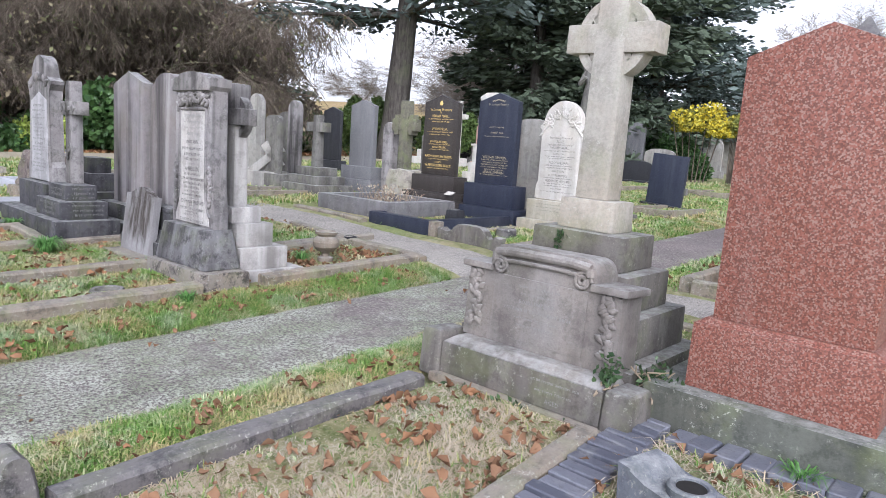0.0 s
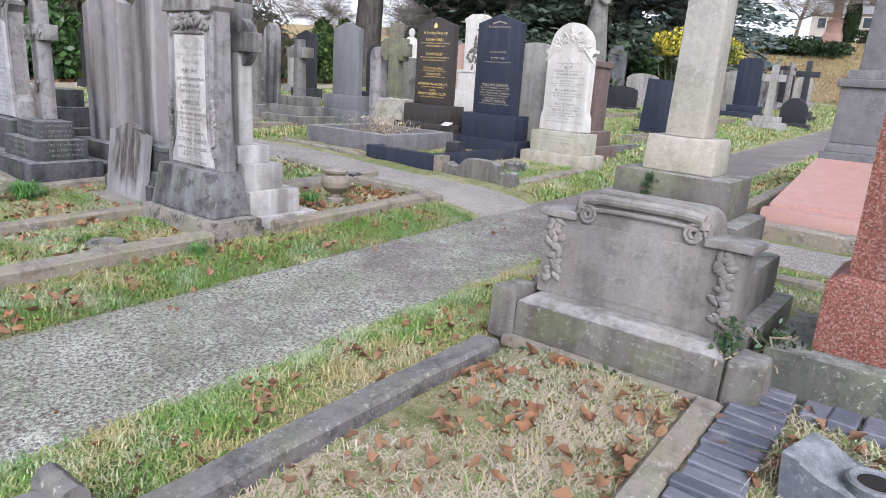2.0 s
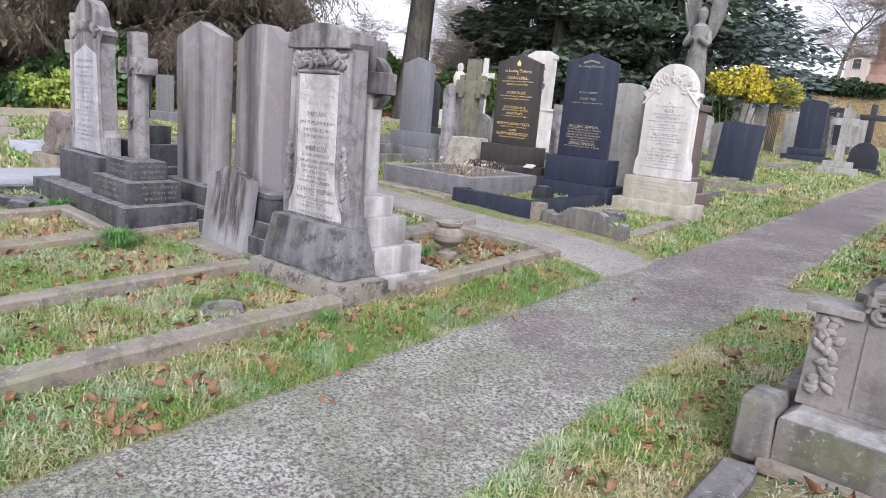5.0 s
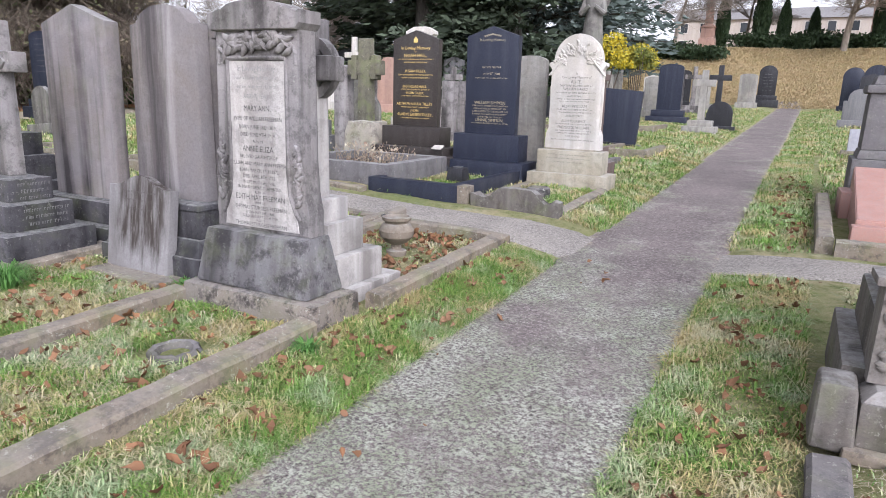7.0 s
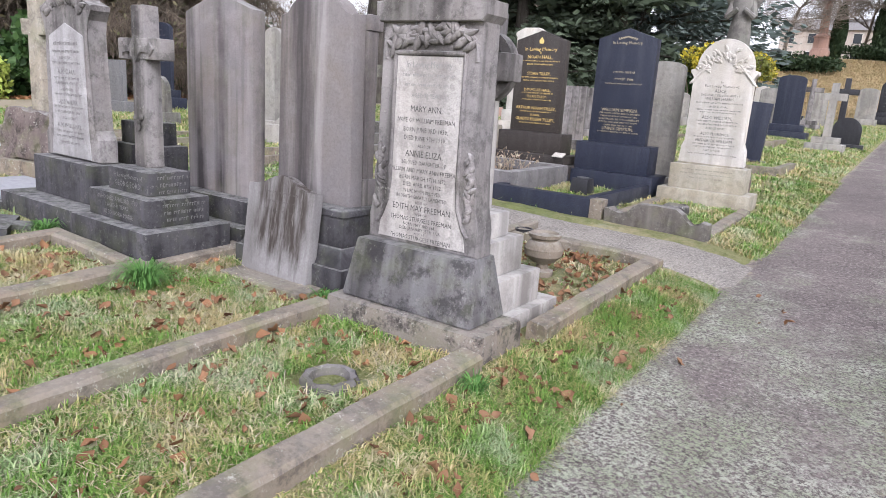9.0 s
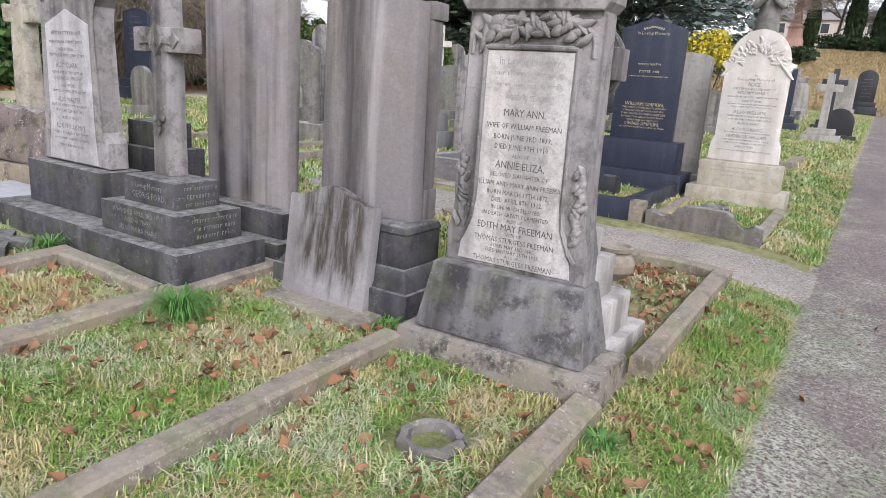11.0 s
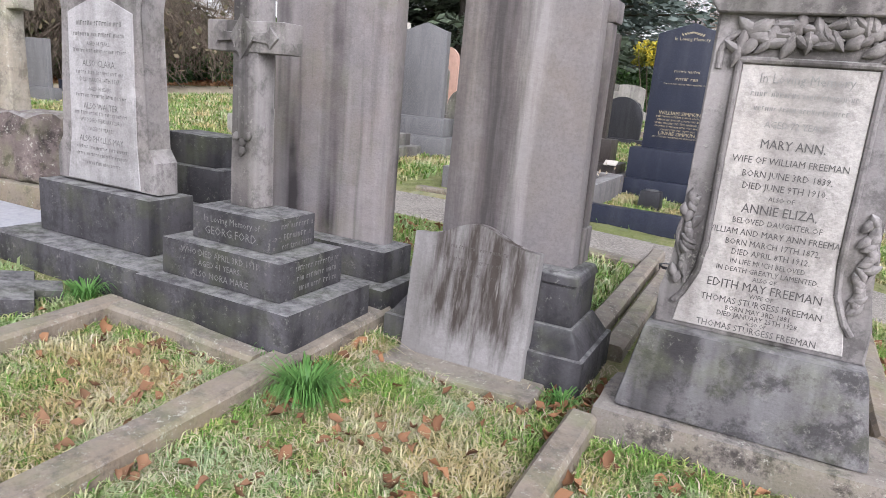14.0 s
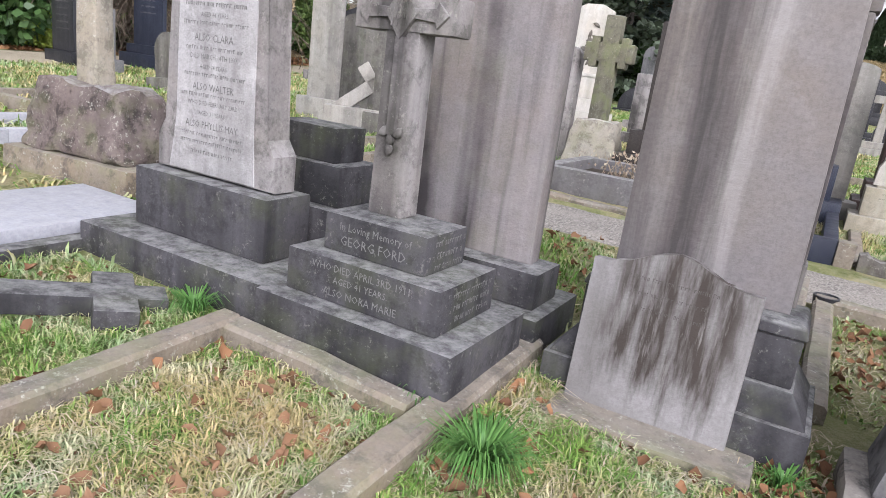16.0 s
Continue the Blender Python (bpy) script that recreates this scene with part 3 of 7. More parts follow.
def carved_headstone():
    """The tall stone with a marble tablet, laurel relief and scrolled sides."""
    x, y = -5.665, 2.98
    t = thing("headstone", x, y + 0.1, "tall grey carved headstone with pale inscribed panel and laurel relief", "headstone")
    g = G(x, y + 0.1)
    y0 = -0.1

    def h(z):
        return z - g
    part("footing", roughen(block(-0.53, 0.55, y0 - 0.19, 0.17, -0.12, h(0.31), 0.035), 0.012, 6, 3), M["footstone"], t, "rough brown-grey footing stone")
    part("plinth", block(-0.46, 0.45, y0 - 0.13, 0.13, h(0.31), h(0.66), 0.022, 0.065, 0.05), M["plinthgrey"], t, "soot-stained grey chamfered plinth")
    half = [(0.375, h(0.66)), (0.37, h(0.80)), (0.345, h(0.92)), (0.332, h(1.10)), (0.325, h(1.875))]
    part("slab", prism([(-a, b) for a, b in half[:1]] + half + [(-a, b) for a, b in half[:0:-1]], y0, y0 + 0.145, 0.012), M["grey"], t)
    cap = [(-0.325, h(1.85)), (0.325, h(1.85)), (0.352, h(1.885)), (0.352, h(1.955)), (0.28, h(1.96))] + arc(0, h(1.96), 0.24, 0, 180, 14, 0.055) + [(-0.28, h(1.96)), (-0.352, h(1.955)), (-0.352, h(1.885))]
    part("cap", prism(cap, y0 - 0.04, y0 + 0.165, 0.014, 3), M["grey"], t, "overhanging arched coping")
    tab = [(-0.30, h(0.68)), (0.30, h(0.68)), (0.285, h(0.78)), (0.235, h(0.88)), (0.215, h(1.0)), (0.215, h(1.68)), (-0.215, h(1.68)), (-0.215, h(1.0)), (-0.235, h(0.88)), (-0.285, h(0.78))]
    part("panel", prism(tab, y0 - 0.006, y0 + 0.03, 0.003, 1), M["panel"], t, "pale marble panel with lead letters")
    fr = bmesh.new()
    line = [(0.31, h(0.76)), (0.28, h(0.80)), (0.24, h(0.9)), (0.228, h(1.02)), (0.228, h(1.695)), (-0.228, h(1.695)), (-0.228, h(1.02)), (-0.24, h(0.9)), (-0.28, h(0.80)), (-0.31, h(0.76))]
    ribbon(fr, [(a, y0 - 0.004, b) for a, b in line], 0.013, 8)
    arch = arc(0, h(1.72), 0.295, 0, 180, 16, 0.12)
    ribbon(fr, [(a, y0 - 0.002, b) for a, b in [(0.295, h(1.66))] + arch + [(-0.295, h(1.66))]], 0.012, 8)
    part("moulding", fr, M["grey"], t)
    lv = bmesh.new()
    rnd = random.Random(4)
    for i in range(44):
        f = i / 43 * 2 - 1
        leaf_relief(lv, (f * 0.25, y0 - 0.010, h(1.755 + 0.045 * (1 - f * f) + rnd.uniform(-0.045, 0.04))), rnd.choice((-1, 1)) * rnd.uniform(0.2, 1.2) + (0.4 if f < 0 else -0.4), rnd.uniform(0.08, 0.125), rnd.uniform(0.034, 0.05), 0.022)
    ribbon(lv, [(-0.25 + 0.05 * i, y0 - 0.008, h(1.75 + 0.045 * (1 - (i / 5 - 1) ** 2) + 0.012 * (-1) ** i)) for i in range(11)], 0.008, 6)
    part("laurel_relief", lv, M["grey"], t, "carved laurel spray")
    for s in (-1, 1):
        d = bmesh.new()
        for i in range(18):
            leaf_relief(d, (s * (0.30 + 0.012 * math.sin(i * 1.9) + rnd.uniform(-0.016, 0.016)), y0 - 0.006, h(0.86 + i * 0.019)), s * rnd.uniform(0.3, 2.2), rnd.uniform(0.05, 0.08), 0.036, 0.018)
        ribbon(d, [(s * (0.335 - 0.055 * math.cos(i * 0.26) ** 2), y0 - 0.004, h(0.84 + 0.032 * i)) for i in range(12)], 0.008, 6)
        part("side_relief", d, M["grey"], t, "carved drooping leaf ornament")
    lettering([("In Loving Memory", 0.034, h(1.635)), (0.34, 0.02, h(1.58)), (0.30, 0.018, h(1.53)), ("AGED 72 YEARS.", 0.024, h(1.475))], M["faint"], t, y0 - 0.0085, cond=0.86)
    rows = [("MARY ANN,", 0.033, 1.405), ("WIFE OF WILLIAM FREEMAN", 0.025, 1.345), ("BORN JUNE 3RD 1839,", 0.025, 1.295),
            ("DIED JUNE 9TH 1910.", 0.025, 1.25), ("ALSO OF", 0.018, 1.21), ("ANNIE ELIZA,", 0.035, 1.165), ("BELOVED DAUGHTER OF", 0.022, 1.118), ("WILLIAM AND MARY ANN FREEMAN", 0.024, 1.075),
            ("BORN MARCH 17TH 1872,", 0.023, 1.035), ("DIED APRIL 8TH 1912.", 0.023, 0.998), ("IN LIFE MUCH BELOVED,", 0.02, 0.962), ("IN DEATH GREATLY LAMENTED.", 0.02, 0.93), ("ALSO OF", 0.017, 0.902),
            ("EDITH MAY FREEMAN", 0.034, 0.868), ("WIFE OF", 0.018, 0.835), ("THOMAS STURGESS FREEMAN", 0.026, 0.805), ("BORN MAY 3RD 1881,", 0.02, 0.775), ("DIED JANUARY 25TH 1928.", 0.02, 0.75), ("ALSO OF", 0.015, 0.727), ("THOMAS STURGESS FREEMAN", 0.026, 0.7)]
    lettering([(a, b, h(c)) for a, b, c in rows], M["lead"], t, y0 - 0.0085, label="dark lead letters", cond=0.86)


def ring_cross():
    """A wheel-headed cross on three steps behind the carved stone, seen from its back."""
    x, y = -5.565, 3.35
    t = thing("stone_cross", x, y, "grey and white weathered wheel cross on stepped pedestal", "grave cross")
    g = G(x, y)

    def h(z):
        return z - g
    for n, (a, b1, z0, z1) in enumerate(((0.34, 0.56, -0.1, 0.27), (0.275, 0.41, 0.27, 0.475), (0.20, 0.29, 0.475, 0.69), (0.145, 0.19, 0.69, 0.84))):
        part("step", block(-a, a, -0.10 if n < 3 else -0.12, b1, h(z0) if n else -0.1, h(z1), 0.012), M["marble" if n < 3 else "panel"], t, "stained white marble step")
    part("shaft", block(-0.085, 0.085, -0.07, 0.075, h(0.84), h(1.945), 0.012, 0.006, 0.006), M["marble"], t, "white marble shaft with brown streaks")
    part("arm", block(-0.20, 0.20, -0.08, 0.085, h(1.58), h(1.73), 0.012), M["grey"], t)
    part("head", block(-0.088, 0.088, -0.078, 0.083, h(1.725), h(1.95), 0.012), M["grey"], t)
    part("wheel", prism_ring(0, h(1.655), 0.20, 0.145, -0.03, 0.05), M["grey"], t, "stone wheel joining the arms")


def prism_ring(cx, cz, ro, ri, y0, y1, n=40):
    bm = bmesh.new()
    rings = []
    for r, yy in ((ro, y0), (ro, y1), (ri, y1), (ri, y0)):
        rings.append([bm.verts.new((cx + r * math.cos(2 * math.pi * i / n), yy, cz + r * math.sin(2 * math.pi * i / n))) for i in range(n)])
    for a, b in zip(rings, rings[1:] + rings[:1]):
        for i in range(n):
            bm.faces.new((a[i], a[(i + 1) % n], b[(i + 1) % n], b[i]))
    return bm


def leaning_stone():
    x, y = -6.89, 3.02
    t = thing("headstone", x, y, "small streaked headstone leaning back against a taller one", "headstone", rx=-7)
    g = G(x, y)
    pts = outline("ogee", 0.64, 0.73, -0.03)
    part("slab", prism(pts, -0.04, 0.04, 0.008), M["small"], t)
    lettering([(0.36, 0.018, 0.58), (0.30, 0.016, 0.52), (0.26, 0.016, 0.46)], M["stained_cut"], t, -0.0415)
    b = thing("fallen_slab", -6.82, 2.93, "broken flat stone matted with dead grass", "stone slab")
    part("slab", roughen(block(-0.42, 0.36, -0.13, 0.10, -0.05, 0.035, 0.012), 0.012, 6, 3), M["kerb"], b)


def run_material():
    """The streaked sandstone with one wide soot run down its middle and a pale wash beside it."""
    k = Nodes("sandstone_with_soot_run")
    col = k.mix(k.ramp(k.noise(1.7, 4), 0.38, 0.66, 0, 0.6), (0.20, 0.187, 0.19), (0.205, 0.172, 0.145))
    col = k.mix(k.ramp(k.noise(9, 6, 0.72), 0.5, 0.7, 0, 0.4), col, (0.28, 0.265, 0.265))
    col = k.mix(k.ramp(k.noise(70, 3, 0.7), 0.42, 0.66, 0, 0.35), col, (0.11, 0.10, 0.10))
    sep = k.t.nodes.new("ShaderNodeSeparateXYZ")
    k.put(sep.inputs[0], k.pos)
    sway = k.math("MULTIPLY", k.math("SUBTRACT", k.noise(1.0, 5, 0.65, (9, 9, 0.7)), 0.5), 0.34)
    across = k.math("ADD", sep.outputs[0], sway)
    run = k.ramp(k.math("ABSOLUTE", k.math("ADD", across, 6.93), 0.0), 0.15, 0.02, 0, 0.85)
    left = k.ramp(k.math("ABSOLUTE", k.math("ADD", across, 7.15), 0.0), 0.08, 0.01, 0, 0.5)
    wash = k.ramp(k.math("ABSOLUTE", k.math("ADD", across, 6.77), 0.0), 0.09, 0.01, 0, 0.45)
    col = k.mix(wash, col, (0.36, 0.345, 0.34))
    col = k.mix(k.math("MAXIMUM", run, left), col, (0.045, 0.04, 0.042))
    return k.finish(col, 0.85, k.noise(30, 6, 0.7), 0.005, 0.6, 0.3)


M["slab_dark_run"] = run_material()


def plain_back(x, y, w, style, z_base, z_top, label, moulded=False, lean=0.0):
    """A tall headstone seen from its plain back, on a dark base."""
    t = thing("headstone", x, y, label, "headstone", ry=lean)
    g = G(x, y)
    part("footing", block(-w / 2 - 0.17, w / 2 + 0.17, -0.24, 0.32, -0.1, 0.16, 0.012, 0.0, 0.0), M["dark"], t)
    if moulded:
        part("footing_slope", block(-w / 2 - 0.15, w / 2 + 0.15, -0.22, 0.30, 0.16, 0.27, 0.008, 0.07, 0.07), M["dark"], t)
        part("plinth", block(-w / 2 - 0.07, w / 2 + 0.07, -0.13, 0.22, 0.27, z_base - g - 0.05, 0.01), M["dark"], t)
        part("plinth_cap", block(-w / 2 - 0.085, w / 2 + 0.085, -0.145, 0.235, z_base - g - 0.05, z_base - g, 0.018, 0.02, 0.02, 3), M["dark"], t)
    else:
        part("plinth", block(-w / 2 - 0.10, w / 2 + 0.10, -0.13, 0.17, 0.16, z_base - g, 0.012, 0.0, 0.0), M["dark"], t)
    if style == "peak":
        part("slab", prism(outline("peak", w, z_top - z_base, z_base - g), 0.0, 0.12, 0.01), M["slab"], t)
    else:
        part("slab", prism(shoulder_pts(w, z_top - z_base, z_base - g), 0.0, 0.12, 0.01), M["slab_dark_run"], t)
        for s in (-1, 1):
            c = block(s * (w / 2 - 0.035) - 0.05, s * (w / 2 - 0.035) + 0.05, 0.12, 0.24, z_base - g, z_base - g + 0.18, 0.01)
            add_box(c, s * (w / 2 - 0.035) - 0.04, s * (w / 2 - 0.035) + 0.04, 0.12, 0.22, z_base - g + 0.18, z_top - g - 0.22, 0.01)
            add_box(c, s * (w / 2 - 0.035) - 0.055, s * (w / 2 - 0.035) + 0.055, 0.12, 0.25, z_top - g - 0.22, z_top - g - 0.12, 0.015)
            part("pilaster", c, M["slab"], t)


def shoulder_pts(w, h, z0):
    a = w / 2
    return [(-a, z0), (a, z0), (a - 0.02, z0 + h - 0.13), (a - 0.09, z0 + h - 0.13)] + arc(0, z0 + h - 0.12, a - 0.10, 0, 180, 12, 0.12) + [(-a + 0.09, z0 + h - 0.13), (-a + 0.02, z0 + h - 0.13)]


def carved_cross():
    """The cross with a monogram on three inscribed steps."""
    x, y = -7.98, 2.82
    t = thing("stone_cross", x, y, "grey stone cross with carved monogram on dark inscribed steps", "grave cross")
    g = G(x, y)

    def h(z):
        return z - g
    for n, (x0, x1, y0, y1, z0, z1) in enumerate(((-0.47, 0.50, -0.38, 0.28, 0.2, 0.475), (-0.39, 0.37, -0.28, 0.20, 0.475, 0.665), (-0.275, 0.235, -0.19, 0.14, 0.665, 0.83))):
        part("step", block(x0, x1, y0, y1, h(z0) if n else -0.05, h(z1), 0.012), M["dark"], t, "soot-dark step with cut letters")
    part("shaft", block(-0.172, 0.002, -0.04, 0.09, h(0.83), h(1.95), 0.012, 0.008, 0.006), M["grey"], t)
    part("arm", block(-0.325, 0.155, -0.045, 0.095, h(1.585), h(1.73), 0.012), M["grey"], t)
    o = bmesh.new()
    c = -0.085
    zc = h(1.655)
    add_prism(o, [(c - 0.075, zc), (c, zc - 0.105), (c + 0.075, zc), (c, zc + 0.105)], -0.066, -0.03, 0.004)
    for s in (-1, 1):
        add_prism(o, [(c + s * 0.06, zc - 0.02), (c + s * 0.16, zc - 0.022), (c + s * 0.165, zc - 0.05), (c + s * 0.215, zc), (c + s * 0.165, zc + 0.05), (c + s * 0.16, zc + 0.022), (c + s * 0.06, zc + 0.02)][::s], -0.06, -0.03, 0.003)
    add_prism(o, [(c - 0.02, zc - 0.48), (c + 0.02, zc - 0.48), (c + 0.02, zc - 0.09), (c - 0.02, zc - 0.09)], -0.06, -0.03, 0.003)
    add_prism(o, [(c - 0.018, zc + 0.09), (c + 0.018, zc + 0.09), (c + 0.018, zc + 0.25), (c - 0.018, zc + 0.25)], -0.058, -0.03, 0.003)
    for dx, dz in ((0, -0.5), (0.035, -0.47), (-0.035, -0.47), (0, -0.54)):
        leaf_relief(o, (c + dx, -0.05, zc + dz), 0.8 if dx else 1.57, 0.06, 0.04, 0.014)
    mono = bmesh.new()
    for i in range(7):
        ribbon(mono, [(c - 0.04 + 0.012 * i, -0.067, zc - 0.05 + 0.03 * (i % 2)), (c - 0.02 + 0.008 * i, -0.068, zc + 0.05 - 0.02 * (i % 3))], 0.005, 5)
    part("carved_band", o, M["grey"], t, "raised carved band with arrow ends")
    part("monogram", mono, M["grey"], t)
    lettering([("In Loving Memory of", 0.034, h(0.78)), ("GEORG FORD.", 0.042, h(0.72))], M["pale_cut"], t, -0.1915, x=-0.015, label="cut letters in old script", cond=0.9)
    lettering([("WHO DIED APRIL 3RD 1911,", 0.032, h(0.625)), ("AGED 41 YEARS.", 0.030, h(0.575)), ("ALSO NORA MARIE", 0.034, h(0.52))], M["pale_cut"], t, -0.2815, cond=0.9)
    side = lettering([(0.24, 0.028, h(0.79)), (0.20, 0.03, h(0.74)), (0.22, 0.026, h(0.69))], M["pale_cut"], t, -0.2365)
    side.matrix_basis = pose(0, 0, 0, 0, 0, 90)
    side2 = lettering([(0.34, 0.028, h(0.62)), (0.32, 0.028, h(0.57)), (0.28, 0.028, h(0.52))], M["pale_cut"], t, -0.3715)
    side2.matrix_basis = pose(0, 0, 0, 0, 0, 90)


def tablet_stone():
    """The pale stone with shouldered, fanned foot and a leafy top, on a dark base."""
    x, y = -9.2, 2.90
    t = thing("headstone", x, y, "tall pale headstone with lead inscription and leafy carved top", "headstone")
    g = G(x, y)

    def h(z):
        return z - g
    part("footing", block(-0.66, 0.78, -0.36, 0.30, -0.08, h(0.44), 0.014), M["dark"], t, "long dark footing stone")
    part("plinth", block(-0.485, 0.48, -0.15, 0.17, h(0.44), h(0.76), 0.014), M["dark"], t)
    pts = [(-0.43, h(0.77)), (0.43, h(0.77)), (0.43, h(0.95)), (0.36, h(1.02)), (0.33, h(1.75)), (0.34, h(1.86)), (0.41, h(1.93)), (0.41, h(1.97)), (0.28, h(2.0))]
    pts += arc(0, h(2.02), 0.25, 0, 180, 14, 0.26) + [(-0.28, h(2.0)), (-0.41, h(1.97)), (-0.41, h(1.93)), (-0.34, h(1.86)), (-0.33, h(1.75)), (-0.36, h(1.02)), (-0.43, h(0.95))]
    part("slab", prism(pts, -0.05, 0.10, 0.012), M["grey"], t)
    part("panel", prism([(-0.33, h(0.78)), (0.30, h(0.78)), (0.28, h(1.05)), (0.27, h(1.74)), (0, h(1.84)), (-0.27, h(1.74)), (-0.28, h(1.05))], -0.056, -0.04, 0.004), M["oldpanel"], t, "whitish worn panel")
    lv = bmesh.new()
    rnd = random.Random(8)
    for i in range(26):
        a = i / 25 * math.pi
        leaf_relief(lv, (0.27 * math.cos(a) + rnd.uniform(-0.03, 0.03), -0.055, h(1.93 + 0.2 * math.sin(a) * 0.5)), a + rnd.uniform(-0.7, 0.7), 0.12, 0.05, 0.022)
    part("leaf_relief", lv, M["grey"], t)
    b = [(0.36, 0.03, 1.68), (0.42, 0.025, 1.62), ("AGED 44 YEARS.", 0.022, 1.57), (0.44, 0.022, 1.53), ("ALSO CLARA,", 0.038, 1.46), (0.40, 0.022, 1.41), ("DIED MARCH 14TH 1937,", 0.025, 1.37), ("AGED 74 YEARS.", 0.022, 1.32), (0.42, 0.022, 1.28),
         ("ALSO WALTER", 0.036, 1.22), (0.46, 0.022, 1.18), ("WHO DIED FEBRUARY 23RD", 0.023, 1.14), ("AGED 31 YEARS.", 0.022, 1.09), ("ALSO PHYLLIS MAY,", 0.036, 1.03), (0.44, 0.022, 0.98), (0.46, 0.022, 0.94), (0.3, 0.022, 0.89)]
    lettering([(a, s, h(z)) for a, s, z in b], M["softcut"], t, -0.0585, x=-0.01, cond=0.88)


def rough_cross():
    x, y = -11.35, 3.65
    t = thing("stone_cross", x, y, "rough granite cross on a hewn boulder base", "grave cross", rz=6)
    part("footing", roughen(block(-0.66, 0.66, -0.36, 0.5, -0.1, 0.17, 0.03), 0.02, 4, 3), M["kerb"], t)
    part("boulder", roughen(block(-0.54, 0.52, -0.30, 0.30, 0.17, 0.70, 0.05, 0.11, 0.08), 0.04, 5, 7), M["rock"], t, "hewn red-grey granite block")
    part("shaft", roughen(block(-0.225, -0.005, -0.04, 0.13, 0.66, 2.0, 0.02, 0.012, 0.012), 0.012, 6, 5), M["rough"], t)
    part("arm", roughen(block(-0.345, 0.115, -0.03, 0.12, 1.49, 1.66, 0.02), 0.01, 6, 4), M["rough"], t)


def ledger():
    t = thing("ledger_slab", -10.35, 2.05, "flat pale slate ledger stone on dark kerb", "grave slab")
    part("base", block(-0.50, 0.52, -1.25, 1.18, -0.06, 0.08, 0.012), M["dark"], t)
    part("slab", block(-0.42, 0.42, -1.15, 1.08, 0.08, 0.15, 0.01), M["paleslate"], t, "frosted pale slate top")


def fallen_cross():
    t = thing("fallen_cross", -9.1, 2.2, "small dark stone cross lying flat in the grass", "grave cross", rz=-32, z=G(-9.1, 2.2) + 0.02, rx=-6)
    part("shaft", block(-0.095, 0.095, -0.55, 0.24, -0.03, 0.065, 0.012), M["dark"], t)
    part("arm", block(-0.26, 0.26, -0.07, 0.11, -0.025, 0.068, 0.012), M["dark"], t)


def stepped_pedestal():
    t = thing("pedestal", -8.95, 3.33, "empty dark stone stepped pedestal", "pedestal")
    g = G(-8.95, 3.33)
    for a, z0, z1 in ((0.42, -0.05, 0.68 - g), (0.30, 0.68 - g, 0.90 - g), (0.215, 0.90 - g, 1.09 - g)):
        part("step", block(-a, a, -a * 0.6 + 0.05, a * 0.6 + 0.05, z0, z1, 0.012), M["dark"], t)


def urn(x, y, s=1.0, label="squat stone flower urn on a foot"):
    t = thing("urn", x, y, label, "urn")
    prof = [(0.075, -0.02), (0.085, 0.02), (0.085, 0.045), (0.045, 0.06), (0.042, 0.095), (0.09, 0.115), (0.138, 0.165), (0.145, 0.215), (0.12, 0.26), (0.095, 0.275), (0.095, 0.285), (0.118, 0.30), (0.122, 0.325), (0.105, 0.33), (0.09, 0.31), (0.03, 0.30)]
    bm = revolve([(r * s, z * s) for r, z in prof], 28)
    for v in bm.verts:
        a = math.atan2(v.co.y, v.co.x)
        if 0.12 * s < v.co.z < 0.26 * s:
            v.co.xy *= 1 + 0.02 * math.cos(a * 12)
    part("bowl", bm, M["urnstone"], t)


def vase_foot(x, y):
    t = thing("broken_vase", x, y, "broken turned stone vase foot by the kerb", "vase")
    part("foot", roughen(revolve([(0.085, -0.02), (0.088, 0.025), (0.07, 0.04), (0.062, 0.06), (0.04, 0.075), (0.036, 0.11), (0.05, 0.125), (0.04, 0.135)], 20), 0.003, 12), M["kerb_dark"], t)


def round_pot(x, y):
    t = thing("flower_pot", x, y, "small black round flower pot on the ground", "flower pot")
    part("pot", revolve([(0.065, -0.02), (0.078, 0.07), (0.082, 0.10), (0.07, 0.102), (0.06, 0.08)], 20), M["black"], t)


def stone_ring():
    t = thing("flower_ring", -5.56, 2.2, "broken dark stone flower-holder ring in grass", "flower holder", rz=20)
    bm = bmesh.new()
    n = 26
    prev = None
    for i in range(n + 1):
        a = i / n * 2 * math.pi * 0.99
        c = Vector((math.cos(a), math.sin(a), 0))
        k = 1 + 0.2 * noise.noise(c * 2)
        ring = [bm.verts.new(c * (0.085 + u) * k + Vector((0, 0, z))) for u, z in ((0, -0.03), (0.05, -0.03), (0.055, 0.012), (0.04, 0.034), (0.012, 0.03), (0, 0.0))]
        if prev:
            for j in range(6):
                bm.faces.new((prev[j], prev[(j + 1) % 6], ring[(j + 1) % 6], ring[j]))
        prev = ring
    part("ring", roughen(bm, 0.009, 26), M["kerb_dark"], t)




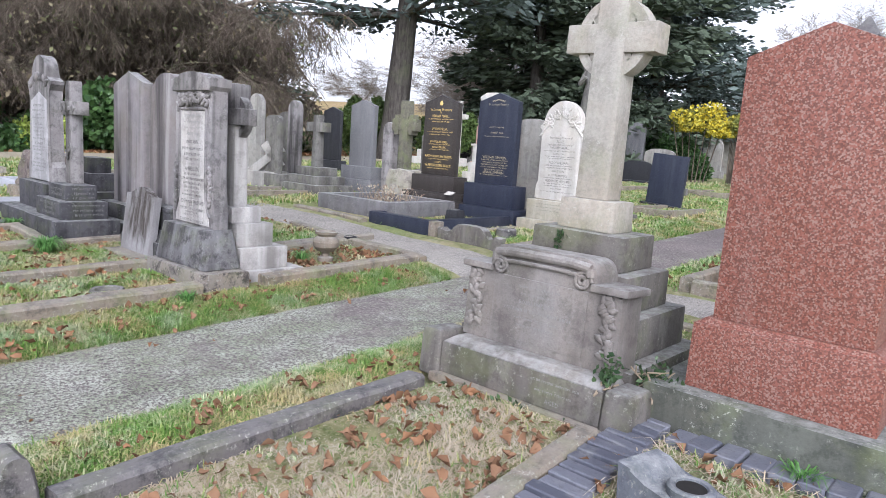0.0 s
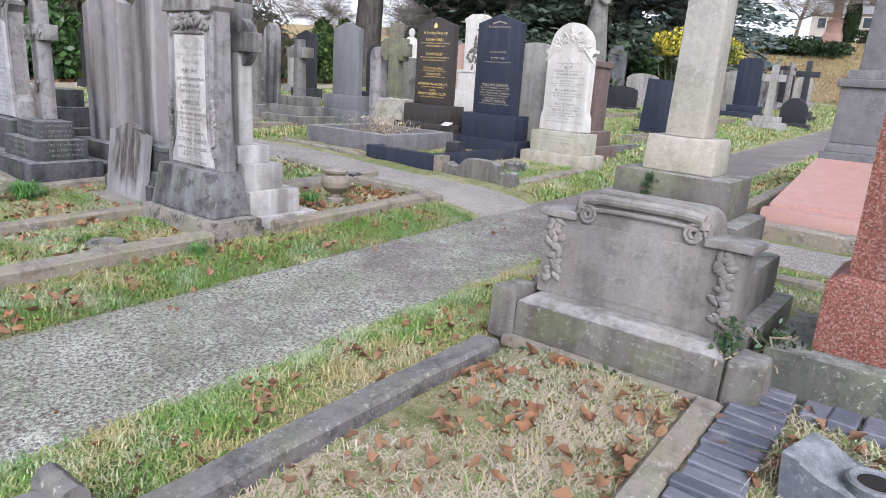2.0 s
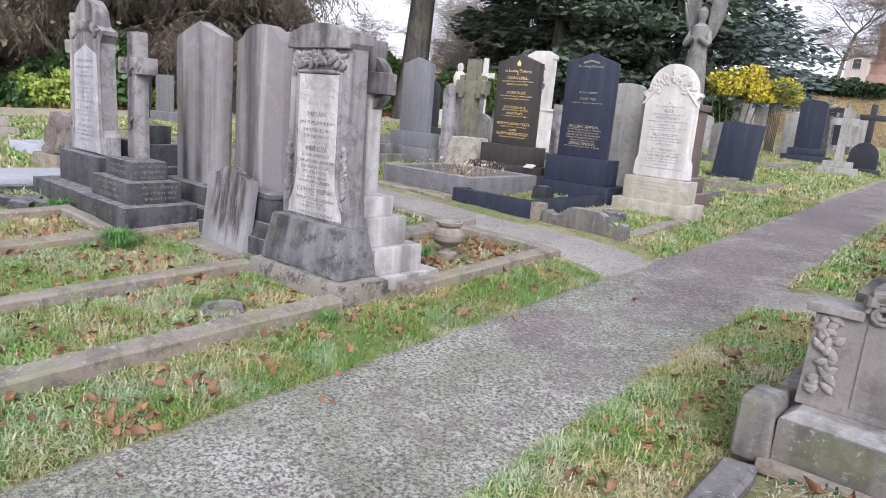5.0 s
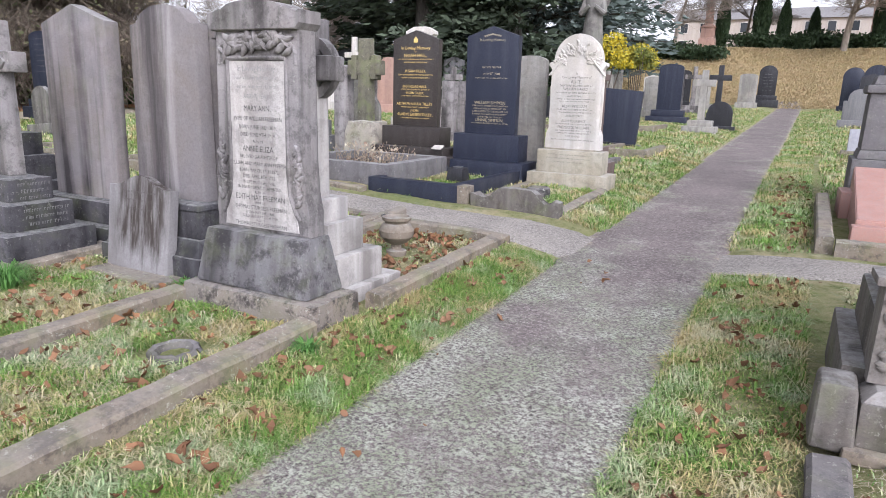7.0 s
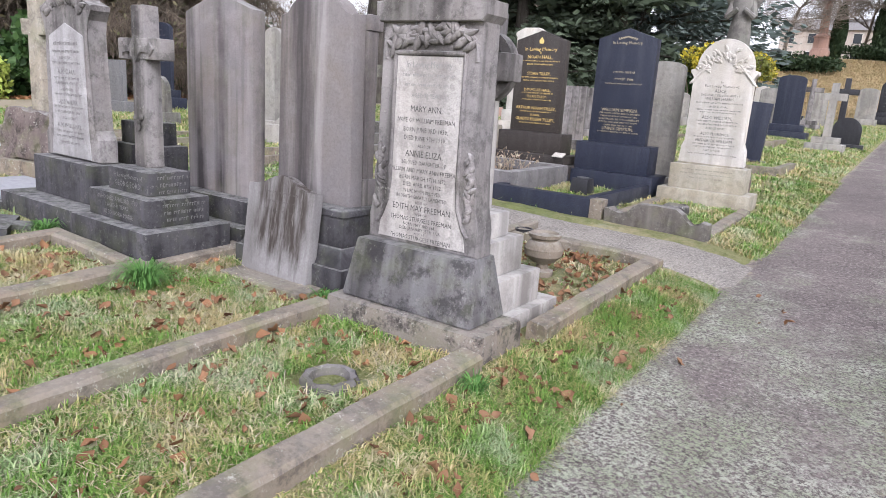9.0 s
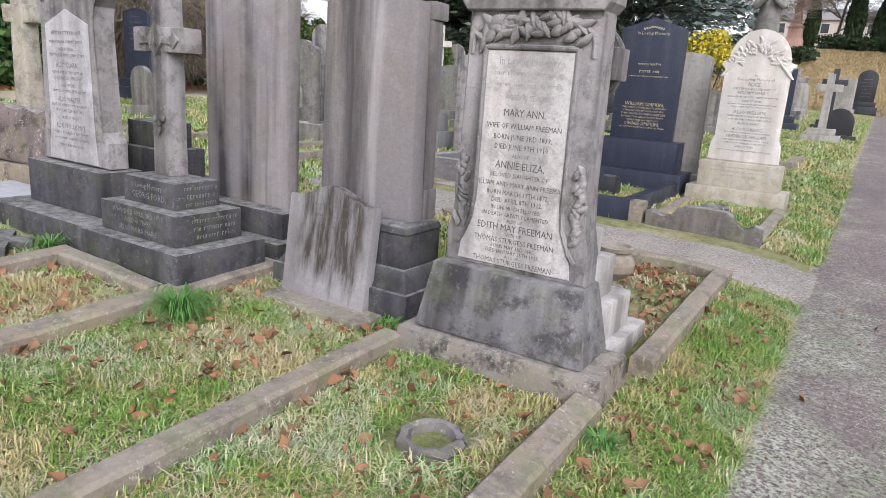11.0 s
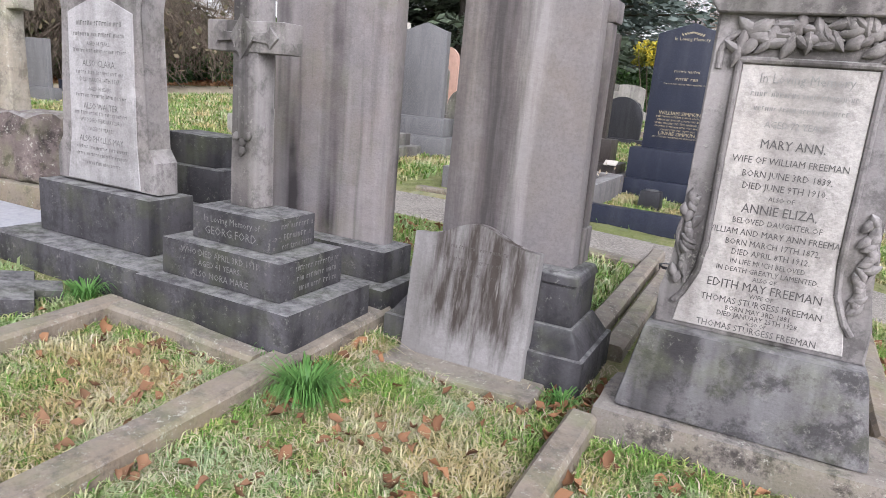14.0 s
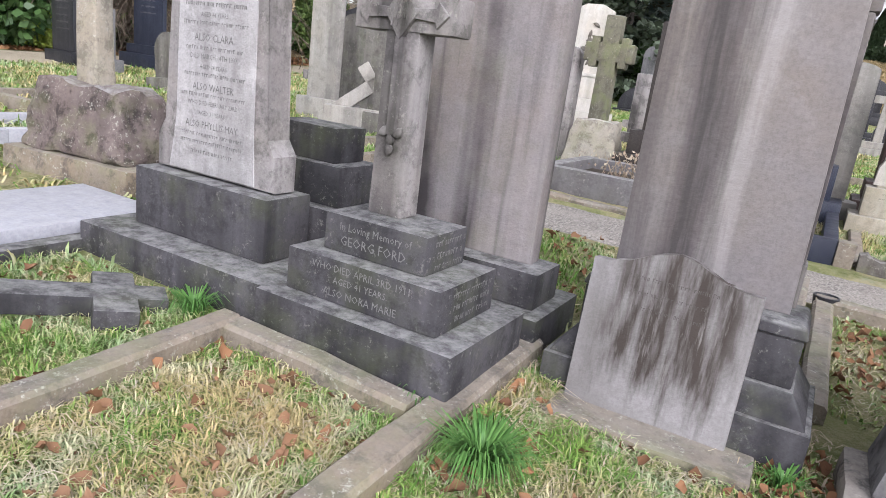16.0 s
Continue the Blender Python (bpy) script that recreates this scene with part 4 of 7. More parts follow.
def stained_material():
    """Pale sandstone with one broad brown-black stain that runs down in drips."""
    k = Nodes("stained_small_stone")
    col = k.mix(k.ramp(k.noise(70, 4, 0.8), 0.4, 0.65, 0, 0.5), (0.27, 0.262, 0.265), (0.16, 0.154, 0.152))
    col = k.mix(k.ramp(k.noise(3, 5), 0.45, 0.65, 0, 0.5), col, (0.155, 0.147, 0.14))
    sep = k.t.nodes.new("ShaderNodeSeparateXYZ")
    k.put(sep.inputs[0], k.pos)
    wob = k.noise(1.0, 5, 0.65, (11, 11, 0.8))
    hgt = k.math("ADD", sep.outputs[2], k.math("MULTIPLY", k.math("SUBTRACT", wob, 0.5), 0.9))
    off = k.math("ABSOLUTE", k.math("ADD", sep.outputs[0], 6.86), 0.0)
    off = k.math("ADD", off, k.math("MULTIPLY", k.noise(5, 5), 0.12))
    stain = k.math("MULTIPLY", k.ramp(hgt, 0.32, 0.50), k.ramp(off, 0.42, 0.24))
    stain = k.math("MULTIPLY", stain, k.ramp(k.noise(1.0, 4, 0.6, (20, 20, 1.0)), 0.34, 0.58, 0.25, 1.0))
    col = k.mix(stain, col, (0.05, 0.041, 0.036))
    drip = k.math("MULTIPLY", k.ramp(k.noise(1.0, 4, 0.7, (24, 24, 0.9)), 0.56, 0.66), stain)
    col = k.mix(k.math("MULTIPLY", drip, 0.5), col, (0.26, 0.25, 0.245))
    return k.finish(col, 0.85, k.noise(70, 5, 0.75), 0.005, 0.6, 0.3)


M["small"] = stained_material()
M["paleslate"] = stone("pale_frosted_slate", (0.36, 0.37, 0.41), (0.2, 0.2, 0.23), 0.0, 0.3, 0.0, 0.25, 0.1, grain=40)
M["footstone"] = stone("blotched_footing_stone", (0.21, 0.19, 0.17), (0.035, 0.031, 0.03), 0.2, 0.7, 0.2, 0.9, 0.5, top_pale=0.15)
M["plinthgrey"] = stone("soot_streaked_plinth", (0.15, 0.147, 0.153), (0.03, 0.028, 0.03), 0.95, 0.25, 0.2, 0.75, 0.2, top_pale=0.2)
M["oldpanel"] = stone("worn_pale_panel", (0.36, 0.352, 0.358), (0.12, 0.115, 0.115), 0.5, 0.05, 0.0, 0.35, 0.1)
M["urnstone"] = stone("brown_urn_stone", (0.22, 0.195, 0.165), (0.07, 0.06, 0.05), 0.2, 0.4, 0.1, 0.4, 0.5)
M["softcut"] = plain("soft_grey_letters", (0.19, 0.185, 0.185), 0.9, 0.4, 60)
carved_headstone()
ring_cross()
leaning_stone()
plain_back(-8.02, 3.41, 0.81, "peak", 0.60, 2.13, "tall peaked headstone with streaked plain back")
plain_back(-6.83, 3.28, 0.70, "shoulder", 0.72, 2.07, "tall shouldered headstone with streaked back, moulded plinth", True)
carved_cross()
tablet_stone()
rough_cross()
ledger()
fallen_cross()
stepped_pedestal()
urn(-5.64, 4.5)
stone_ring()
vase_foot(-7.53, 3.59)
round_pot(-6.29, 5.40)
kerb(-5.22, -5.08, -3.0, 0.62, 0.10)
kerb(-5.22, -5.08, 0.64, 2.78, 0.10)
kerb(-6.285, -6.165, -3.0, 2.80, 0.10)
kerb(-7.565, -7.42, -3.0, 0.9, 0.09)
kerb(-7.565, -7.42, 0.92, 3.25, 0.09)
kerb(-8.625, -8.495, -3.0, 2.42, 0.09)
kerb(-8.49, -7.57, 2.31, 2.43, 0.09)
kerb(-5.14, -5.02, 3.34, 5.32, 0.11)
kerb(-6.35, -5.02, 5.33, 5.45, 0.09)
kerb(-6.36, -6.24, 3.62, 5.32, 0.08)
kerb(-6.52, -6.40, 3.62, 5.9, 0.08)
kerb(-7.6, -6.53, 5.42, 5.55, 0.07)
kerb(-10.1, -9.97, 3.35, 5.3, 0.06)

# ---- stones east of the path ----


M["scrollgrey"] = stone("mottled_grey_sandstone", (0.225, 0.21, 0.20), (0.06, 0.052, 0.048), 0.55, 0.2, 0.06, 0.4, 0.5)


def scroll_stone():
    x, y = -1.93, 2.98
    t = thing("headstone", x, y + 0.12, "low wide grey headstone with scrolled head and carved leafy sides", "headstone", rx=-3)
    g = G(x, y + 0.12)
    y0 = -0.12

    def h(z):
        return z - g
    part("footing", roughen(block(-0.56, 0.56, y0 - 0.20, 0.2, -0.08, h(0.20), 0.015), 0.008, 6, 2), M["kerb"], t)
    part("plinth", block(-0.52, 0.52, y0 - 0.15, 0.16, h(0.20), h(0.385), 0.014, 0.0, 0.0), M["steps"], t)
    part("plinth_slope", block(-0.515, 0.515, y0 - 0.145, 0.155, h(0.385), h(0.425), 0.004, 0.05, 0.06), M["scrollgrey"], t)
    top = [(-0.50, h(0.425)), (0.50, h(0.425)), (0.49, h(0.83)), (0.335, h(0.83)), (0.335, h(0.91))] + arc(0.255, h(0.91), 0.08, 0, 90, 6) + arc(-0.255, h(0.91), 0.08, 90, 180, 6) + [(-0.335, h(0.91)), (-0.335, h(0.83)), (-0.49, h(0.83))]
    part("slab", prism(top, y0, 0.10, 0.01), M["scrollgrey"], t)
    for s in (-1, 1):
        part("side_cap", block(s * 0.42 - 0.105, s * 0.42 + 0.105, y0 - 0.03, 0.12, h(0.83), h(0.87), 0.012), M["scrollgrey"], t)
        lv = bmesh.new()
        rnd = random.Random(5 + s)
        for i in range(26):
            leaf_relief(lv, (s * 0.425 + rnd.uniform(-0.04, 0.04), y0 - 0.003, h(0.50 + i * 0.0125)), rnd.uniform(0, 3.1), rnd.uniform(0.05, 0.075), 0.04, 0.016)
        part("side_relief", lv, M["scrollgrey"], t, "carved hanging leaves")
        part("end_block", roughen(block(s * 0.60 - 0.085, s * 0.60 + 0.085, y0 - 0.17, y0 + 0.1, -0.06, h(0.44 if s < 0 else 0.40), 0.03, 0.012, 0.012, 3), 0.008, 7), M["steps"], t)
    fr = bmesh.new()
    roll = [(-0.30, y0 - 0.01, h(0.90))] + [(-0.30 + 0.6 * i / 14, y0 - 0.01, h(0.955 - 0.05 * (abs(i / 7 - 1)) ** 4 * 0.3)) for i in range(15)] + [(0.30, y0 - 0.01, h(0.90))]
    ribbon(fr, roll, 0.026, 10)
    ribbon(fr, [(p[0] * 0.93, p[1], p[2] - 0.05) for p in roll], 0.012, 8)
    for s in (-1, 1):
        pts = []
        for i in range(22):
            a = i / 21 * 4.2 * math.pi
            r = 0.052 * (1 - i / 26)
            pts.append((s * (0.262 + r * math.cos(a)), y0 - 0.014, h(0.872) + r * math.sin(a)))
        ribbon(fr, pts, 0.010, 7)
    part("scroll", fr, M["scrollgrey"], t, "rolled scroll moulding")
    part("panel", prism([(-0.30, h(0.47)), (0.30, h(0.47)), (0.30, h(0.82)), (-0.30, h(0.82))], y0 - 0.006, y0 + 0.01, 0.003), M["scrollgrey"], t)
    lettering([(0.26, 0.016, h(0.775)), (0.22, 0.014, h(0.735)), ("BORN 1847 DIED", 0.022, h(0.69)), (0.42, 0.022, h(0.645)), (0.28, 0.015, h(0.60)), (0.24, 0.014, h(0.56))], M["scrolltext"], t, y0 - 0.0075)
    lettering([(0.28, 0.016, h(0.34)), (0.22, 0.015, h(0.29)), ("AGED", 0.024, h(0.24))], M["scrolltext"], t, y0 - 0.1515, x=0.25)


def celtic_cross():
    x, y = -1.955, 3.56
    t = thing("celtic_cross", x, y, "tall lichened Celtic wheel cross on four brown-grey steps", "grave cross", ry=1.0)
    g = G(x, y)

    def h(z):
        return z - g
    for a, d, z0, z1 in ((0.57, 0.48, -0.08, h(0.45)), (0.48, 0.37, h(0.45), h(0.68)), (0.39, 0.27, h(0.68), h(0.89)), (0.30, 0.205, h(0.89), h(1.09))):
        part("step", block(-a, a, -d, d, z0, z1, 0.016, 0.004, 0.004), M["steps"], t)
    part("block", block(-0.185, 0.185, -0.125, 0.125, h(1.09), h(1.27), 0.014, 0.006, 0.006), M["celtic"], t)
    part("shaft", block(-0.103, 0.103, -0.09, 0.09, h(1.27), h(2.42), 0.012, 0.012, 0.012), M["celtic"], t)
    part("arm", block(-0.28, 0.28, -0.078, 0.078, h(2.10), h(2.265), 0.012), M["celtic"], t)
    part("wheel", prism_ring(0, h(2.185), 0.225, 0.165, -0.055, 0.055), M["celtic"], t, "pierced stone wheel")
    w = bmesh.new()
    for sx in (-1, 1):
        for sz in (-1, 1):
            tube(w, (sx * 0.10, -0.055, h(2.185) + sz * 0.10), (sx * 0.10, 0.055, h(2.185) + sz * 0.10), 0.03, 0.03, 10)
    part("boss", w, M["celtic"], t)
    iv = leaf_cloud(60, lambda r: (r.gauss(0, 0.02) - 0.10, -0.205 - r.uniform(0, 0.02), h(0.90) + r.uniform(0, 0.18)), 0.017, 3)
    ob = new("ivy_sprig", tri_mesh("ivy_sprig", *iv, M["ivy"]))
    ob.parent = t
    tagged(ob, "small dark ivy sprig")


def leaf_cloud(n, where, size, seed, flat=0.35):
    """Loose leaves: small bent pairs of triangles at random turns."""
    r = random.Random(seed)
    vs, ts = [], []
    for i in range(n):
        c = Vector(where(r))
        q = Euler((r.gauss(0, 1) * flat * 2, r.gauss(0, 1) * flat * 2, r.uniform(0, 6.28))).to_matrix()
        s = size * r.uniform(0.6, 1.3)
        b = len(vs)
        vs += [c + q @ Vector(p) * s for p in ((-1, 0, 0.15), (0, -0.55, 0), (1, 0, 0.1), (0, 0.55, 0))]
        ts += [(b, b + 1, b + 2), (b, b + 2, b + 3)]
    return vs, ts


def red_stone():
    x, y = -0.745, 3.24
    t = thing("headstone", x, y + 0.16, "large polished red granite headstone with low peaked top", "headstone")
    g = G(x, y + 0.16)
    y0 = -0.16

    def h(z):
        return z - g
    part("plinth", block(-0.57, 0.62, y0 - 0.18, 0.36, -0.06, h(0.44), 0.014), M["concrete"], t, "green-stained stone plinth")
    part("base", block(-0.405, 0.405, y0 - 0.07, 0.25, h(0.44), h(0.76), 0.008, 0.004, 0.004), M["red"], t)
    part("base_top", block(-0.39, 0.39, y0 - 0.055, 0.235, h(0.76), h(0.785), 0.004, 0.03, 0.03), M["red"], t)
    part("slab", prism([(-0.335, h(0.785)), (0.335, h(0.785)), (0.335, h(2.01)), (0, h(2.145)), (-0.335, h(2.01))], y0, 0.18, 0.006), M["red"], t)


def book_vase():
    t = thing("memorial_vase", -0.80, 2.45, "grey slate block with round flower holder", "flower vase", rz=-14)
    part("block", prism([(-0.22, -0.04), (0.26, -0.04), (0.26, 0.10), (0.05, 0.115), (-0.10, 0.12), (-0.17, 0.165), (-0.235, 0.17)], -0.17, 0.08, 0.01), M["slate"], t)
    part("rim", revolve([(0.085, 0.09), (0.09, 0.15), (0.08, 0.158), (0.062, 0.155), (0.055, 0.145)], 28, cx=0.02, cy=-0.05), M["slate"], t)
    # closed plug, not hollow: its black top paints the shade within the rim
    part("cup", revolve([(0.055, 0.10), (0.056, 0.149)], 24, cx=0.02, cy=-0.05), M["hole"], t, "near-black disc as the shaded hollow of the holder")


def lump_stone():
    t = thing("corner_stone", -2.62, 0.66, "weathered dark kerb end stone with carved scroll", "kerb stone")
    part("block", roughen(block(-0.10, 0.10, -0.10, 0.10, -0.05, 0.20, 0.03, 0.015, 0.01, 3), 0.014, 8, 2), M["kerb_dark"], t)
    sc = bmesh.new()
    tube(sc, (-0.10, 0.03, 0.2), (0.09, 0.03, 0.21), 0.045, 0.045, 12)
    part("scroll", roughen(sc, 0.006, 9), M["kerb_dark"], t)


M["scrolltext"] = plain("worn_pale_letters", (0.25, 0.245, 0.235), 0.9, 0.4, 60)
scroll_stone()
celtic_cross()
red_stone()
book_vase()
lump_stone()
kerb(-2.61, -2.46, 0.80, 2.72, 0.085, "kerb_dark", "dark stone grave kerb with moss")
kerb(-1.49, -1.37, 0.3, 2.77, 0.04, "kerb", "narrow stone grave kerb")
kerb(-1.16, -1.02, 4.1, 5.5, 0.06)
kerb(-2.3, -1.1, 5.05, 5.18, 0.06)

# ---- second row, north of the cross path ----


def headstone(x, y, style, w, zs, mats, label, d=0.10, rz=0.0, ry=0.0, rx=0.0, widen=0.13, lines=(), letter="gold", bands=2, group=""):
    """A slab on one or two plinths. zs: heights of the plinths' tops and the slab's top over the ground."""
    t = thing("headstone", x, y, label, "headstone", rz=rz, ry=ry, rx=rx, group=group)
    ms, mb = mats
    for i, z in enumerate(zs[:-1]):
        grow = widen * (len(zs) - 1 - i)
        part("plinth", block(-w / 2 - grow, w / 2 + grow, -d / 2 - grow, d / 2 + grow, zs[i - 1] if i else -0.08, z, 0.012, 0.0, 0.0), M[mb], t)
    z0 = zs[-2] if len(zs) > 1 else -0.05
    part("slab", prism(outline(style, w, zs[-1] - z0, z0), -d / 2, d / 2, 0.008), M[ms], t)
    if lines:
        lettering(list(lines), M[letter], t, -d / 2 - 0.002)
    return t


def bars(z0, z1, n, w, size, seed=1):
    r = random.Random(seed)
    return [(w * r.uniform(0.6, 1.0), size, z1 + (z0 - z1) * i / max(1, n - 1)) for i in range(n)]


def row_two():
    g = G(-7.98, 8.9)
    gold = [("In Loving Memory", 0.05, 1.90), ("OF", 0.022, 1.845), ("NOAH HALL,", 0.05, 1.79), (0.62, 0.02, 1.735), (0.4, 0.024, 1.69), ("SUSAN TILLEY,", 0.042, 1.56), (0.6, 0.022, 1.505), (0.5, 0.022, 1.46), ("DOUGLAS HALL,", 0.042, 1.33), (0.5, 0.022, 1.285), ("SUSAN TILLEY,", 0.036, 1.235), (0.48, 0.02, 1.19), ("ARTHUR NOAH TILLEY,", 0.044, 1.07), (0.5, 0.02, 1.02), ("SUSAN,", 0.034, 0.97), ("GLADYS EILEEN TILLEY,", 0.044, 0.91), (0.5, 0.02, 0.855)]
    t = headstone(-8.17, 9.05, "peak", 0.80, (0.18, 0.30, 0.60, 2.03), ("brownblack", "brownblack"), "brown-black polished granite headstone with gilded inscription", 0.12, lines=[(a, s, z - 0.13) for a, s, z in gold], widen=0.12)
    part("emblem", prism([(-0.03, 1.85), (0.03, 1.85), (0.038, 1.89), (0, 1.94), (-0.038, 1.89)], -0.064, -0.058, 0.001, 1), M["gold"], t, "small gilt emblem")
    ch = bmesh.new()
    for i in range(4):
        add_box(ch, 0.50, 0.66, -0.40 + i * 0.03, -0.37 + i * 0.03, 0.30 + i * 0.012, 0.32 + i * 0.012, 0.003)
    part("marker", ch, M["white"], t, "white slatted marker")
    navy = [("In Loving Memory", 0.04, 1.93), (0.3, 0.03, 1.55), (0.24, 0.04, 1.46), (0.5, 0.02, 1.40), ("WILLIAM SIMPKIN,", 0.045, 1.05), (0.56, 0.024, 1.005), (0.52, 0.024, 0.965), ("WHO PASSED TO THE HIGHER LIFE", 0.026, 0.925), (0.56, 0.024, 0.885), (0.4, 0.024, 0.845), ("LINNIE SIMPKIN,", 0.045, 0.80), (0.58, 0.022, 0.755)]
    t = headstone(-6.90, 9.07, "peak", 0.81, (0.22, 0.60, 2.12), ("navy", "navy"), "tall blue-black granite headstone with gilt lettering", 0.13, lines=navy, letter="dullgold", widen=0.12)
    orn = bmesh.new()
    for i in range(9):
        f = i / 4 - 1
        leaf_relief(orn, (f * 0.12, -0.067, 2.01 - 0.03 * abs(f)), f * 0.9, 0.045, 0.018, 0.003)
    part("ornament", orn, M["dullgold"], t, "gilt leaf ornament")
    headstone(-6.50, 9.5, "arch", 0.55, (0.2, 1.75), ("palegrey", "palegrey"), "grey stone headstone close behind a dark one", 0.10)
    # white marble stone with carved head
    t = headstone(-5.62, 9.05, "flat", 0.72, (0.17, 0.48, 0.50), ("cream", "cream"), "white marble headstone with carved flowers on cream plinths", 0.16, widen=0.1)
    z0 = 0.50
    pts = [(-0.40, z0), (0.40, z0), (0.39, z0 + 0.2), (0.345, z0 + 0.27), (0.345, 1.57), (0.40, 1.61), (0.40, 1.65), (0.33, 1.67)] + arc(0, 1.67, 0.33, 0, 180, 18, 0.36) + [(-0.33, 1.67), (-0.40, 1.65), (-0.40, 1.61), (-0.345, 1.57), (-0.345, z0 + 0.27), (-0.39, z0 + 0.2)]
    part("tablet", prism(pts, -0.07, 0.07, 0.01), M["white"], t, "white marble tablet")
    rel = bmesh.new()
    rnd = random.Random(2)
    for i in range(70):
        a = rnd.uniform(0, math.pi)
        rr = rnd.uniform(0.14, 0.31)
        leaf_relief(rel, (rr * math.cos(a) * 1.08, -0.075, 1.63 + rr * math.sin(a) * 0.95), a + rnd.uniform(-0.6, 0.6), rnd.uniform(0.05, 0.09), 0.035, 0.012)
    for s in (-1, 1):
        for i in range(6):
            leaf_relief(rel, (s * (0.36 - 0.03 * i), -0.07, 1.51 + 0.035 * i), s * -0.8, 0.11, 0.04, 0.02)
    part("flower_relief", rel, M["white"], t, "carved flowers and drapery")
    wl = [("In", 0.03, 1.60), ("Ever Loving Memory of", 0.034, 1.55), ("ALICE,", 0.042, 1.49), ("THE DEARLY BELOVED WIFE OF", 0.026, 1.44), ("WILLIAM HARRIS,", 0.036, 1.395), (0.56, 0.022, 1.345), ("AGED 57 YEARS.", 0.024, 1.30), (0.52, 0.018, 1.26), (0.44, 0.018, 1.23), ("ALSO WILLIAM,", 0.042, 1.165), (0.5, 0.024, 1.12), (0.46, 0.024, 1.08), ("AGED 25 YEARS.", 0.026, 1.035), ("ALSO FLORENCE", 0.036, 0.965), (0.5, 0.02, 0.925), ("FREDERICK WILLIAM", 0.038, 0.88), (0.5, 0.022, 0.835), (0.46, 0.022, 0.80), ("AGED 33 YEARS.", 0.024, 0.76), (0.6, 0.02, 0.71)]
    lettering([(a, c, z - 0.09) for a, c, z in wl], M["lead"], t, -0.072, cond=0.9)
    lettering([(0.6, 0.02, 0.42), (0.64, 0.02, 0.37), (0.4, 0.02, 0.32)], M["stainletter"], t, -0.1815)
    # grey stones and crosses further along
    headstone(-10.75, 9.45, "peak", 0.72, (0.28, 0.55, 1.93), ("greygranite", "greygranite"), "grey granite peaked headstone with faint inscription", 0.12, lines=bars(0.8, 1.7, 15, 0.5, 0.022), letter="pale_cut", widen=0.12)
    t = thing("stone_cross", -9.2, 9.15, "mossy rustic stone cross on rough rock base", "grave cross")
    part("rock", roughen(block(-0.36, 0.36, -0.24, 0.3, -0.1, 0.62, 0.04, 0.1, 0.08), 0.035, 4, 4), M["rough"], t)
    c = block(-0.12, 0.12, -0.08, 0.1, 0.58, 1.92, 0.02, 0.01, 0.01)
    add_box(c, -0.32, 0.32, -0.07, 0.09, 1.35, 1.58, 0.02)
    add_box(c, -0.24, -0.14, -0.08, 0.1, 1.28, 1.66, 0.02)
    add_box(c, 0.14, 0.24, -0.08, 0.1, 1.28, 1.66, 0.02)
    part("cross", roughen(c, 0.008, 6), M["rock2"], t)
    t = thing("pillar_stone", -9.75, 9.3, "narrow grey pillar headstone with rounded top", "headstone")
    part("slab", prism(outline("round", 0.3, 1.55, -0.05), -0.08, 0.08, 0.01), M["grey"], t)
    # plots
    t = thing("planter_kerb", -8.25, 7.85, "dark granite grave surround with raised rim, dead flowers inside", "grave surround")
    hw, hd = 0.86, 0.80
    for i, (x0, x1, y0, y1) in enumerate(((-hw, hw, -hd, -hd + 0.16), (-hw, hw, hd - 0.16, hd), (-hw, -hw + 0.16, -hd + 0.16, hd - 0.16), (hw - 0.16, hw, -hd + 0.16, hd - 0.16))):
        part("rail", block(x0, x1, y0, y1, -0.1, 0.24, 0.02), M["greydark"], t)
    part("bed", roughen(block(-hw + 0.15, hw - 0.15, -hd + 0.15, hd - 0.15, -0.05, 0.12, 0), 0.01, 3, 4), M["bedsoil"], t, "dark soil bed")
    t2 = thing("dead_flowers", -8.15, 7.75, "withered pale flower stems in the planter", "dead plants", z=G(-8.15, 7.75) + 0.1)
    st = bmesh.new()
    rnd = random.Random(3)
    for i in range(60):
        a = Vector((rnd.gauss(0, 0.28), rnd.gauss(0, 0.2), 0))
        b = a + Vector((rnd.gauss(0, 0.12), rnd.gauss(0, 0.12), rnd.uniform(0.12, 0.34)))
        tube(st, a, b, 0.005, 0.003, 4)
    part("stem", st, M["deadstem"], t2)
    ob = new("foliage", tri_mesh("foliage", *leaf_cloud(260, lambda r: (r.gauss(0, 0.28), r.gauss(0, 0.2), r.uniform(0.1, 0.34)), 0.025, 8, 1.0), M["deadleaf"]))
    ob.parent = t2
    t = thing("grave_surround", -6.86, 7.75, "black granite grave kerb set with turf", "grave surround")
    for x0, x1, y0, y1 in ((-0.66, 0.60, -0.95, -0.83), (-0.66, -0.54, -0.83, 0.95), (0.48, 0.60, -0.83, 0.95)):
        part("rail", block(x0, x1, y0, y1, -0.1, 0.17, 0.012), M["navy"], t)
    part("corner_block", block(0.60, 0.74, -0.97, -0.80, -0.1, 0.17, 0.012), M["kerb"], t)
    t = thing("flower_pot", -6.95, 8.15, "black granite flower pot block", "flower pot")
    part("pot", block(-0.13, 0.13, -0.12, 0.12, -0.02, 0.2, 0.02, 0.02, 0.02), M["black"], t)
    part("lid", revolve([(0.07, 0.195), (0.075, 0.21), (0.03, 0.215)], 16), M["steel"], t, "steel lid")
    # scrolled kerb end
    t = thing("kerb_end", -5.55, 6.86, "low scrolled kerb end of worn brown-grey stone", "kerb stone")
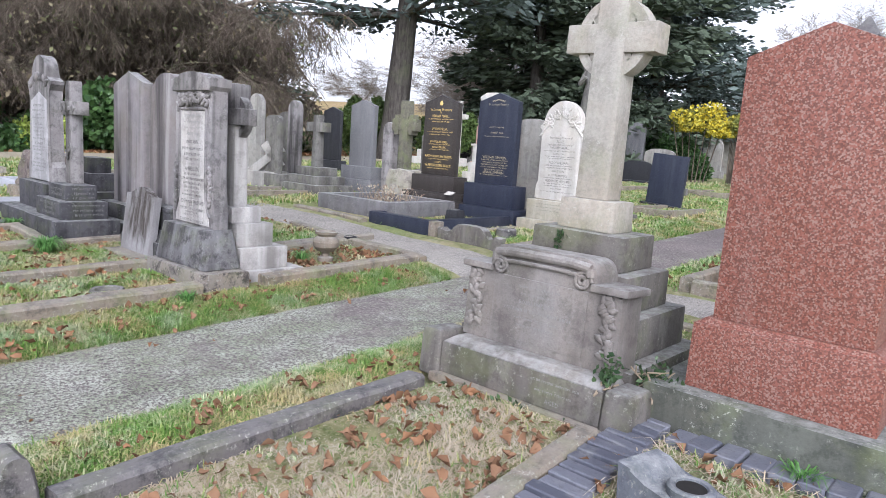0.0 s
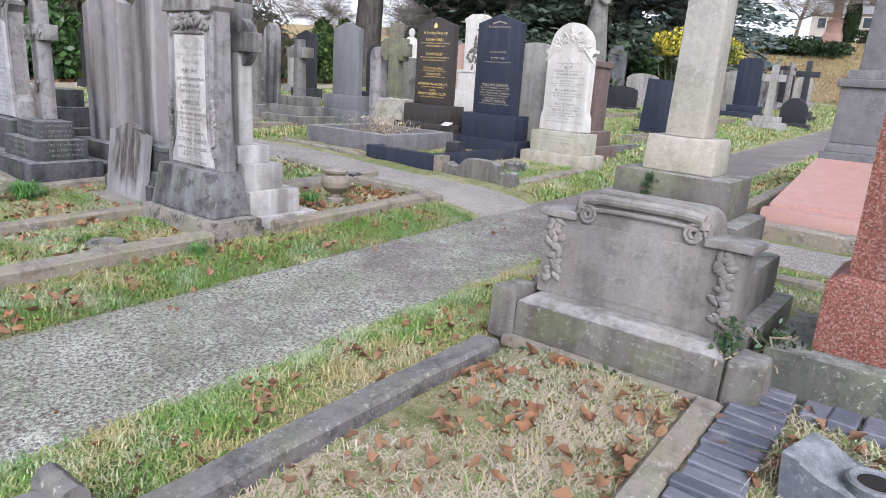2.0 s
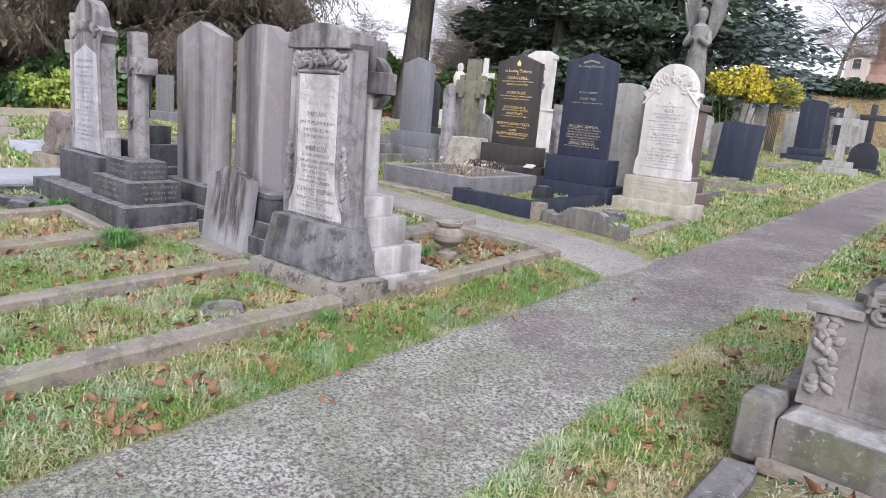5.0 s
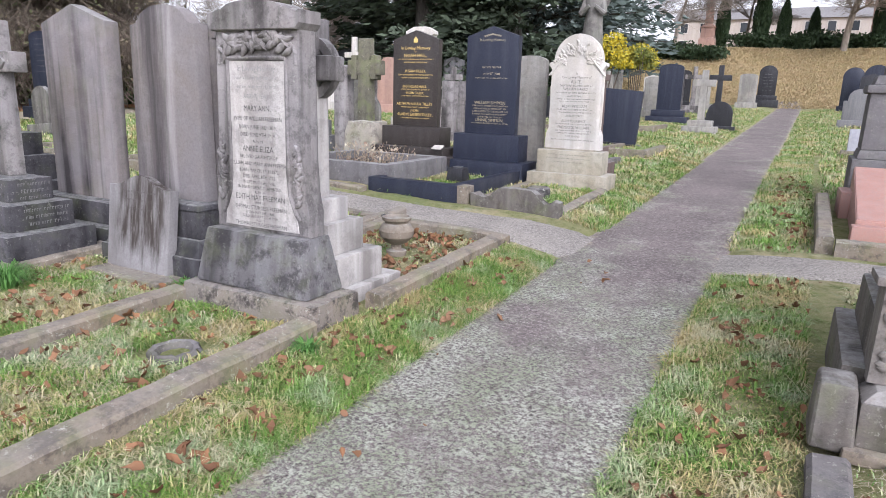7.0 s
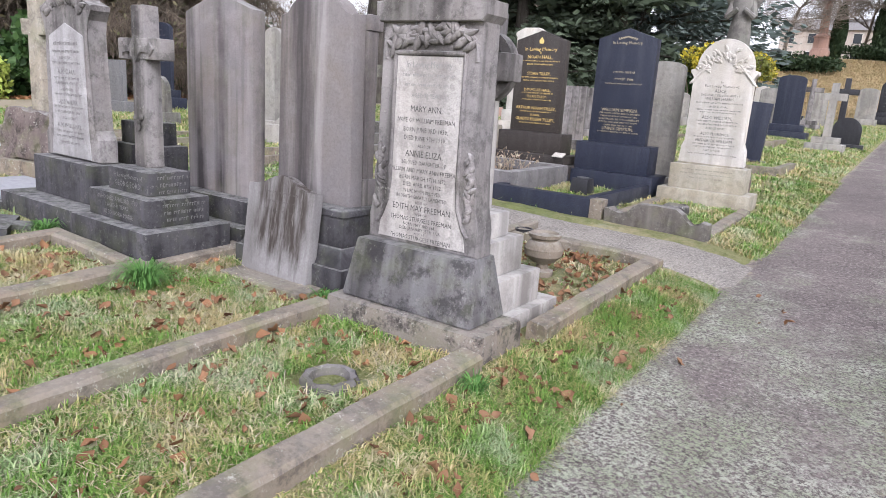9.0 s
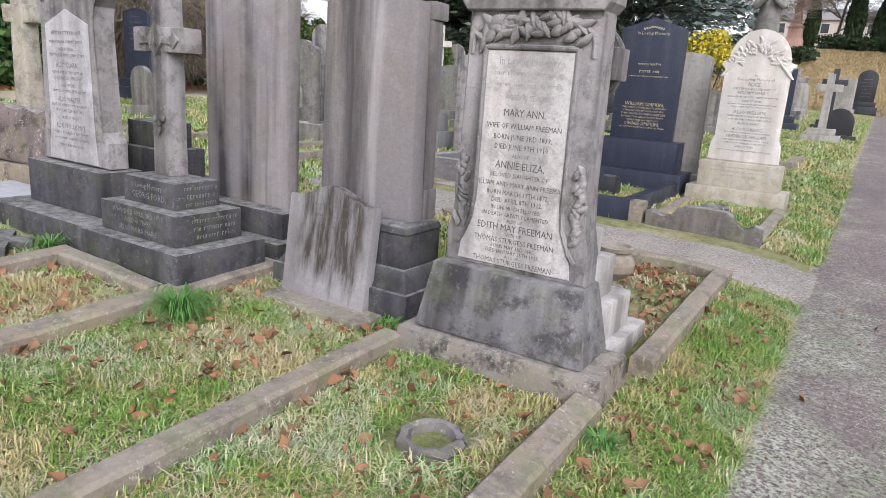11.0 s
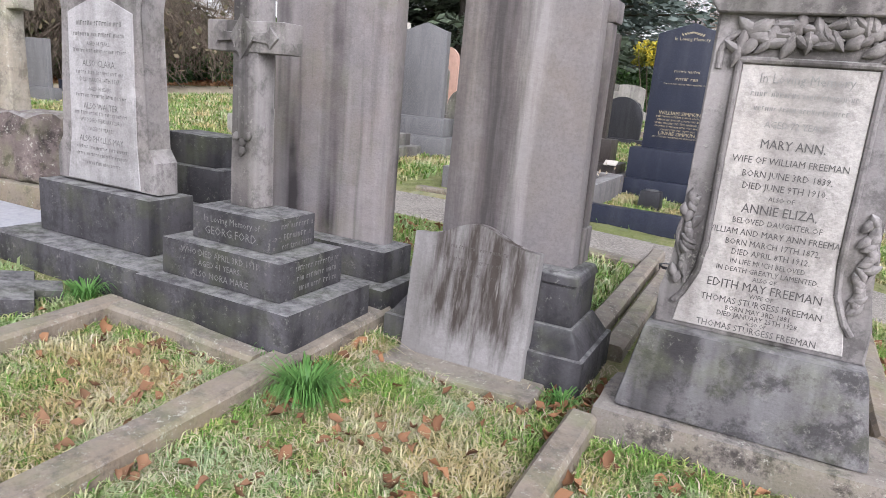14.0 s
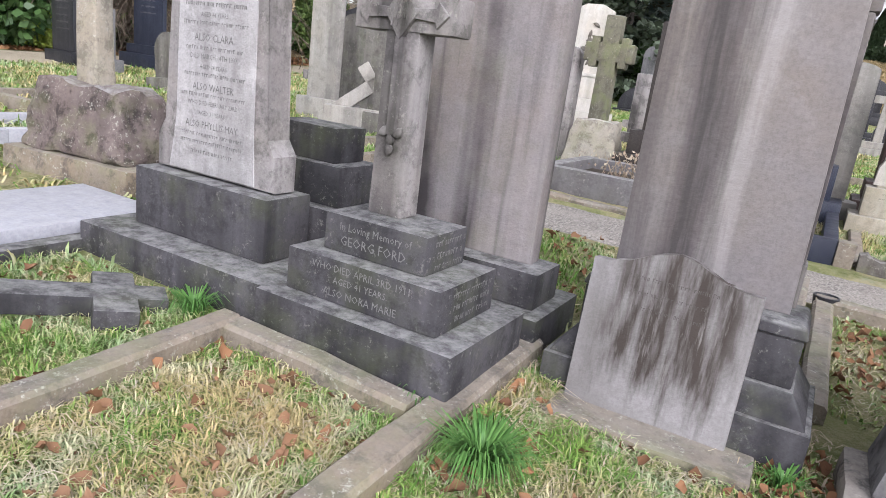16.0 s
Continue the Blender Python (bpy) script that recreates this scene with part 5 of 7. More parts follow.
    pts = [(-0.54, -0.1), (0.54, -0.1), (0.54, 0.14), (0.46, 0.16), (0.42, 0.11), (0.36, 0.09), (0.30, 0.13), (0.27, 0.2), (0.2, 0.245), (0, 0.25), (-0.18, 0.245), (-0.25, 0.2), (-0.30, 0.12), (-0.38, 0.1), (-0.44, 0.12), (-0.48, 0.17), (-0.54, 0.15)]
    part("kerb_stone", roughen(prism(pts, -0.075, 0.075, 0.018), 0.008, 5), M["steps"], t)
    kerb(-5.14, -5.01, 6.95, 8.75, 0.05)
    kerb(-6.14, -6.02, 6.95, 8.6, 0.05)
    kerb(-9.2, -7.5, 6.62, 6.75, 0.05)
    t = thing("flower_pot", -5.62, 7.75, "rough dark stone flower bowl", "flower pot")
    part("bowl", roughen(revolve([(0.13, -0.02), (0.15, 0.04), (0.14, 0.12), (0.11, 0.14), (0.09, 0.11)], 18), 0.01, 9), M["kerb_dark"], t)


M["dullgold"] = plain("faded_gilt", (0.42, 0.36, 0.24), 0.6, 0.4, 60)
M["stainletter"] = plain("stained_letters", (0.22, 0.2, 0.16), 0.9)
M["redstone"] = stone("red_brown_stone", (0.13, 0.095, 0.085), (0.06, 0.045, 0.04), 0.4, 0.3, 0, 0.3, 0.2)
M["rock2"] = stone("mossy_cross_stone", (0.15, 0.145, 0.11), (0.05, 0.05, 0.04), 0.4, 0.5, 0.5, 0.5, 0.3)
M["greydark"] = stone("dark_grey_surround", (0.15, 0.145, 0.15), (0.06, 0.058, 0.06), 0.3, 0.3, 0.05, 0.4, 0.2)
M["bedsoil"] = plain("dark_soil", (0.05, 0.04, 0.03), 0.95, 0.5, 30)
M["deadstem"] = plain("dead_stems", (0.3, 0.24, 0.17), 0.9)
M["deadleaf"] = leaf_material("withered_heads", (0.4, 0.36, 0.27), (0.22, 0.15, 0.11))
M["palegrey"] = stone("pale_grey_stone", (0.30, 0.29, 0.27), (0.10, 0.095, 0.09), 0.5, 0.4, 0.08, 0.35, 0.3)
M["steel"] = plain("dull_steel", (0.45, 0.45, 0.45), 0.35, 0.1, 40, 0.9)
row_two()

# ---- things further off ----


def cross(x, y, h, mat, label, steps=2, w=0.16, span=0.5, arm=0.68, rz=0.0, rx=0.0, ry=0.0):
    t = thing("stone_cross", x, y, label, "grave cross", rz=rz, rx=rx, ry=ry)
    sh = 0.17
    for i in range(steps):
        a = w * 1.0 + 0.13 * (steps - i)
        part("step", block(-a, a, -a * 0.8, a * 0.8, i * sh if i else -0.08, (i + 1) * sh, 0.012), M[mat], t)
    z = steps * sh
    part("shaft", block(-w / 2, w / 2, -w * 0.4, w * 0.4, z, h, 0.01, w * 0.08, 0.01), M[mat], t)
    za = z + (h - z) * arm
    part("arm", block(-span / 2, span / 2, -w * 0.38, w * 0.38, za, za + w * 0.95, 0.01), M[mat], t)
    return t


def obelisk(x, y, h, mat, label, ped=(0.67, 1.35)):
    t = thing("obelisk", x, y, label, "obelisk", rz=0)
    w, hp = ped
    part("base", block(-w * 0.62, w * 0.62, -w * 0.62, w * 0.62, -0.08, hp * 0.42, 0.02), M[mat], t)
    part("base_mould", block(-w * 0.56, w * 0.56, -w * 0.56, w * 0.56, hp * 0.42, hp * 0.5, 0.03, 0.03, 0.03), M[mat], t)
    part("pedestal", block(-w / 2, w / 2, -w / 2, w / 2, hp * 0.5, hp * 0.98, 0.015, 0.01, 0.01), M[mat], t)
    part("cornice", block(-w * 0.56, w * 0.56, -w * 0.56, w * 0.56, hp * 0.98, hp * 1.05, 0.03), M[mat], t)
    part("shaft_foot", block(-w * 0.46, w * 0.46, -w * 0.46, w * 0.46, hp * 1.05, hp * 1.13, 0.02, 0.03, 0.03), M[mat], t)
    b = block(-w * 0.29, w * 0.29, -w * 0.29, w * 0.29, hp * 1.13, h * 0.92, 0.012, w * 0.07, w * 0.07)
    add_box(b, -w * 0.24, w * 0.24, -w * 0.24, w * 0.24, h * 0.92, h, 0.002, w * 0.22, w * 0.22)
    part("shaft", b, M[mat], t)


def angel():
    """A winged figure in stone on a tall pedestal, one plain mesh for the figure."""
    x, y = -5.75, 10.0
    t = thing("pedestal", x, y, "dark red-brown inscribed pedestal of an angel monument", "pedestal")
    for a, z0, z1 in ((0.40, -0.1, 0.22), (0.31, 0.22, 0.45), (0.22, 0.45, 1.42), (0.26, 1.42, 1.52)):
        part("block", block(-a, a, -a, a, z0, z1, 0.02), M["redstone"], t)
    lettering(bars(0.6, 1.3, 9, 0.34, 0.02), M["pale_cut"], t, -0.2215)
    bm = revolve([(0.20, 0.0), (0.18, 0.25), (0.15, 0.6), (0.12, 0.85), (0.145, 1.0), (0.12, 1.1), (0.05, 1.15), (0.045, 1.18), (0.075, 1.25), (0.075, 1.32), (0.03, 1.38)], 14)
    for v in bm.verts:
        v.co.xy *= 1 + 0.12 * noise.noise(Vector((v.co.x * 9, v.co.y * 9, v.co.z * 2)))
    for s in (-1, 1):
        for i in range(7):
            f = i / 6
            leaf_relief(bm, (s * (0.13 + 0.06 * f), 0.12, 1.14 + 0.40 * (1 - f)), radians(90 - s * (6 + 12 * f)), 1.25 - 0.5 * f, 0.11, 0.04)
        tube(bm, (s * 0.12, 0, 1.04), (s * 0.17, -0.12, 0.84), 0.045, 0.04, 8)
        tube(bm, (s * 0.17, -0.12, 0.84), (s * 0.04, -0.18, 0.94), 0.04, 0.03, 8)
    ob = part("angel_statue", bm, M["darkgrey"])
    ob.matrix_basis = pose(x, y, G(x, y) + 1.515, 0, 0, 6)
    tagged(ob, "weathered dark grey stone angel with raised wings", "statue", kind="")


M["darkgrey"] = stone("mottled_grey_stone", (0.16, 0.155, 0.145), (0.05, 0.047, 0.044), 0.7, 0.4, 0.15, 0.5, 0.3)
angel()
# pink ledger and obelisk beside the path
t = thing("pink_memorial", -1.84, 8.3, "sloping pink granite memorial slab on kerbs", "grave slab", rz=2)
slabm = bmesh.new()
vv = [slabm.verts.new(p) for p in ((-0.46, -1.05, -0.08), (0.46, -1.05, -0.08), (0.38, 0.85, -0.08), (-0.38, 0.85, -0.08), (-0.46, -1.05, 0.2), (0.46, -1.05, 0.2), (0.37, 0.85, 0.55), (-0.37, 0.85, 0.55))]
fs = [slabm.faces.new([vv[i] for i in f]) for f in ((3, 2, 1, 0), (4, 5, 6, 7), (0, 1, 5, 4), (1, 2, 6, 5), (2, 3, 7, 6), (3, 0, 4, 7))]
bmesh.ops.bevel(slabm, geom=slabm.edges[:], offset=0.012, segments=2, affect="EDGES")
part("slab", slabm, M["pink"], t)
part("front_kerb", block(-0.5, 0.5, -1.22, -1.06, -0.08, 0.16, 0.015), M["pink"], t)
part("head_block", block(-0.5, 0.5, 0.3, 0.84, -0.08, 0.30, 0.015), M["pink"], t)
kerb(-2.58, -2.44, 6.62, 9.4, 0.16, "kerb")
kerb(-2.43, -0.9, 6.55, 6.69, 0.14, "kerb")
kerb(-0.95, -0.8, 6.7, 9.4, 0.14, "kerb")
obelisk(-1.86, 9.75, 3.15, "greydark", "tall dark grey granite obelisk on moulded pedestal", (0.65, 1.38))

STONES = [
    # x, y, style, width, plinth tops and slab top, slab, base, words
    (-6.55, 15.2, "flat", 0.86, (0.05, 1.22), "navy", "black", "dark blue-black granite slab tilted to one side", dict(ry=4, widen=0.1)),
    (-7.1, 24.2, "arch", 0.80, (0.2, 0.42, 1.95), "navy", "navy", "blue-black polished granite headstone on plinths", dict(widen=0.14)),
    (-7.9, 25.6, "arch", 0.7, (0.3, 1.5), "palegrey", "palegrey", "pale headstone with rounded top", {}),
    (-5.25, 22.6, "round", 0.75, (0.1, 0.85), "black", "black", "low black rounded granite headstone", {}),
    (-6.1, 42.5, "arch", 0.95, (0.3, 1.9), "palegrey", "palegrey", "pale grey headstone on plinth", {}),
    (-5.2, 44.0, "gothic", 0.95, (0.35, 0.6, 2.3), "black", "black", "black granite pointed headstone", dict(lines=bars(0.9, 1.8, 6, 0.6, 0.05), letter="pale_cut")),
    (-1.0, 42.0, "round", 1.0, (0.3, 2.3), "navy", "navy", "dark blue rounded headstone on plinth", {}),
    (-0.1, 40.5, "round", 1.1, (0.3, 2.4), "navy", "black", "dark rounded headstone on plinth", {}),
    (-1.35, 27.0, "shoulder", 0.95, (0.25, 1.3), "greygranite", "greygranite", "grey granite headstone on plinth", {}),
    (-1.75, 16.4, "flat", 0.5, (0.1, 0.55), "paleslate", "kerb", "small pale block memorial", {}),
    (-12.4, 8.9, "gothic", 0.42, (0.25, 1.85), "grey", "grey", "narrow pointed grey headstone", {}),
    (-12.0, 8.1, "arch", 0.5, (0.3, 1.5), "darkgrey", "darkgrey", "grey stone pedestal with broken top", {}),
    (-13.4, 9.4, "arch", 0.55, (0.2, 1.6), "darkgrey", "darkgrey", "dark weathered stone headstone in turf", {}),
    (-13.3, 8.5, "round", 0.55, (0.3, 1.95), "palegrey", "palegrey", "pale streaked headstone with rounded top", {}),
    (-14.2, 10.0, "flat", 0.5, (0.2, 1.3), "grey", "grey", "square-topped grey stone headstone", {}),
    (-16.4, 8.2, "round", 0.62, (0.2, 0.95), "darkgrey", "darkgrey", "small rounded weathered headstone", dict(ry=-5)),
    (-16.2, 13.0, "peak", 0.8, (0.3, 1.9), "black", "black", "upright black granite headstone on plinth", {}),
    (-19.4, 8.9, "flat", 0.8, (0.25, 1.2), "greygranite", "greygranite", "dark grey headstone with ribbed face", dict(lines=bars(0.4, 1.0, 7, 0.6, 0.03), letter="pale_cut")),
    (-20.2, 10.6, "arch", 1.0, (0.3, 0.5, 2.2), "navy", "navy", "large navy blue granite headstone on plinths", dict(lines=bars(1.2, 2.0, 7, 0.6, 0.04), letter="pale_cut")),
    (-20.6, 8.9, "arch", 0.75, (0.25, 1.7), "black", "black", "upright black granite headstone on plinth", dict(lines=bars(0.7, 1.5, 7, 0.5, 0.03), letter="pale_cut")),
    (-18.5, 14.5, "round", 0.75, (0.25, 1.5), "palegrey", "grey", "pale blue-grey rounded headstone", {}),
    (-15.2, 14.8, "gothic", 0.7, (0.25, 1.6), "black", "black", "dark pointed granite headstone on plinth", {}),
    (-15.8, 20.0, "round", 0.9, (0.3, 1.9), "pinkstone", "pinkstone", "dull pink rounded stone headstone", {}),
    (-18.9, 23.5, "round", 0.9, (0.3, 2.1), "grey", "grey", "grey rounded stone headstone on plinth", {}),
    (-16.3, 25.8, "peak", 0.95, (0.3, 2.1), "greygranite", "greygranite", "grey granite peaked headstone on plinth", {}),
    (-11.9, 21.5, "round", 1.2, (0.1, 0.8), "black", "black", "low wide black rounded headstone", {}),
    (-10.4, 21.7, "arch", 1.1, (0.1, 0.78), "black", "black", "low black granite headstone in turf", {}),
    (-10.9, 24.5, "arch", 1.2, (0.3, 1.2), "palegrey", "palegrey", "wide pale stone headstone on plinth", {}),
    (-12.9, 26.5, "gothic", 0.8, (0.3, 2.2), "greygranite", "greygranite", "dark grey tall headstone", {}),
    (-12.2, 36.0, "round", 1.1, (0.3, 2.3), "palegrey", "palegrey", "pale rounded stone headstone on plinth", {}),
    (-13.3, 35.0, "arch", 0.9, (0.3, 1.9), "navy", "navy", "dark navy granite headstone on plinth", {}),
    (-9.4, 12.8, "flat", 0.7, (0.2, 1.25), "grey", "grey", "grey headstone behind others", {}),
    (-9.0, 15.4, "round", 0.9, (0.1, 1.0), "black", "black", "small black rounded granite headstone", {}),
    (-13.0, 14.0, "arch", 0.7, (0.25, 1.3), "darkgrey", "darkgrey", "weathered dark stone headstone in turf", {}),
    (-22.5, 26.5, "arch", 1.0, (0.3, 2.4), "black", "black", "tall black granite headstone", {}),
    (-11.5, 12.5, "round", 0.7, (0.2, 0.9), "darkgrey", "darkgrey", "small rounded dark headstone", {}),
    (-11.3, 31.0, "round", 0.9, (0.3, 1.8), "palegrey", "palegrey", "pale rounded weathered headstone", {}),
    (-9.7, 34.0, "peak", 0.8, (0.3, 1.6), "white", "white", "small white marble peaked headstone", {}),
    (-8.9, 37.5, "arch", 0.9, (0.3, 1.9), "black", "black", "black granite headstone near the bank", {}),
    (-7.6, 35.5, "round", 0.8, (0.3, 1.5), "palegrey", "palegrey", "grey rounded headstone near the bank", {}),
    (-7.9, 18.6, "arch", 0.8, (0.2, 1.1), "darkgrey", "darkgrey", "low weathered dark stone headstone", {}),
    (-10.2, 15.8, "flat", 0.7, (0.2, 1.2), "grey", "grey", "grey square-topped headstone in turf", {}),
    (0.6, 31.0, "arch", 0.9, (0.3, 1.7), "grey", "grey", "grey arched headstone east of path", {}),
    (-0.6, 34.5, "peak", 0.9, (0.3, 1.9), "black", "black", "black peaked headstone east of path", {}),
    (-8.3, 32.0, "arch", 0.8, (0.3, 1.5), "grey", "grey", "grey headstone near the bank", {}),
    (-3.0 + 4.4, 13.5, "arch", 0.8, (0.25, 1.4), "grey", "grey", "grey headstone east of the path", {}),
]
M["pinkstone"] = stone("dull_pink_stone", (0.42, 0.27, 0.22), (0.2, 0.14, 0.12), 0.3, 0.2, 0, 0.2, 0.2)
for x, y, style, w, zs, a, b, words, extra in STONES:
    headstone(x, y, style, w, zs, (a, b), words, **{"widen": 0.11, **extra})


def white_monument():
    t = thing("monument", -11.35, 14.6, "tall white marble monument with dark relief panel", "monument")
    t.scale = (0.85, 0.85, 0.89)
    for a, z0, z1 in ((0.75, -0.1, 0.35), (0.6, 0.35, 0.65), (0.5, 0.65, 1.15), (0.55, 1.15, 1.22)):
        part("tier", block(-a, a, -a * 0.6, a * 0.6, z0, z1, 0.015), M["white"], t)
    part("slab", prism([(-0.40, 1.22), (0.40, 1.22), (0.40, 2.55), (0.46, 2.58), (0.46, 2.66), (0.2, 2.78), (-0.2, 2.78), (-0.46, 2.66), (-0.46, 2.58), (-0.40, 2.55)], -0.14, 0.14, 0.012), M["white"], t)
    rel = bmesh.new()
    r = random.Random(1)
    for i in range(22):
        leaf_relief(rel, (r.gauss(0, 0.11), -0.15, 1.75 + r.gauss(0, 0.2)), r.uniform(0, 3.1), 0.22, 0.09, 0.03)
    part("relief", rel, M["steps"], t, "dark weathered relief")


def white_statue():
    t = thing("pedestal", -18.6, 20.2, "white marble stepped pedestal", "pedestal")
    for a, z0, z1 in ((0.7, -0.1, 0.3), (0.5, 0.3, 0.6)):
        part("step", block(-a, a, -a, a, z0, z1, 0.02), M["white"], t)
    bm = revolve([(0.32, 0), (0.28, 0.4), (0.2, 0.9), (0.26, 1.2), (0.2, 1.4), (0.08, 1.47), (0.13, 1.58), (0.12, 1.7), (0.04, 1.78)], 14)
    for s in (-1, 1):
        leaf_relief(bm, (s * 0.22, 0.12, 1.05), radians(90 - s * 8), 1.0, 0.16, 0.05)
    ob = part("marble_figure", bm, M["white"])
    ob.matrix_basis = pose(-18.6, 20.2, G(-18.6, 20.2) + 0.6)
    tagged(ob, "white marble robed angel statue", "statue")
    cross(-17.7, 20.6, 2.6, "white", "white marble cross on two steps", 2, 0.2, 0.8)


white_monument()
white_statue()
cross(-11.05, 8.5, 1.55, "darkgrey", "dark grey stone cross on two steps", 3, 0.2, 0.62)
cross(-15.7, 3.75, 2.0, "rough", "slim weathered stone cross on steps", 2, 0.2, 0.5)
cross(-5.55, 20.8, 1.75, "palegrey", "pale grey stone cross on steps", 2, 0.2, 0.62)
cross(-5.75, 26.2, 2.0, "black", "black granite cross on two steps", 2, 0.2, 0.75)
cross(-7.4, 31.5, 2.0, "grey", "weathered grey stone cross on steps", 2, 0.2, 0.8)
cross(-13.0, 19.5, 1.6, "grey", "grey stone cross on two steps", 2, 0.18, 0.6)
cross(-9.9, 17.5, 1.4, "darkgrey", "dark weathered stone cross on steps", 2, 0.17, 0.5)
t = thing("broken_cross", -12.35, 8.1, "broken pale stone cross lying propped on a plinth", "grave cross", rz=25, z=G(-12.35, 8.1))
part("plinth", block(-0.4, 0.4, -0.25, 0.3, -0.08, 0.32, 0.02), M["palegrey"], t)
bc = block(-0.09, 0.09, -0.08, 0.08, -0.75, 0.45, 0.012)
add_box(bc, -0.3, 0.3, -0.08, 0.08, 0.1, 0.27, 0.012)
ob = part("cross_piece", bc, M["palegrey"], t)
ob.matrix_basis = pose(0.12, -0.1, 0.55, 0, 52, 0)

for i, (x, y, w, l, mat) in enumerate(((-6.2, 11.0, 1.1, 2.0, "kerb_dark"), (-5.9, 13.9, 1.0, 1.9, "kerb"), (-9.3, 18.3, 1.0, 2.0, "kerb"), (-12.2, 17.2, 1.0, 2.0, "kerb"), (-11.0, 6.9, 1.0, 2.0, "kerb"), (-13.4, 6.3, 1.2, 2.0, "kerb"), (-14.9, 5.6, 1.2, 1.9, "kerb"), (-7.2, 20.5, 1.2, 2.2, "kerb"), (-13.2, 4.0, 1.1, 1.0, "paleslate"))):
    t = thing("grave_surround", x, y, "low stone grave surround in turf", "grave surround", group="low grave surrounds")
    for x0, x1, y0, y1 in ((-w / 2, w / 2, -l / 2, -l / 2 + 0.13), (-w / 2, -w / 2 + 0.13, -l / 2 + 0.13, l / 2), (w / 2 - 0.13, w / 2, -l / 2 + 0.13, l / 2)):
        part("rail", roughen(block(x0, x1, y0, y1, -0.12, 0.12, 0.015), 0.006, 4), M[mat], t)

# ---- trees, shrubs, far buildings ----


def limbs(seed, height, trunk_r, spread, levels=5, droop=0.0, fork=(2, 3), start=0.25, lean=(0, 0)):
    """A branching skeleton as tapered segments (a, b, r0, r1)."""
    r = random.Random(seed)
    out = []

    def grow(p, d, length, rad, level):
        n = 4 if level < 2 else 3
        for i in range(n):
            d2 = (d + Vector((r.gauss(0, 0.13), r.gauss(0, 0.13), r.gauss(0, 0.08) - droop * level * 0.06))).normalized()
            q = p + d2 * length / n
            r1 = rad * (1 - 0.45 * (i + 1) / n) if level else rad * (1 - 0.25 * (i + 1) / n)
            out.append((p, q, rad * (1 - (0.45 if level else 0.25) * i / n), r1))
            if level < levels and (i > 0 or level > 0) and (level > 0 or (i + 1) / n > start):
                for k in range(r.choice(fork) - (1 if i < n - 1 else 0)):
                    a = r.uniform(0, 6.283)
                    side = Vector((math.cos(a), math.sin(a), r.uniform(-0.25, 0.5) - droop * 0.35))
                    nd = (d2 * 0.55 + side * spread).normalized()
                    grow(q, nd, length * r.uniform(0.52, 0.75), r1 * r.uniform(0.45, 0.65), level + 1)
            p, d = q, d2
    grow(Vector((0, 0, -0.3)), Vector((lean[0], lean[1], 1)).normalized(), height * 0.55, trunk_r, 0)
    return out


def limb_mesh(name, segs, material, least=0.006):
    vs, ts = [], []
    for a, b, r0, r1 in segs:
        n = 8 if r0 > 0.12 else (5 if r0 > 0.03 else 3)
        d = (b - a).normalized()
        s = d.orthogonal().normalized()
        u = d.cross(s)
        k = len(vs)
        for c, rr in ((a, max(r0, least)), (b, max(r1, least * 0.7))):
            for i in range(n):
                t = 2 * math.pi * i / n
                vs.append(c + (s * math.cos(t) + u * math.sin(t)) * rr)
        for i in range(n):
            j = (i + 1) % n
            ts += [(k + i, k + j, k + n + j), (k + i, k + n + j, k + n + i)]
    me = tri_mesh(name, vs, ts, material)
    me.polygons.foreach_set("use_smooth", [True] * len(ts))
    return me


def sprays(points, dirs, size, seed, aspect=0.3, material=None, name="foliage"):
    """Many small pointed sprays at points, along dirs."""
    rng = np.random.RandomState(seed)
    P = np.asarray(points, float)
    D = np.asarray(dirs, float)
    D = D / (np.linalg.norm(D, axis=1, keepdims=True) + 1e-9)
    R = rng.normal(size=P.shape)
    S = np.cross(D, R)
    S /= np.linalg.norm(S, axis=1, keepdims=True) + 1e-9
    L = size * rng.uniform(0.55, 1.35, (len(P), 1))
    V = np.stack([P - D * L * 0.5, P + S * L * aspect, P + D * L * 0.6, P - S * L * aspect], 1).reshape(-1, 3)
    k = np.arange(len(P)) * 4
    T = np.concatenate([np.stack([k, k + 1, k + 2], 1), np.stack([k, k + 2, k + 3], 1)])
    return tri_mesh(name, V, T, material)


def tree(name, x, y, label, trunk_mesh, crown_mesh, scale=1.0, rz=0.0, z=None, category="tree"):
    t = thing(name, x, y, label, category, rz=rz, z=z)
    t.scale = (scale, scale, scale)
    if trunk_mesh:
        ob = new("trunk", trunk_mesh)
        ob.parent = t
    if crown_mesh:
        ob = new("crown", crown_mesh)
        ob.parent = t
    return t


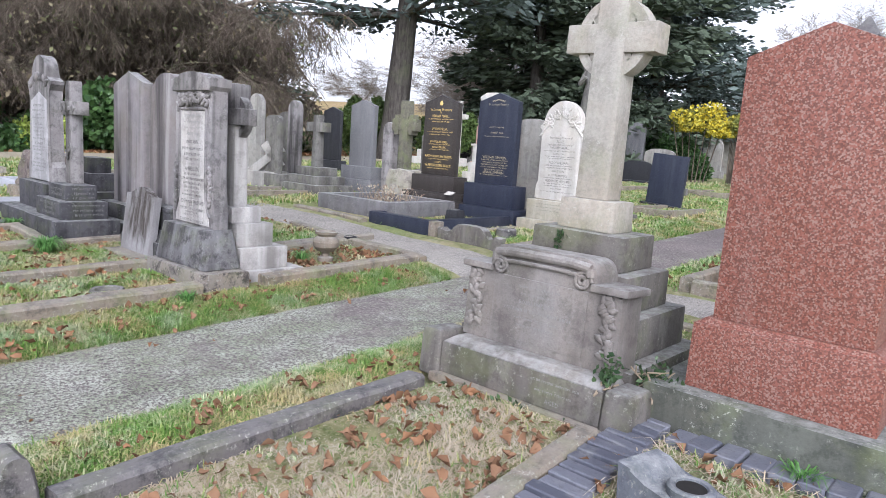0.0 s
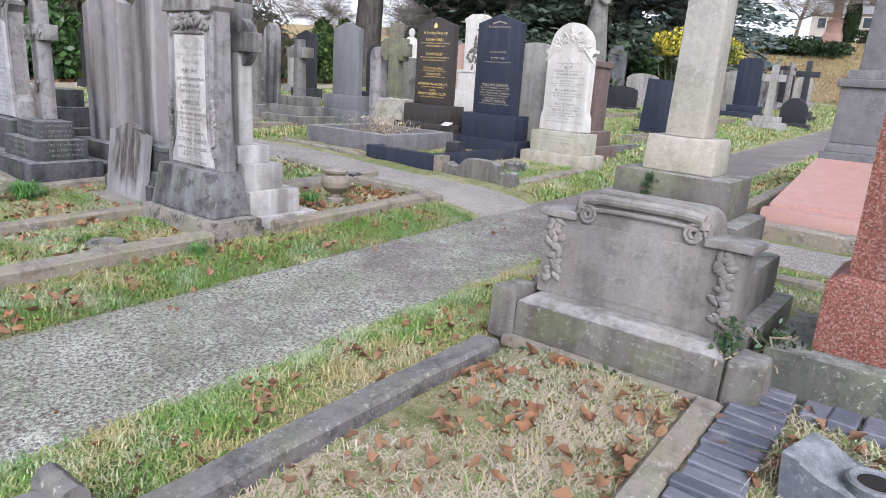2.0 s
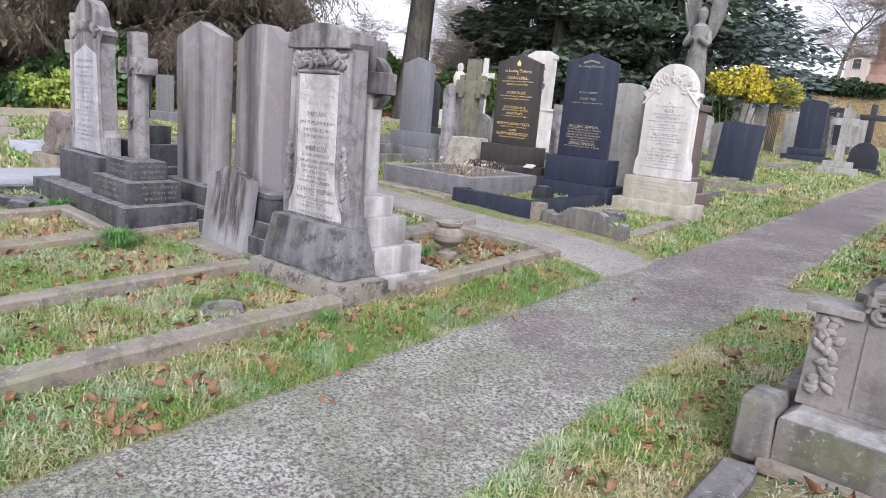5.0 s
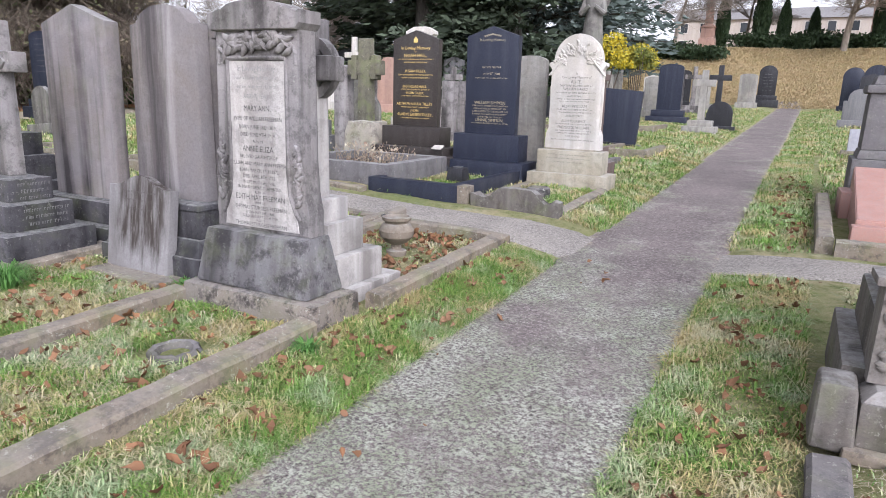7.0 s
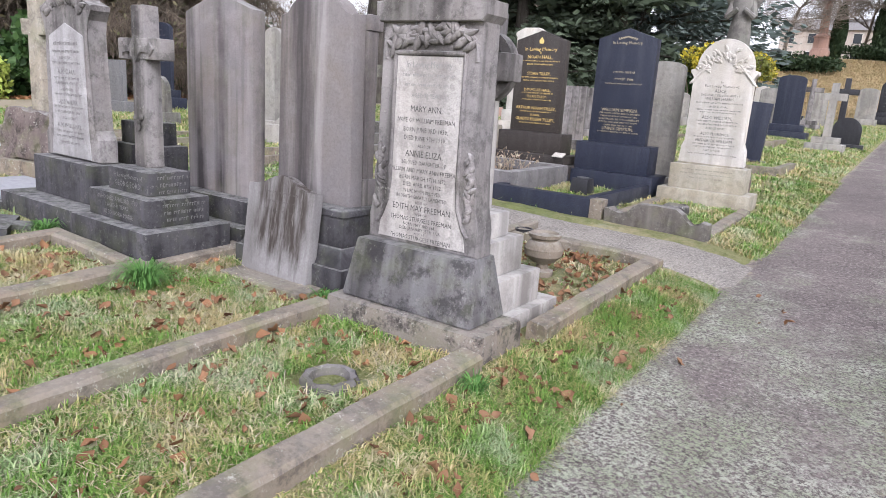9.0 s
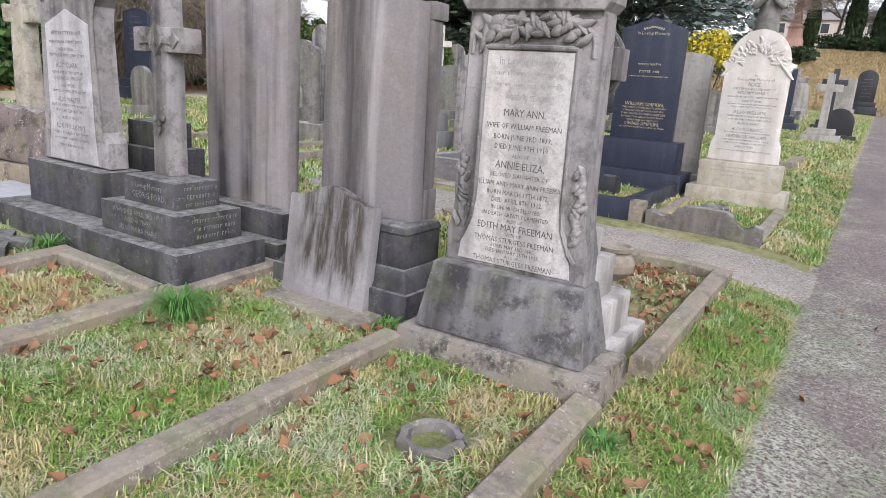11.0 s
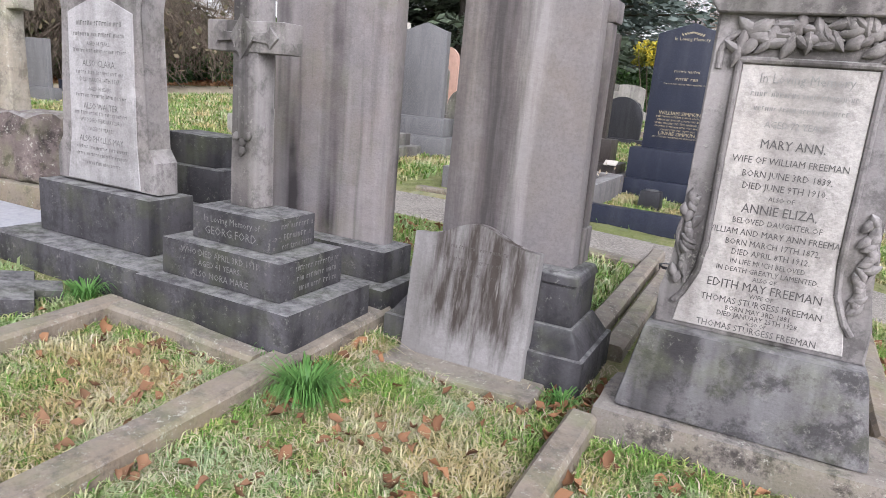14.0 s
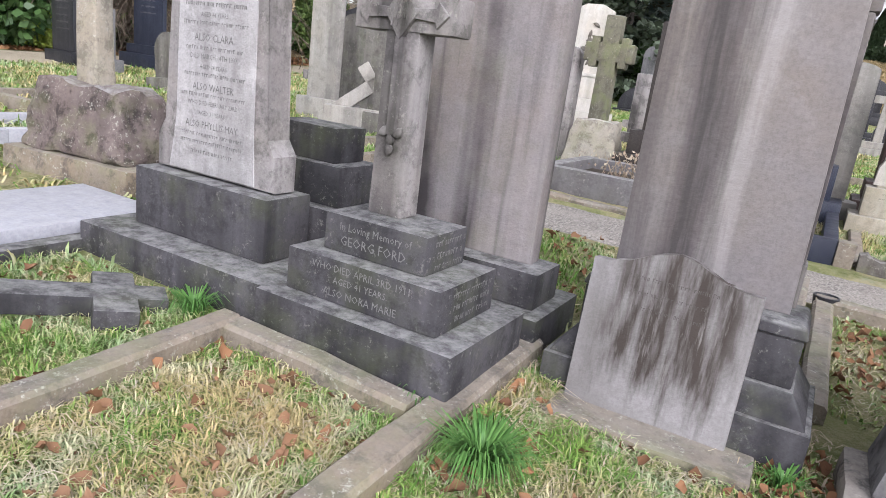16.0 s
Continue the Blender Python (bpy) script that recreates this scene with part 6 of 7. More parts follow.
def cedar_meshes(seed, h, r, low, trunk_r, tiers=13, n=15000, mat="needles", lean=(0, 0), size=0.42):
    """Level plates of dark sprays on long limbs."""
    rnd = random.Random(seed)
    rng = np.random.RandomState(seed)
    segs, pts, dirs = [], [], []
    steps = 10
    line = [Vector((lean[0] * i / steps * h, lean[1] * i / steps * h, h * i / steps - 0.3)) for i in range(steps + 1)]
    for i in range(steps):
        segs.append((line[i], line[i + 1], trunk_r * (1.25 if i == 0 else 1) * (1 - i / steps * 0.85), trunk_r * (1 - (i + 1) / steps * 0.85)))
    per = n // (tiers * 7)
    for k in range(tiers):
        f = k / (tiers - 1)
        z = low + (h - low) * f
        reach = r * (1 - f) ** 0.6 * 1.0 + 0.5
        for j in range(7):
            a = rnd.uniform(0, 6.283)
            ln = reach * rnd.uniform(0.55, 1.1)
            base = line[min(steps, int(z / h * steps))].copy()
            base.z = z
            tip = base + Vector((math.cos(a) * ln, math.sin(a) * ln, rnd.uniform(-0.12, 0.10) * ln))
            segs.append((base, tip, 0.10 * (1 - f) + 0.03, 0.015))
            u = rng.beta(1.6, 1.0, per)
            side = rng.normal(0, 1, per) * (0.10 + 0.22 * u) * ln * 0.55
            across = np.array((-math.sin(a), math.cos(a), 0))
            p = np.array(base)[None] + (np.array(tip) - np.array(base))[None] * u[:, None] + across[None] * side[:, None]
            p[:, 2] += rng.normal(0, 0.16, per) - 0.05 * np.abs(side) * 2
            pts.append(p)
            d = np.stack([np.cos(a + side * 0.5) + rng.normal(0, 0.5, per), np.sin(a + side * 0.5) + rng.normal(0, 0.5, per), rng.normal(-0.15, 0.25, per)], 1)
            dirs.append(d)
    return limb_mesh("trunk", segs, M["bark"]), sprays(np.concatenate(pts), np.concatenate(dirs), size, seed, 0.2, M[mat], "crown")


def bush_mesh(seed, rx, ry, rz, n, size, mat, lumps=9, core=0.35):
    """A lumpy mound of leaves with gaps."""
    rng = np.random.RandomState(seed)
    c = rng.normal(size=(lumps, 3)) * (rx * 0.42, ry * 0.42, rz * 0.25) + (0, 0, rz * 0.48)
    s = rng.uniform(0.35, 0.6, lumps)
    i = rng.randint(0, lumps, n)
    v = rng.normal(size=(n, 3))
    v /= np.linalg.norm(v, axis=1, keepdims=True)
    q = rng.uniform(core, 1.0, (n, 1)) ** 0.5
    p = c[i] + v * q * s[i][:, None] * (rx, ry, rz * 0.85)
    p[:, 2] = np.abs(p[:, 2])
    return sprays(p, v + rng.normal(size=(n, 3)) * 0.8, size, seed + 1, 0.38, M[mat], "crown")


def background():
    # the old cedars and yews that close the view to the north-west
    t1, c1 = cedar_meshes(3, 17, 7.0, 2.2, 0.55, 15, 22000)
    t2, c2 = cedar_meshes(5, 19, 6.5, 6.2, 0.62, 12, 15000, lean=(0.055, 0.03))
    t3, c3 = cedar_meshes(8, 13, 5.0, 0.6, 0.45, 15, 22000, "yew", size=0.4)
    tree("cedar_tree", -16.2, 35.0, "spreading dark blue-green cedar with level branches", t1, c1)
    tree("cedar_tree", -17.5, 43.0, "dark spreading cedar behind the graves", t1, c1, 1.0, 80)
    tree("cedar_tree", -21.6, 20.6, "tall cedar with thick bare leaning trunk and high branches", t2, c2)
    tree("yew_tree", -18.9, 27.5, "dense dark yew reaching to the ground", t3, c3, 1.0)
    tree("yew_tree", -15.2, 29.5, "dense dark yew reaching to the ground", t3, c3, 1.1, 140)
    tree("yew_tree", -23.5, 33.0, "dark evergreen tree behind graves", t3, c3, 1.15, 60)
    tree("yew_tree", -37.0, 8.0, "dark evergreen at the wood's edge", t3, c3, 1.25, 20)
    tree("yew_tree", -36.5, 14.0, "dark evergreen at the wood's edge", t3, c3, 1.2, 200)
    tree("yew_tree", -35.0, 20.0, "dark evergreen at the wood's edge", t3, c3, 1.05, 100)
    tree("yew_tree", -38.0, 2.0, "dark evergreen at the wood's edge", t3, c3, 1.3, 310)
    # bare brown trees with drooping twigs along the road
    for k, (x, y, sc, rz, seed) in enumerate(((-28.5, 8.5, 1.0, 0, 11), (-27.5, 14.5, 0.95, 130, 12), (-29.5, 4.0, 1.05, 40, 11), (-30.5, 12.0, 0.9, 250, 12))):
        if k < 2:
            segs = limbs(seed, 10, 0.38, 0.95, 5, 0.9, (3, 3, 4), 0.3)
            tm = limb_mesh("trunk", segs, M["browntwig"], 0.012)
            rng = np.random.RandomState(seed)
            ends = np.array([s[1] for s in segs if s[2] < 0.045])
            pick = ends[rng.randint(0, len(ends), 12000)] + rng.normal(0, 0.22, (12000, 3))
            cm = sprays(pick, rng.normal(size=(12000, 3)) + (0, 0, -0.5), 0.17, seed, 0.3, M["olive"], "crown")
            kept = (tm, cm) if k == 0 else kept
            pair = [kept, (tm, cm)] if k == 1 else [kept]
        tree("brown_tree", x, y, "spreading winter tree with drooping brown twigs", *(pair[k % len(pair)]), sc, rz)
    # bare pale trees far off
    b1 = limb_mesh("trunk", limbs(21, 9, 0.16, 0.75, 5, 0.1, (2, 3), 0.3), M["twig"], 0.012)
    b2 = limb_mesh("trunk", limbs(22, 9, 0.2, 0.8, 5, 0.0, (2, 3), 0.25), M["twig"], 0.012)
    for x, y, sc, rz, m in ((-36, 40, 0.9, 0, b1), (-41, 46, 0.95, 60, b2), (-46, 42, 0.8, 130, b1), (-30, 36, 0.75, 210, b2), (-33, 50, 0.9, 20, b1), (-1.3, 58, 1.15, 0, b2), (-13.2, 58, 0.8, 30, b2), (4.5, 60, 1.1, 70, b1), (9, 63, 1.1, 170, b2), (-8.3, 63, 0.8, 200, b1), (-26, 44, 0.8, 300, b2)):
        tree("bare_tree", x, y, "leafless winter tree with fine twigs", m, None, sc, rz)
    # columnar cypresses on the bank
    rng = np.random.RandomState(31)
    n = 5200
    u = rng.uniform(0, 1, n)
    a = rng.uniform(0, 6.283, n)
    rad = 0.52 * np.sin(np.pi * np.clip(u * 0.9 + 0.1, 0, 1)) ** 0.7 * rng.uniform(0.75, 1.05, n)
    p = np.stack([np.cos(a) * rad, np.sin(a) * rad, 0.1 + u * 4.2], 1)
    cm = sprays(p, np.stack([np.cos(a) * 0.3, np.sin(a) * 0.3, np.ones(n)], 1) + rng.normal(0, 0.2, (n, 3)), 0.26, 2, 0.26, M["cypress"], "crown")
    tm = limb_mesh("trunk", [(Vector((0, 0, -0.3)), Vector((0, 0, 3.6)), 0.12, 0.04)], M["bark"])
    for x, y, sc in ((-9.9, 60.0, 0.95), (-7.1, 60.5, 1.15), (-5.5, 61.2, 0.9), (1.0, 60.5, 1.05), (3.2, 61.5, 1.1), (-3.4, 64.0, 0.85), (5.4, 60.0, 0.95)):
        tree("cypress_tree", x, y, "slim dark columnar cypress", tm, cm, sc, x * 50, category="tree")
    # shrubs
    rh = bush_mesh(41, 1.7, 1.5, 1.9, 6500, 0.20, "shrub")
    for x, y, sc, rz in ((-25.2, 6.2, 1.0, 0), (-25.0, 8.9, 1.1, 70), (-25.6, 11.3, 1.0, 160), (-26.0, 3.6, 1.1, 250), (-26.5, 14.0, 1.0, 40), (-25.3, 17.5, 1.0, 100)):
        tree("evergreen_shrub", x, y, "rounded dark glossy evergreen shrub", None, rh, sc, rz, category="shrub")
    lm = bush_mesh(43, 0.8, 0.7, 1.0, 2200, 0.13, "lime")
    tree("yellow_green_shrub", -23.9, 7.4, "small bright yellow-green shrub", None, lm, 1.0, category="shrub")
    tree("yellow_green_shrub", -23.8, 10.5, "small bright yellow-green shrub", None, lm, 0.8, 90, category="shrub")
    fs = bush_mesh(45, 1.0, 0.8, 0.85, 3600, 0.10, "forsythia", 14)
    fs.transform(Matrix.Translation((0, 0, 1.75)))
    stems = limb_mesh("trunk", [(Vector((0.1 * i, 0.05 * i, -0.2)), Vector((0.28 * i, 0.1 * i, 2.4)), 0.03, 0.015) for i in range(-3, 4)], M["browntwig"])
    tree("forsythia_bush", -10.1, 25.8, "forsythia bush in yellow flower on bare stems", stems, fs, 1.1, category="shrub")
    tree("forsythia_bush", -8.8, 26.2, "forsythia bush in yellow flower on bare stems", stems, fs, 1.0, 100, category="shrub")
    for x, y, sc, rz in ((-11.6, 27.2, 0.75, 0), (-12.5, 28.5, 1.1, 200)):
        tree("evergreen_shrub", x, y, "rounded dark glossy evergreen shrub", None, rh, sc, rz, category="shrub")
    tp = bush_mesh(47, 1.0, 1.0, 1.9, 3800, 0.15, "topiary", 6)
    for x, y, sc in ((-23.2, 19.8, 1.0), (-21.6, 23.5, 1.0), (-19.6, 22.8, 0.95), (-26.0, 23.0, 1.2), (-28.5, 26.0, 1.3), (-17.0, 33.5, 1.4)):
        tree("clipped_bush", x, y, "rounded clipped green bush", None, tp, sc, x * 31, category="shrub")
    hd = bush_mesh(49, 3.0, 0.9, 1.2, 5200, 0.2, "cypress", 14)
    for x, y, sc in ((-12, 54.5, 1.0), (-6.5, 60, 1.0), (-2.0, 60.5, 1.1), (2.5, 60.5, 1.0), (7, 60.5, 1.1), (-30, 34, 1.4), (-36, 36, 1.5), (-42, 38, 1.6), (-33, 27, 1.3)):
        tree("hedge", x, y, "low dark evergreen hedge", None, hd, sc, category="hedge")


M["topiary"] = leaf_material("clipped_bush_leaves", (0.04, 0.075, 0.02), (0.11, 0.16, 0.045))
background()


def building(name, x, y, w, d, z, h, label, wall, floors, bays, roof=2.0, rz=0.0):
    t = thing(name, x, y, label, "building", rz=rz, z=z)
    part("wall", block(-w / 2, w / 2, 0, d, -1.0, h, 0), M[wall], t)
    r = bmesh.new()
    v = [r.verts.new(p) for p in ((-w / 2 - 0.3, -0.4, h), (w / 2 + 0.3, -0.4, h), (w / 2 + 0.3, d + 0.4, h), (-w / 2 - 0.3, d + 0.4, h), (-w / 2 - 0.3, d / 2, h + roof), (w / 2 + 0.3, d / 2, h + roof))]
    for f in ((0, 1, 5, 4), (2, 3, 4, 5), (0, 4, 3), (1, 2, 5), (3, 2, 1, 0)):
        r.faces.new([v[i] for i in f])
    part("roof", r, M["roof"], t, smooth=False)
    fr = block(-0.6, 0.6, -0.08, 0.02, -0.75, 0.75, 0.02)
    gl = block(-0.5, 0.5, -0.1, -0.03, -0.65, 0.65, 0)
    fm, gm = None, None
    for i in range(floors):
        for j in range(bays):
            at = pose(-w / 2 + (j + 0.5) * w / bays, 0, (i + 0.55) * h / floors)
            if fm is None:
                a = part("window", fr, M["white"], t)
                b = part("pane", gl, M["glass"], a)
                fm, gm = a.data, b.data
            else:
                a = new("window", fm)
                a.parent = t
                b = new("pane", gm)
                b.parent = a
            a.matrix_basis = at
    for s in (-0.3, 0.25):
        part("chimney", block(s * w - 0.5, s * w + 0.5, d / 2 - 0.4, d / 2 + 0.4, h + roof * 0.6, h + roof + 1.3, 0.03), M["wallbrick"], t)
    return t


building("terrace_building", -6, 112, 34, 9, 8.5, 5.0, "long pale rendered building beyond the bank", "render", 2, 12, 2.0)
building("brick_house", 9.5, 84, 15, 9, 5.2, 8.5, "red-brown brick house with gabled roof beyond the bank", "wallbrick", 3, 5, 2.5)
obelisk(-10.9, 59.5, 7.2, "pinkstone", "slim pink stone obelisk on the bank", (1.0, 1.6))
for x, y, h in ((-52, 58, 11), (-47, 60, 10)):
    p = thing("lamp_post", x, y, "slim grey lamp column far off", "lamp post")
    pb = bmesh.new()
    tube(pb, (0, 0, -0.2), (0, 0, h), 0.09, 0.05, 8)
    part("column", pb, M["steel"], p)

# ---- turf, leaves, bricks: the small pieces last ----
M["bank_blades"] = blade_material("bank_grass", ((0.46, 0.37, 0.20), (0.36, 0.31, 0.15)), (0.48, 0.37, 0.22), (0.46, 0.41, 0.27))
bpy.context.view_layer.update()
FOOT = []
for ob in scene.objects:
    if ob.type == "MESH" and ob.name.split(".")[0] in ("footing", "plinth", "step", "rail", "slab", "base", "block", "end_block", "corner_block", "kerb_stone", "grave_kerb", "bowl", "pot", "boulder", "rock", "front_kerb", "head_block", "bed", "ring"):
        cs = [ob.matrix_world @ Vector(c) for c in ob.bound_box]
        x0, x1 = min(c.x for c in cs), max(c.x for c in cs)
        y0, y1 = min(c.y for c in cs), max(c.y for c in cs)
        if min(c.z for c in cs) < G((x0 + x1) / 2, (y0 + y1) / 2) + 0.08 and x1 - x0 < 9:
            FOOT.append((x0, x1, y0, y1))


def turf(name, areas, material, label, seed, width=0.0028, flat=1.15):
    """Curved single blades over areas of (x0, x1, y0, y1, count per square metre, height)."""
    rng = np.random.RandomState(seed)
    P, H = [], []
    for x0, x1, y0, y1, per, hh in areas:
        n = int((x1 - x0) * (y1 - y0) * per)
        p = np.stack([rng.uniform(x0, x1, n), rng.uniform(y0, y1, n)], 1)
        c = p[rng.randint(0, n, n // 2)] + rng.normal(0, 0.025, (n // 2, 2))
        p[: n // 2] = np.clip(c, (x0, y0), (x1, y1))
        P.append(p)
        H.append(np.full(n, hh))
    P, H = np.concatenate(P), np.concatenate(H)
    ok = np.ones(len(P), bool)
    for a, b, c, d in FOOT:
        ok &= ~((P[:, 0] > a) & (P[:, 0] < b) & (P[:, 1] > c) & (P[:, 1] < d))
    P, H = P[ok], H[ok]
    n = len(P)
    lump = np.sin(P[:, 0] * 7 + np.sin(P[:, 1] * 5) * 2) * np.sin(P[:, 1] * 6 + np.sin(P[:, 0] * 4) * 2)
    h = H * rng.uniform(0.45, 1.35, n) * (1 + 0.35 * lump)
    a = rng.uniform(0, 6.283, n)
    lean = np.abs(rng.normal(flat, 0.55, n)) * h
    D = np.stack([np.cos(a), np.sin(a)], 1)
    S = np.stack([-np.sin(a), np.cos(a)], 1)
    w = (width * rng.uniform(0.6, 1.4, n))[:, None]
    z = lie(P[:, 0], P[:, 1]) - 0.01
    V = np.zeros((n, 5, 3))
    mid = P + D * (lean * 0.35)[:, None]
    V[:, 0, :2], V[:, 1, :2] = P - S * w, P + S * w
    V[:, 2, :2], V[:, 3, :2] = mid - S * w * 0.8, mid + S * w * 0.8
    V[:, 4, :2] = P + D * lean[:, None]
    V[:, :2, 2] = z[:, None]
    V[:, 2:4, 2] = (z + h * 0.62)[:, None]
    V[:, 4, 2] = z + h * np.clip(1.05 - 0.42 * lean / h, 0.12, 1)
    k = np.arange(n) * 5
    T = np.concatenate([np.stack([k, k + 1, k + 3], 1), np.stack([k, k + 3, k + 2], 1), np.stack([k + 2, k + 3, k + 4], 1)])
    tagged(new(name, tri_mesh(name, V.reshape(-1, 3), T, material)), label, "grass", kind="stuff")


turf("grass", [(-5.08, -4.54, -0.6, 5.35, 11000, 0.06), (-3.30, -2.61, 0.2, 5.65, 9500, 0.05), (-6.17, -5.22, 0.3, 2.79, 8500, 0.06), (-7.42, -6.28, 0.2, 3.2, 9500, 0.062),
               (-8.5, -7.56, 0.3, 2.45, 8500, 0.06), (-10.0, -8.62, 0.2, 2.45, 6500, 0.06), (-2.46, -1.5, 0.2, 2.75, 1100, 0.04), (-1.12, -0.2, 1.4, 2.9, 2500, 0.06)], M["blades"], "frosted green turf with dry straw patches", 1)
turf("grass", [(-5.0, -4.5, 6.75, 14, 2600, 0.075), (-6.02, -5.14, 6.95, 8.7, 2600, 0.07), (-7.4, -6.2, 6.8, 8.7, 2600, 0.07), (-6.4, -5.14, 3.7, 5.3, 900, 0.05), (-7.6, -6.5, 3.6, 5.4, 1600, 0.08), (-9.6, -7.6, 3.7, 5.4, 1400, 0.07),
               (-3.3, -2.6, 6.6, 16, 1700, 0.065), (-2.4, -0.6, 4.6, 5.5, 1200, 0.05), (-14, -9.7, 3.8, 9, 700, 0.08)], M["blades"], "rough turf between the graves", 2, 0.005)
turf("grass", [(-14, -4.6, 9.3, 24, 420, 0.08), (-20.3, -9.5, 2.0, 24, 280, 0.09), (-3.25, -2.5, 16, 42, 700, 0.07), (-2.5, 3, 9.9, 26, 300, 0.09), (-2.5, 4, 26, 43, 120, 0.12), (-9.5, -4.6, 24, 40, 120, 0.13)], M["blades"], "rough turf of the burial ground further off", 3, 0.010)
turf("straw", [(-2.46, -1.5, 0.2, 2.75, 7500, 0.028), (-1.12, -0.2, 1.4, 2.95, 2200, 0.075), (-5.25, -5.02, -1, 2.8, 250, 0.07), (-7.3, -6.4, 2.75, 3.1, 2200, 0.07), (-6.4, -6.2, 2.85, 3.5, 1800, 0.06), (-7.45, -7.2, 2.5, 3.4, 900, 0.09), (-6.17, -5.22, 0.5, 2.79, 900, 0.06), (-7.42, -6.28, 0.5, 3, 900, 0.06), (-8.5, -7.56, 0.8, 2.4, 900, 0.06), (-4.66, -4.5, -1, 5.3, 1400, 0.02), (-3.32, -3.2, 0, 5.5, 500, 0.025),
                (-6.2, -5.2, 3.8, 5.3, 1200, 0.04), (-2.1, -1.2, 4.3, 4.9, 900, 0.05)], M["dead_blades"], "matted dead grass and straw", 4, 0.0022, 2.2)
turf("dry_grass", [(-16, 8, 43.8, 60, 260, 0.13)], M["bank_blades"], "tussocky dry grass of the bank", 5, 0.016, 1.2)


def tuft(x, y, n, h, seed):
    rng = np.random.RandomState(seed)
    a = rng.uniform(0, 6.283, n)
    le = rng.uniform(0.5, 1.15, n) * h
    D = np.stack([np.cos(a), np.sin(a), np.zeros(n)], 1)
    S = np.stack([-np.sin(a), np.cos(a), np.zeros(n)], 1)
    B = D * rng.uniform(0, 0.05, (n, 1))
    w = rng.uniform(0.002, 0.004, (n, 1))
    fan = rng.uniform(0.25, 1.1, (n, 1))
    up = np.array([[0, 0, 1.0]])
    m1 = B + up * le[:, None] * 0.55 + D * le[:, None] * 0.3 * fan
    m2 = B + up * le[:, None] * 0.78 + D * le[:, None] * 0.75 * fan
    tip = B + up * le[:, None] * (0.85 - 0.5 * fan) + D * le[:, None] * 1.15 * fan
    V = np.stack([B - S * w, B + S * w, m1 - S * w, m1 + S * w, m2 - S * w * 0.8, m2 + S * w * 0.8, tip], 1).reshape(-1, 3)
    k = np.arange(n) * 7
    T = np.concatenate([np.stack([k + i, k + j, k + l], 1) for i, j, l in ((0, 1, 3), (0, 3, 2), (2, 3, 5), (2, 5, 4), (4, 5, 6))])
    t = thing("grass_tuft", x, y, "tall dark green tuft of long grass", "grass tuft")
    ob = new("foliage", tri_mesh("foliage", V, T, M["tuft"]))
    ob.parent = t
    tagged(ob, kind="stuff")


M["tuft"] = leaf_material("tuft_blades", (0.05, 0.14, 0.03), (0.13, 0.27, 0.07), rough=0.5)
tuft(-7.24, 2.28, 420, 0.19, 5)
tuft(-5.72, 4.25, 160, 0.14, 6)
tuft(-7.62, 2.48, 120, 0.11, 7)
tuft(-6.36, 2.95, 90, 0.09, 8)
tuft(-0.55, 2.98, 90, 0.10, 9)
tuft(-8.8, 2.42, 160, 0.13, 10)
tuft(-5.0, 2.6, 160, 0.09, 11)


def leaf_fall(areas, seed):
    """Curled brown leaves lying about, thick in drifts."""
    rng = random.Random(seed)
    vs, ts = [], []
    shape = [(-1.0, 0.0), (-0.45, 0.5), (0.05, 0.72), (0.55, 0.42), (1.0, 0.0), (0.55, -0.42), (0.05, -0.72), (-0.45, -0.5)]
    for x0, x1, y0, y1, n, drift in areas:
        hubs = [(rng.uniform(x0, x1), rng.uniform(y0, y1)) for _ in range(max(1, n // 9))]
        for i in range(n):
            if rng.random() < drift:
                hx, hy = rng.choice(hubs)
                x, y = rng.gauss(hx, 0.07), rng.gauss(hy, 0.07)
            else:
                x, y = rng.uniform(x0, x1), rng.uniform(y0, y1)
            if any(a < x < b and c < y < d for a, b, c, d in FOOT):
                continue
            s = rng.uniform(0.014, 0.044)
            q = Euler((rng.gauss(0, 0.6), rng.gauss(0, 0.6), rng.uniform(0, 6.28))).to_matrix()
            curl, cup = rng.uniform(0.4, 1.6), rng.uniform(-0.5, 0.8)
            o = Vector((x, y, G(x, y) + rng.uniform(0.012, 0.045)))
            b = len(vs)
            vs.append(o)
            for u, v in shape:
                j = 1 + rng.uniform(-0.35, 0.3)
                vs.append(o + q @ Vector((u * j, v * j * 0.9, curl * v * v + cup * u * u)) * s)
            ts += [(b, b + 1 + i2, b + 1 + (i2 + 1) % 8) for i2 in range(8)]
    tagged(new("fallen_leaves", tri_mesh("fallen_leaves", vs, ts, M["leaves"])), "brown curled fallen leaves scattered on the turf", "leaves", kind="stuff")


leaf_fall([(-5.06, -4.55, -0.5, 5.2, 289, 0.6), (-3.2, -2.62, 0.3, 5.5, 187, 0.6), (-2.45, -1.5, 0.3, 2.7, 323, 0.55), (-6.15, -5.24, 0.3, 2.75, 187, 0.3), (-7.4, -6.3, 0.2, 2.9, 255, 0.3), (-8.48, -7.58, 0.5, 2.4, 187, 0.3), (-9.9, -8.65, 0.5, 2.3, 153, 0.3),
           (-6.2, -5.2, 3.9, 5.3, 323, 0.5), (-1.2, -0.3, 2.0, 2.95, 102, 0.5), (-1.55, -1.45, 1.0, 2.7, 102, 0.3), (-4.5, -3.3, 0, 6, 17, 0), (-9.5, -7, 3.7, 5.4, 204, 0.4), (-3.1, -2.6, 6.6, 12, 102, 0.5), (-6.6, -6.2, 2.8, 3.3, 68, 0.2)], 7)


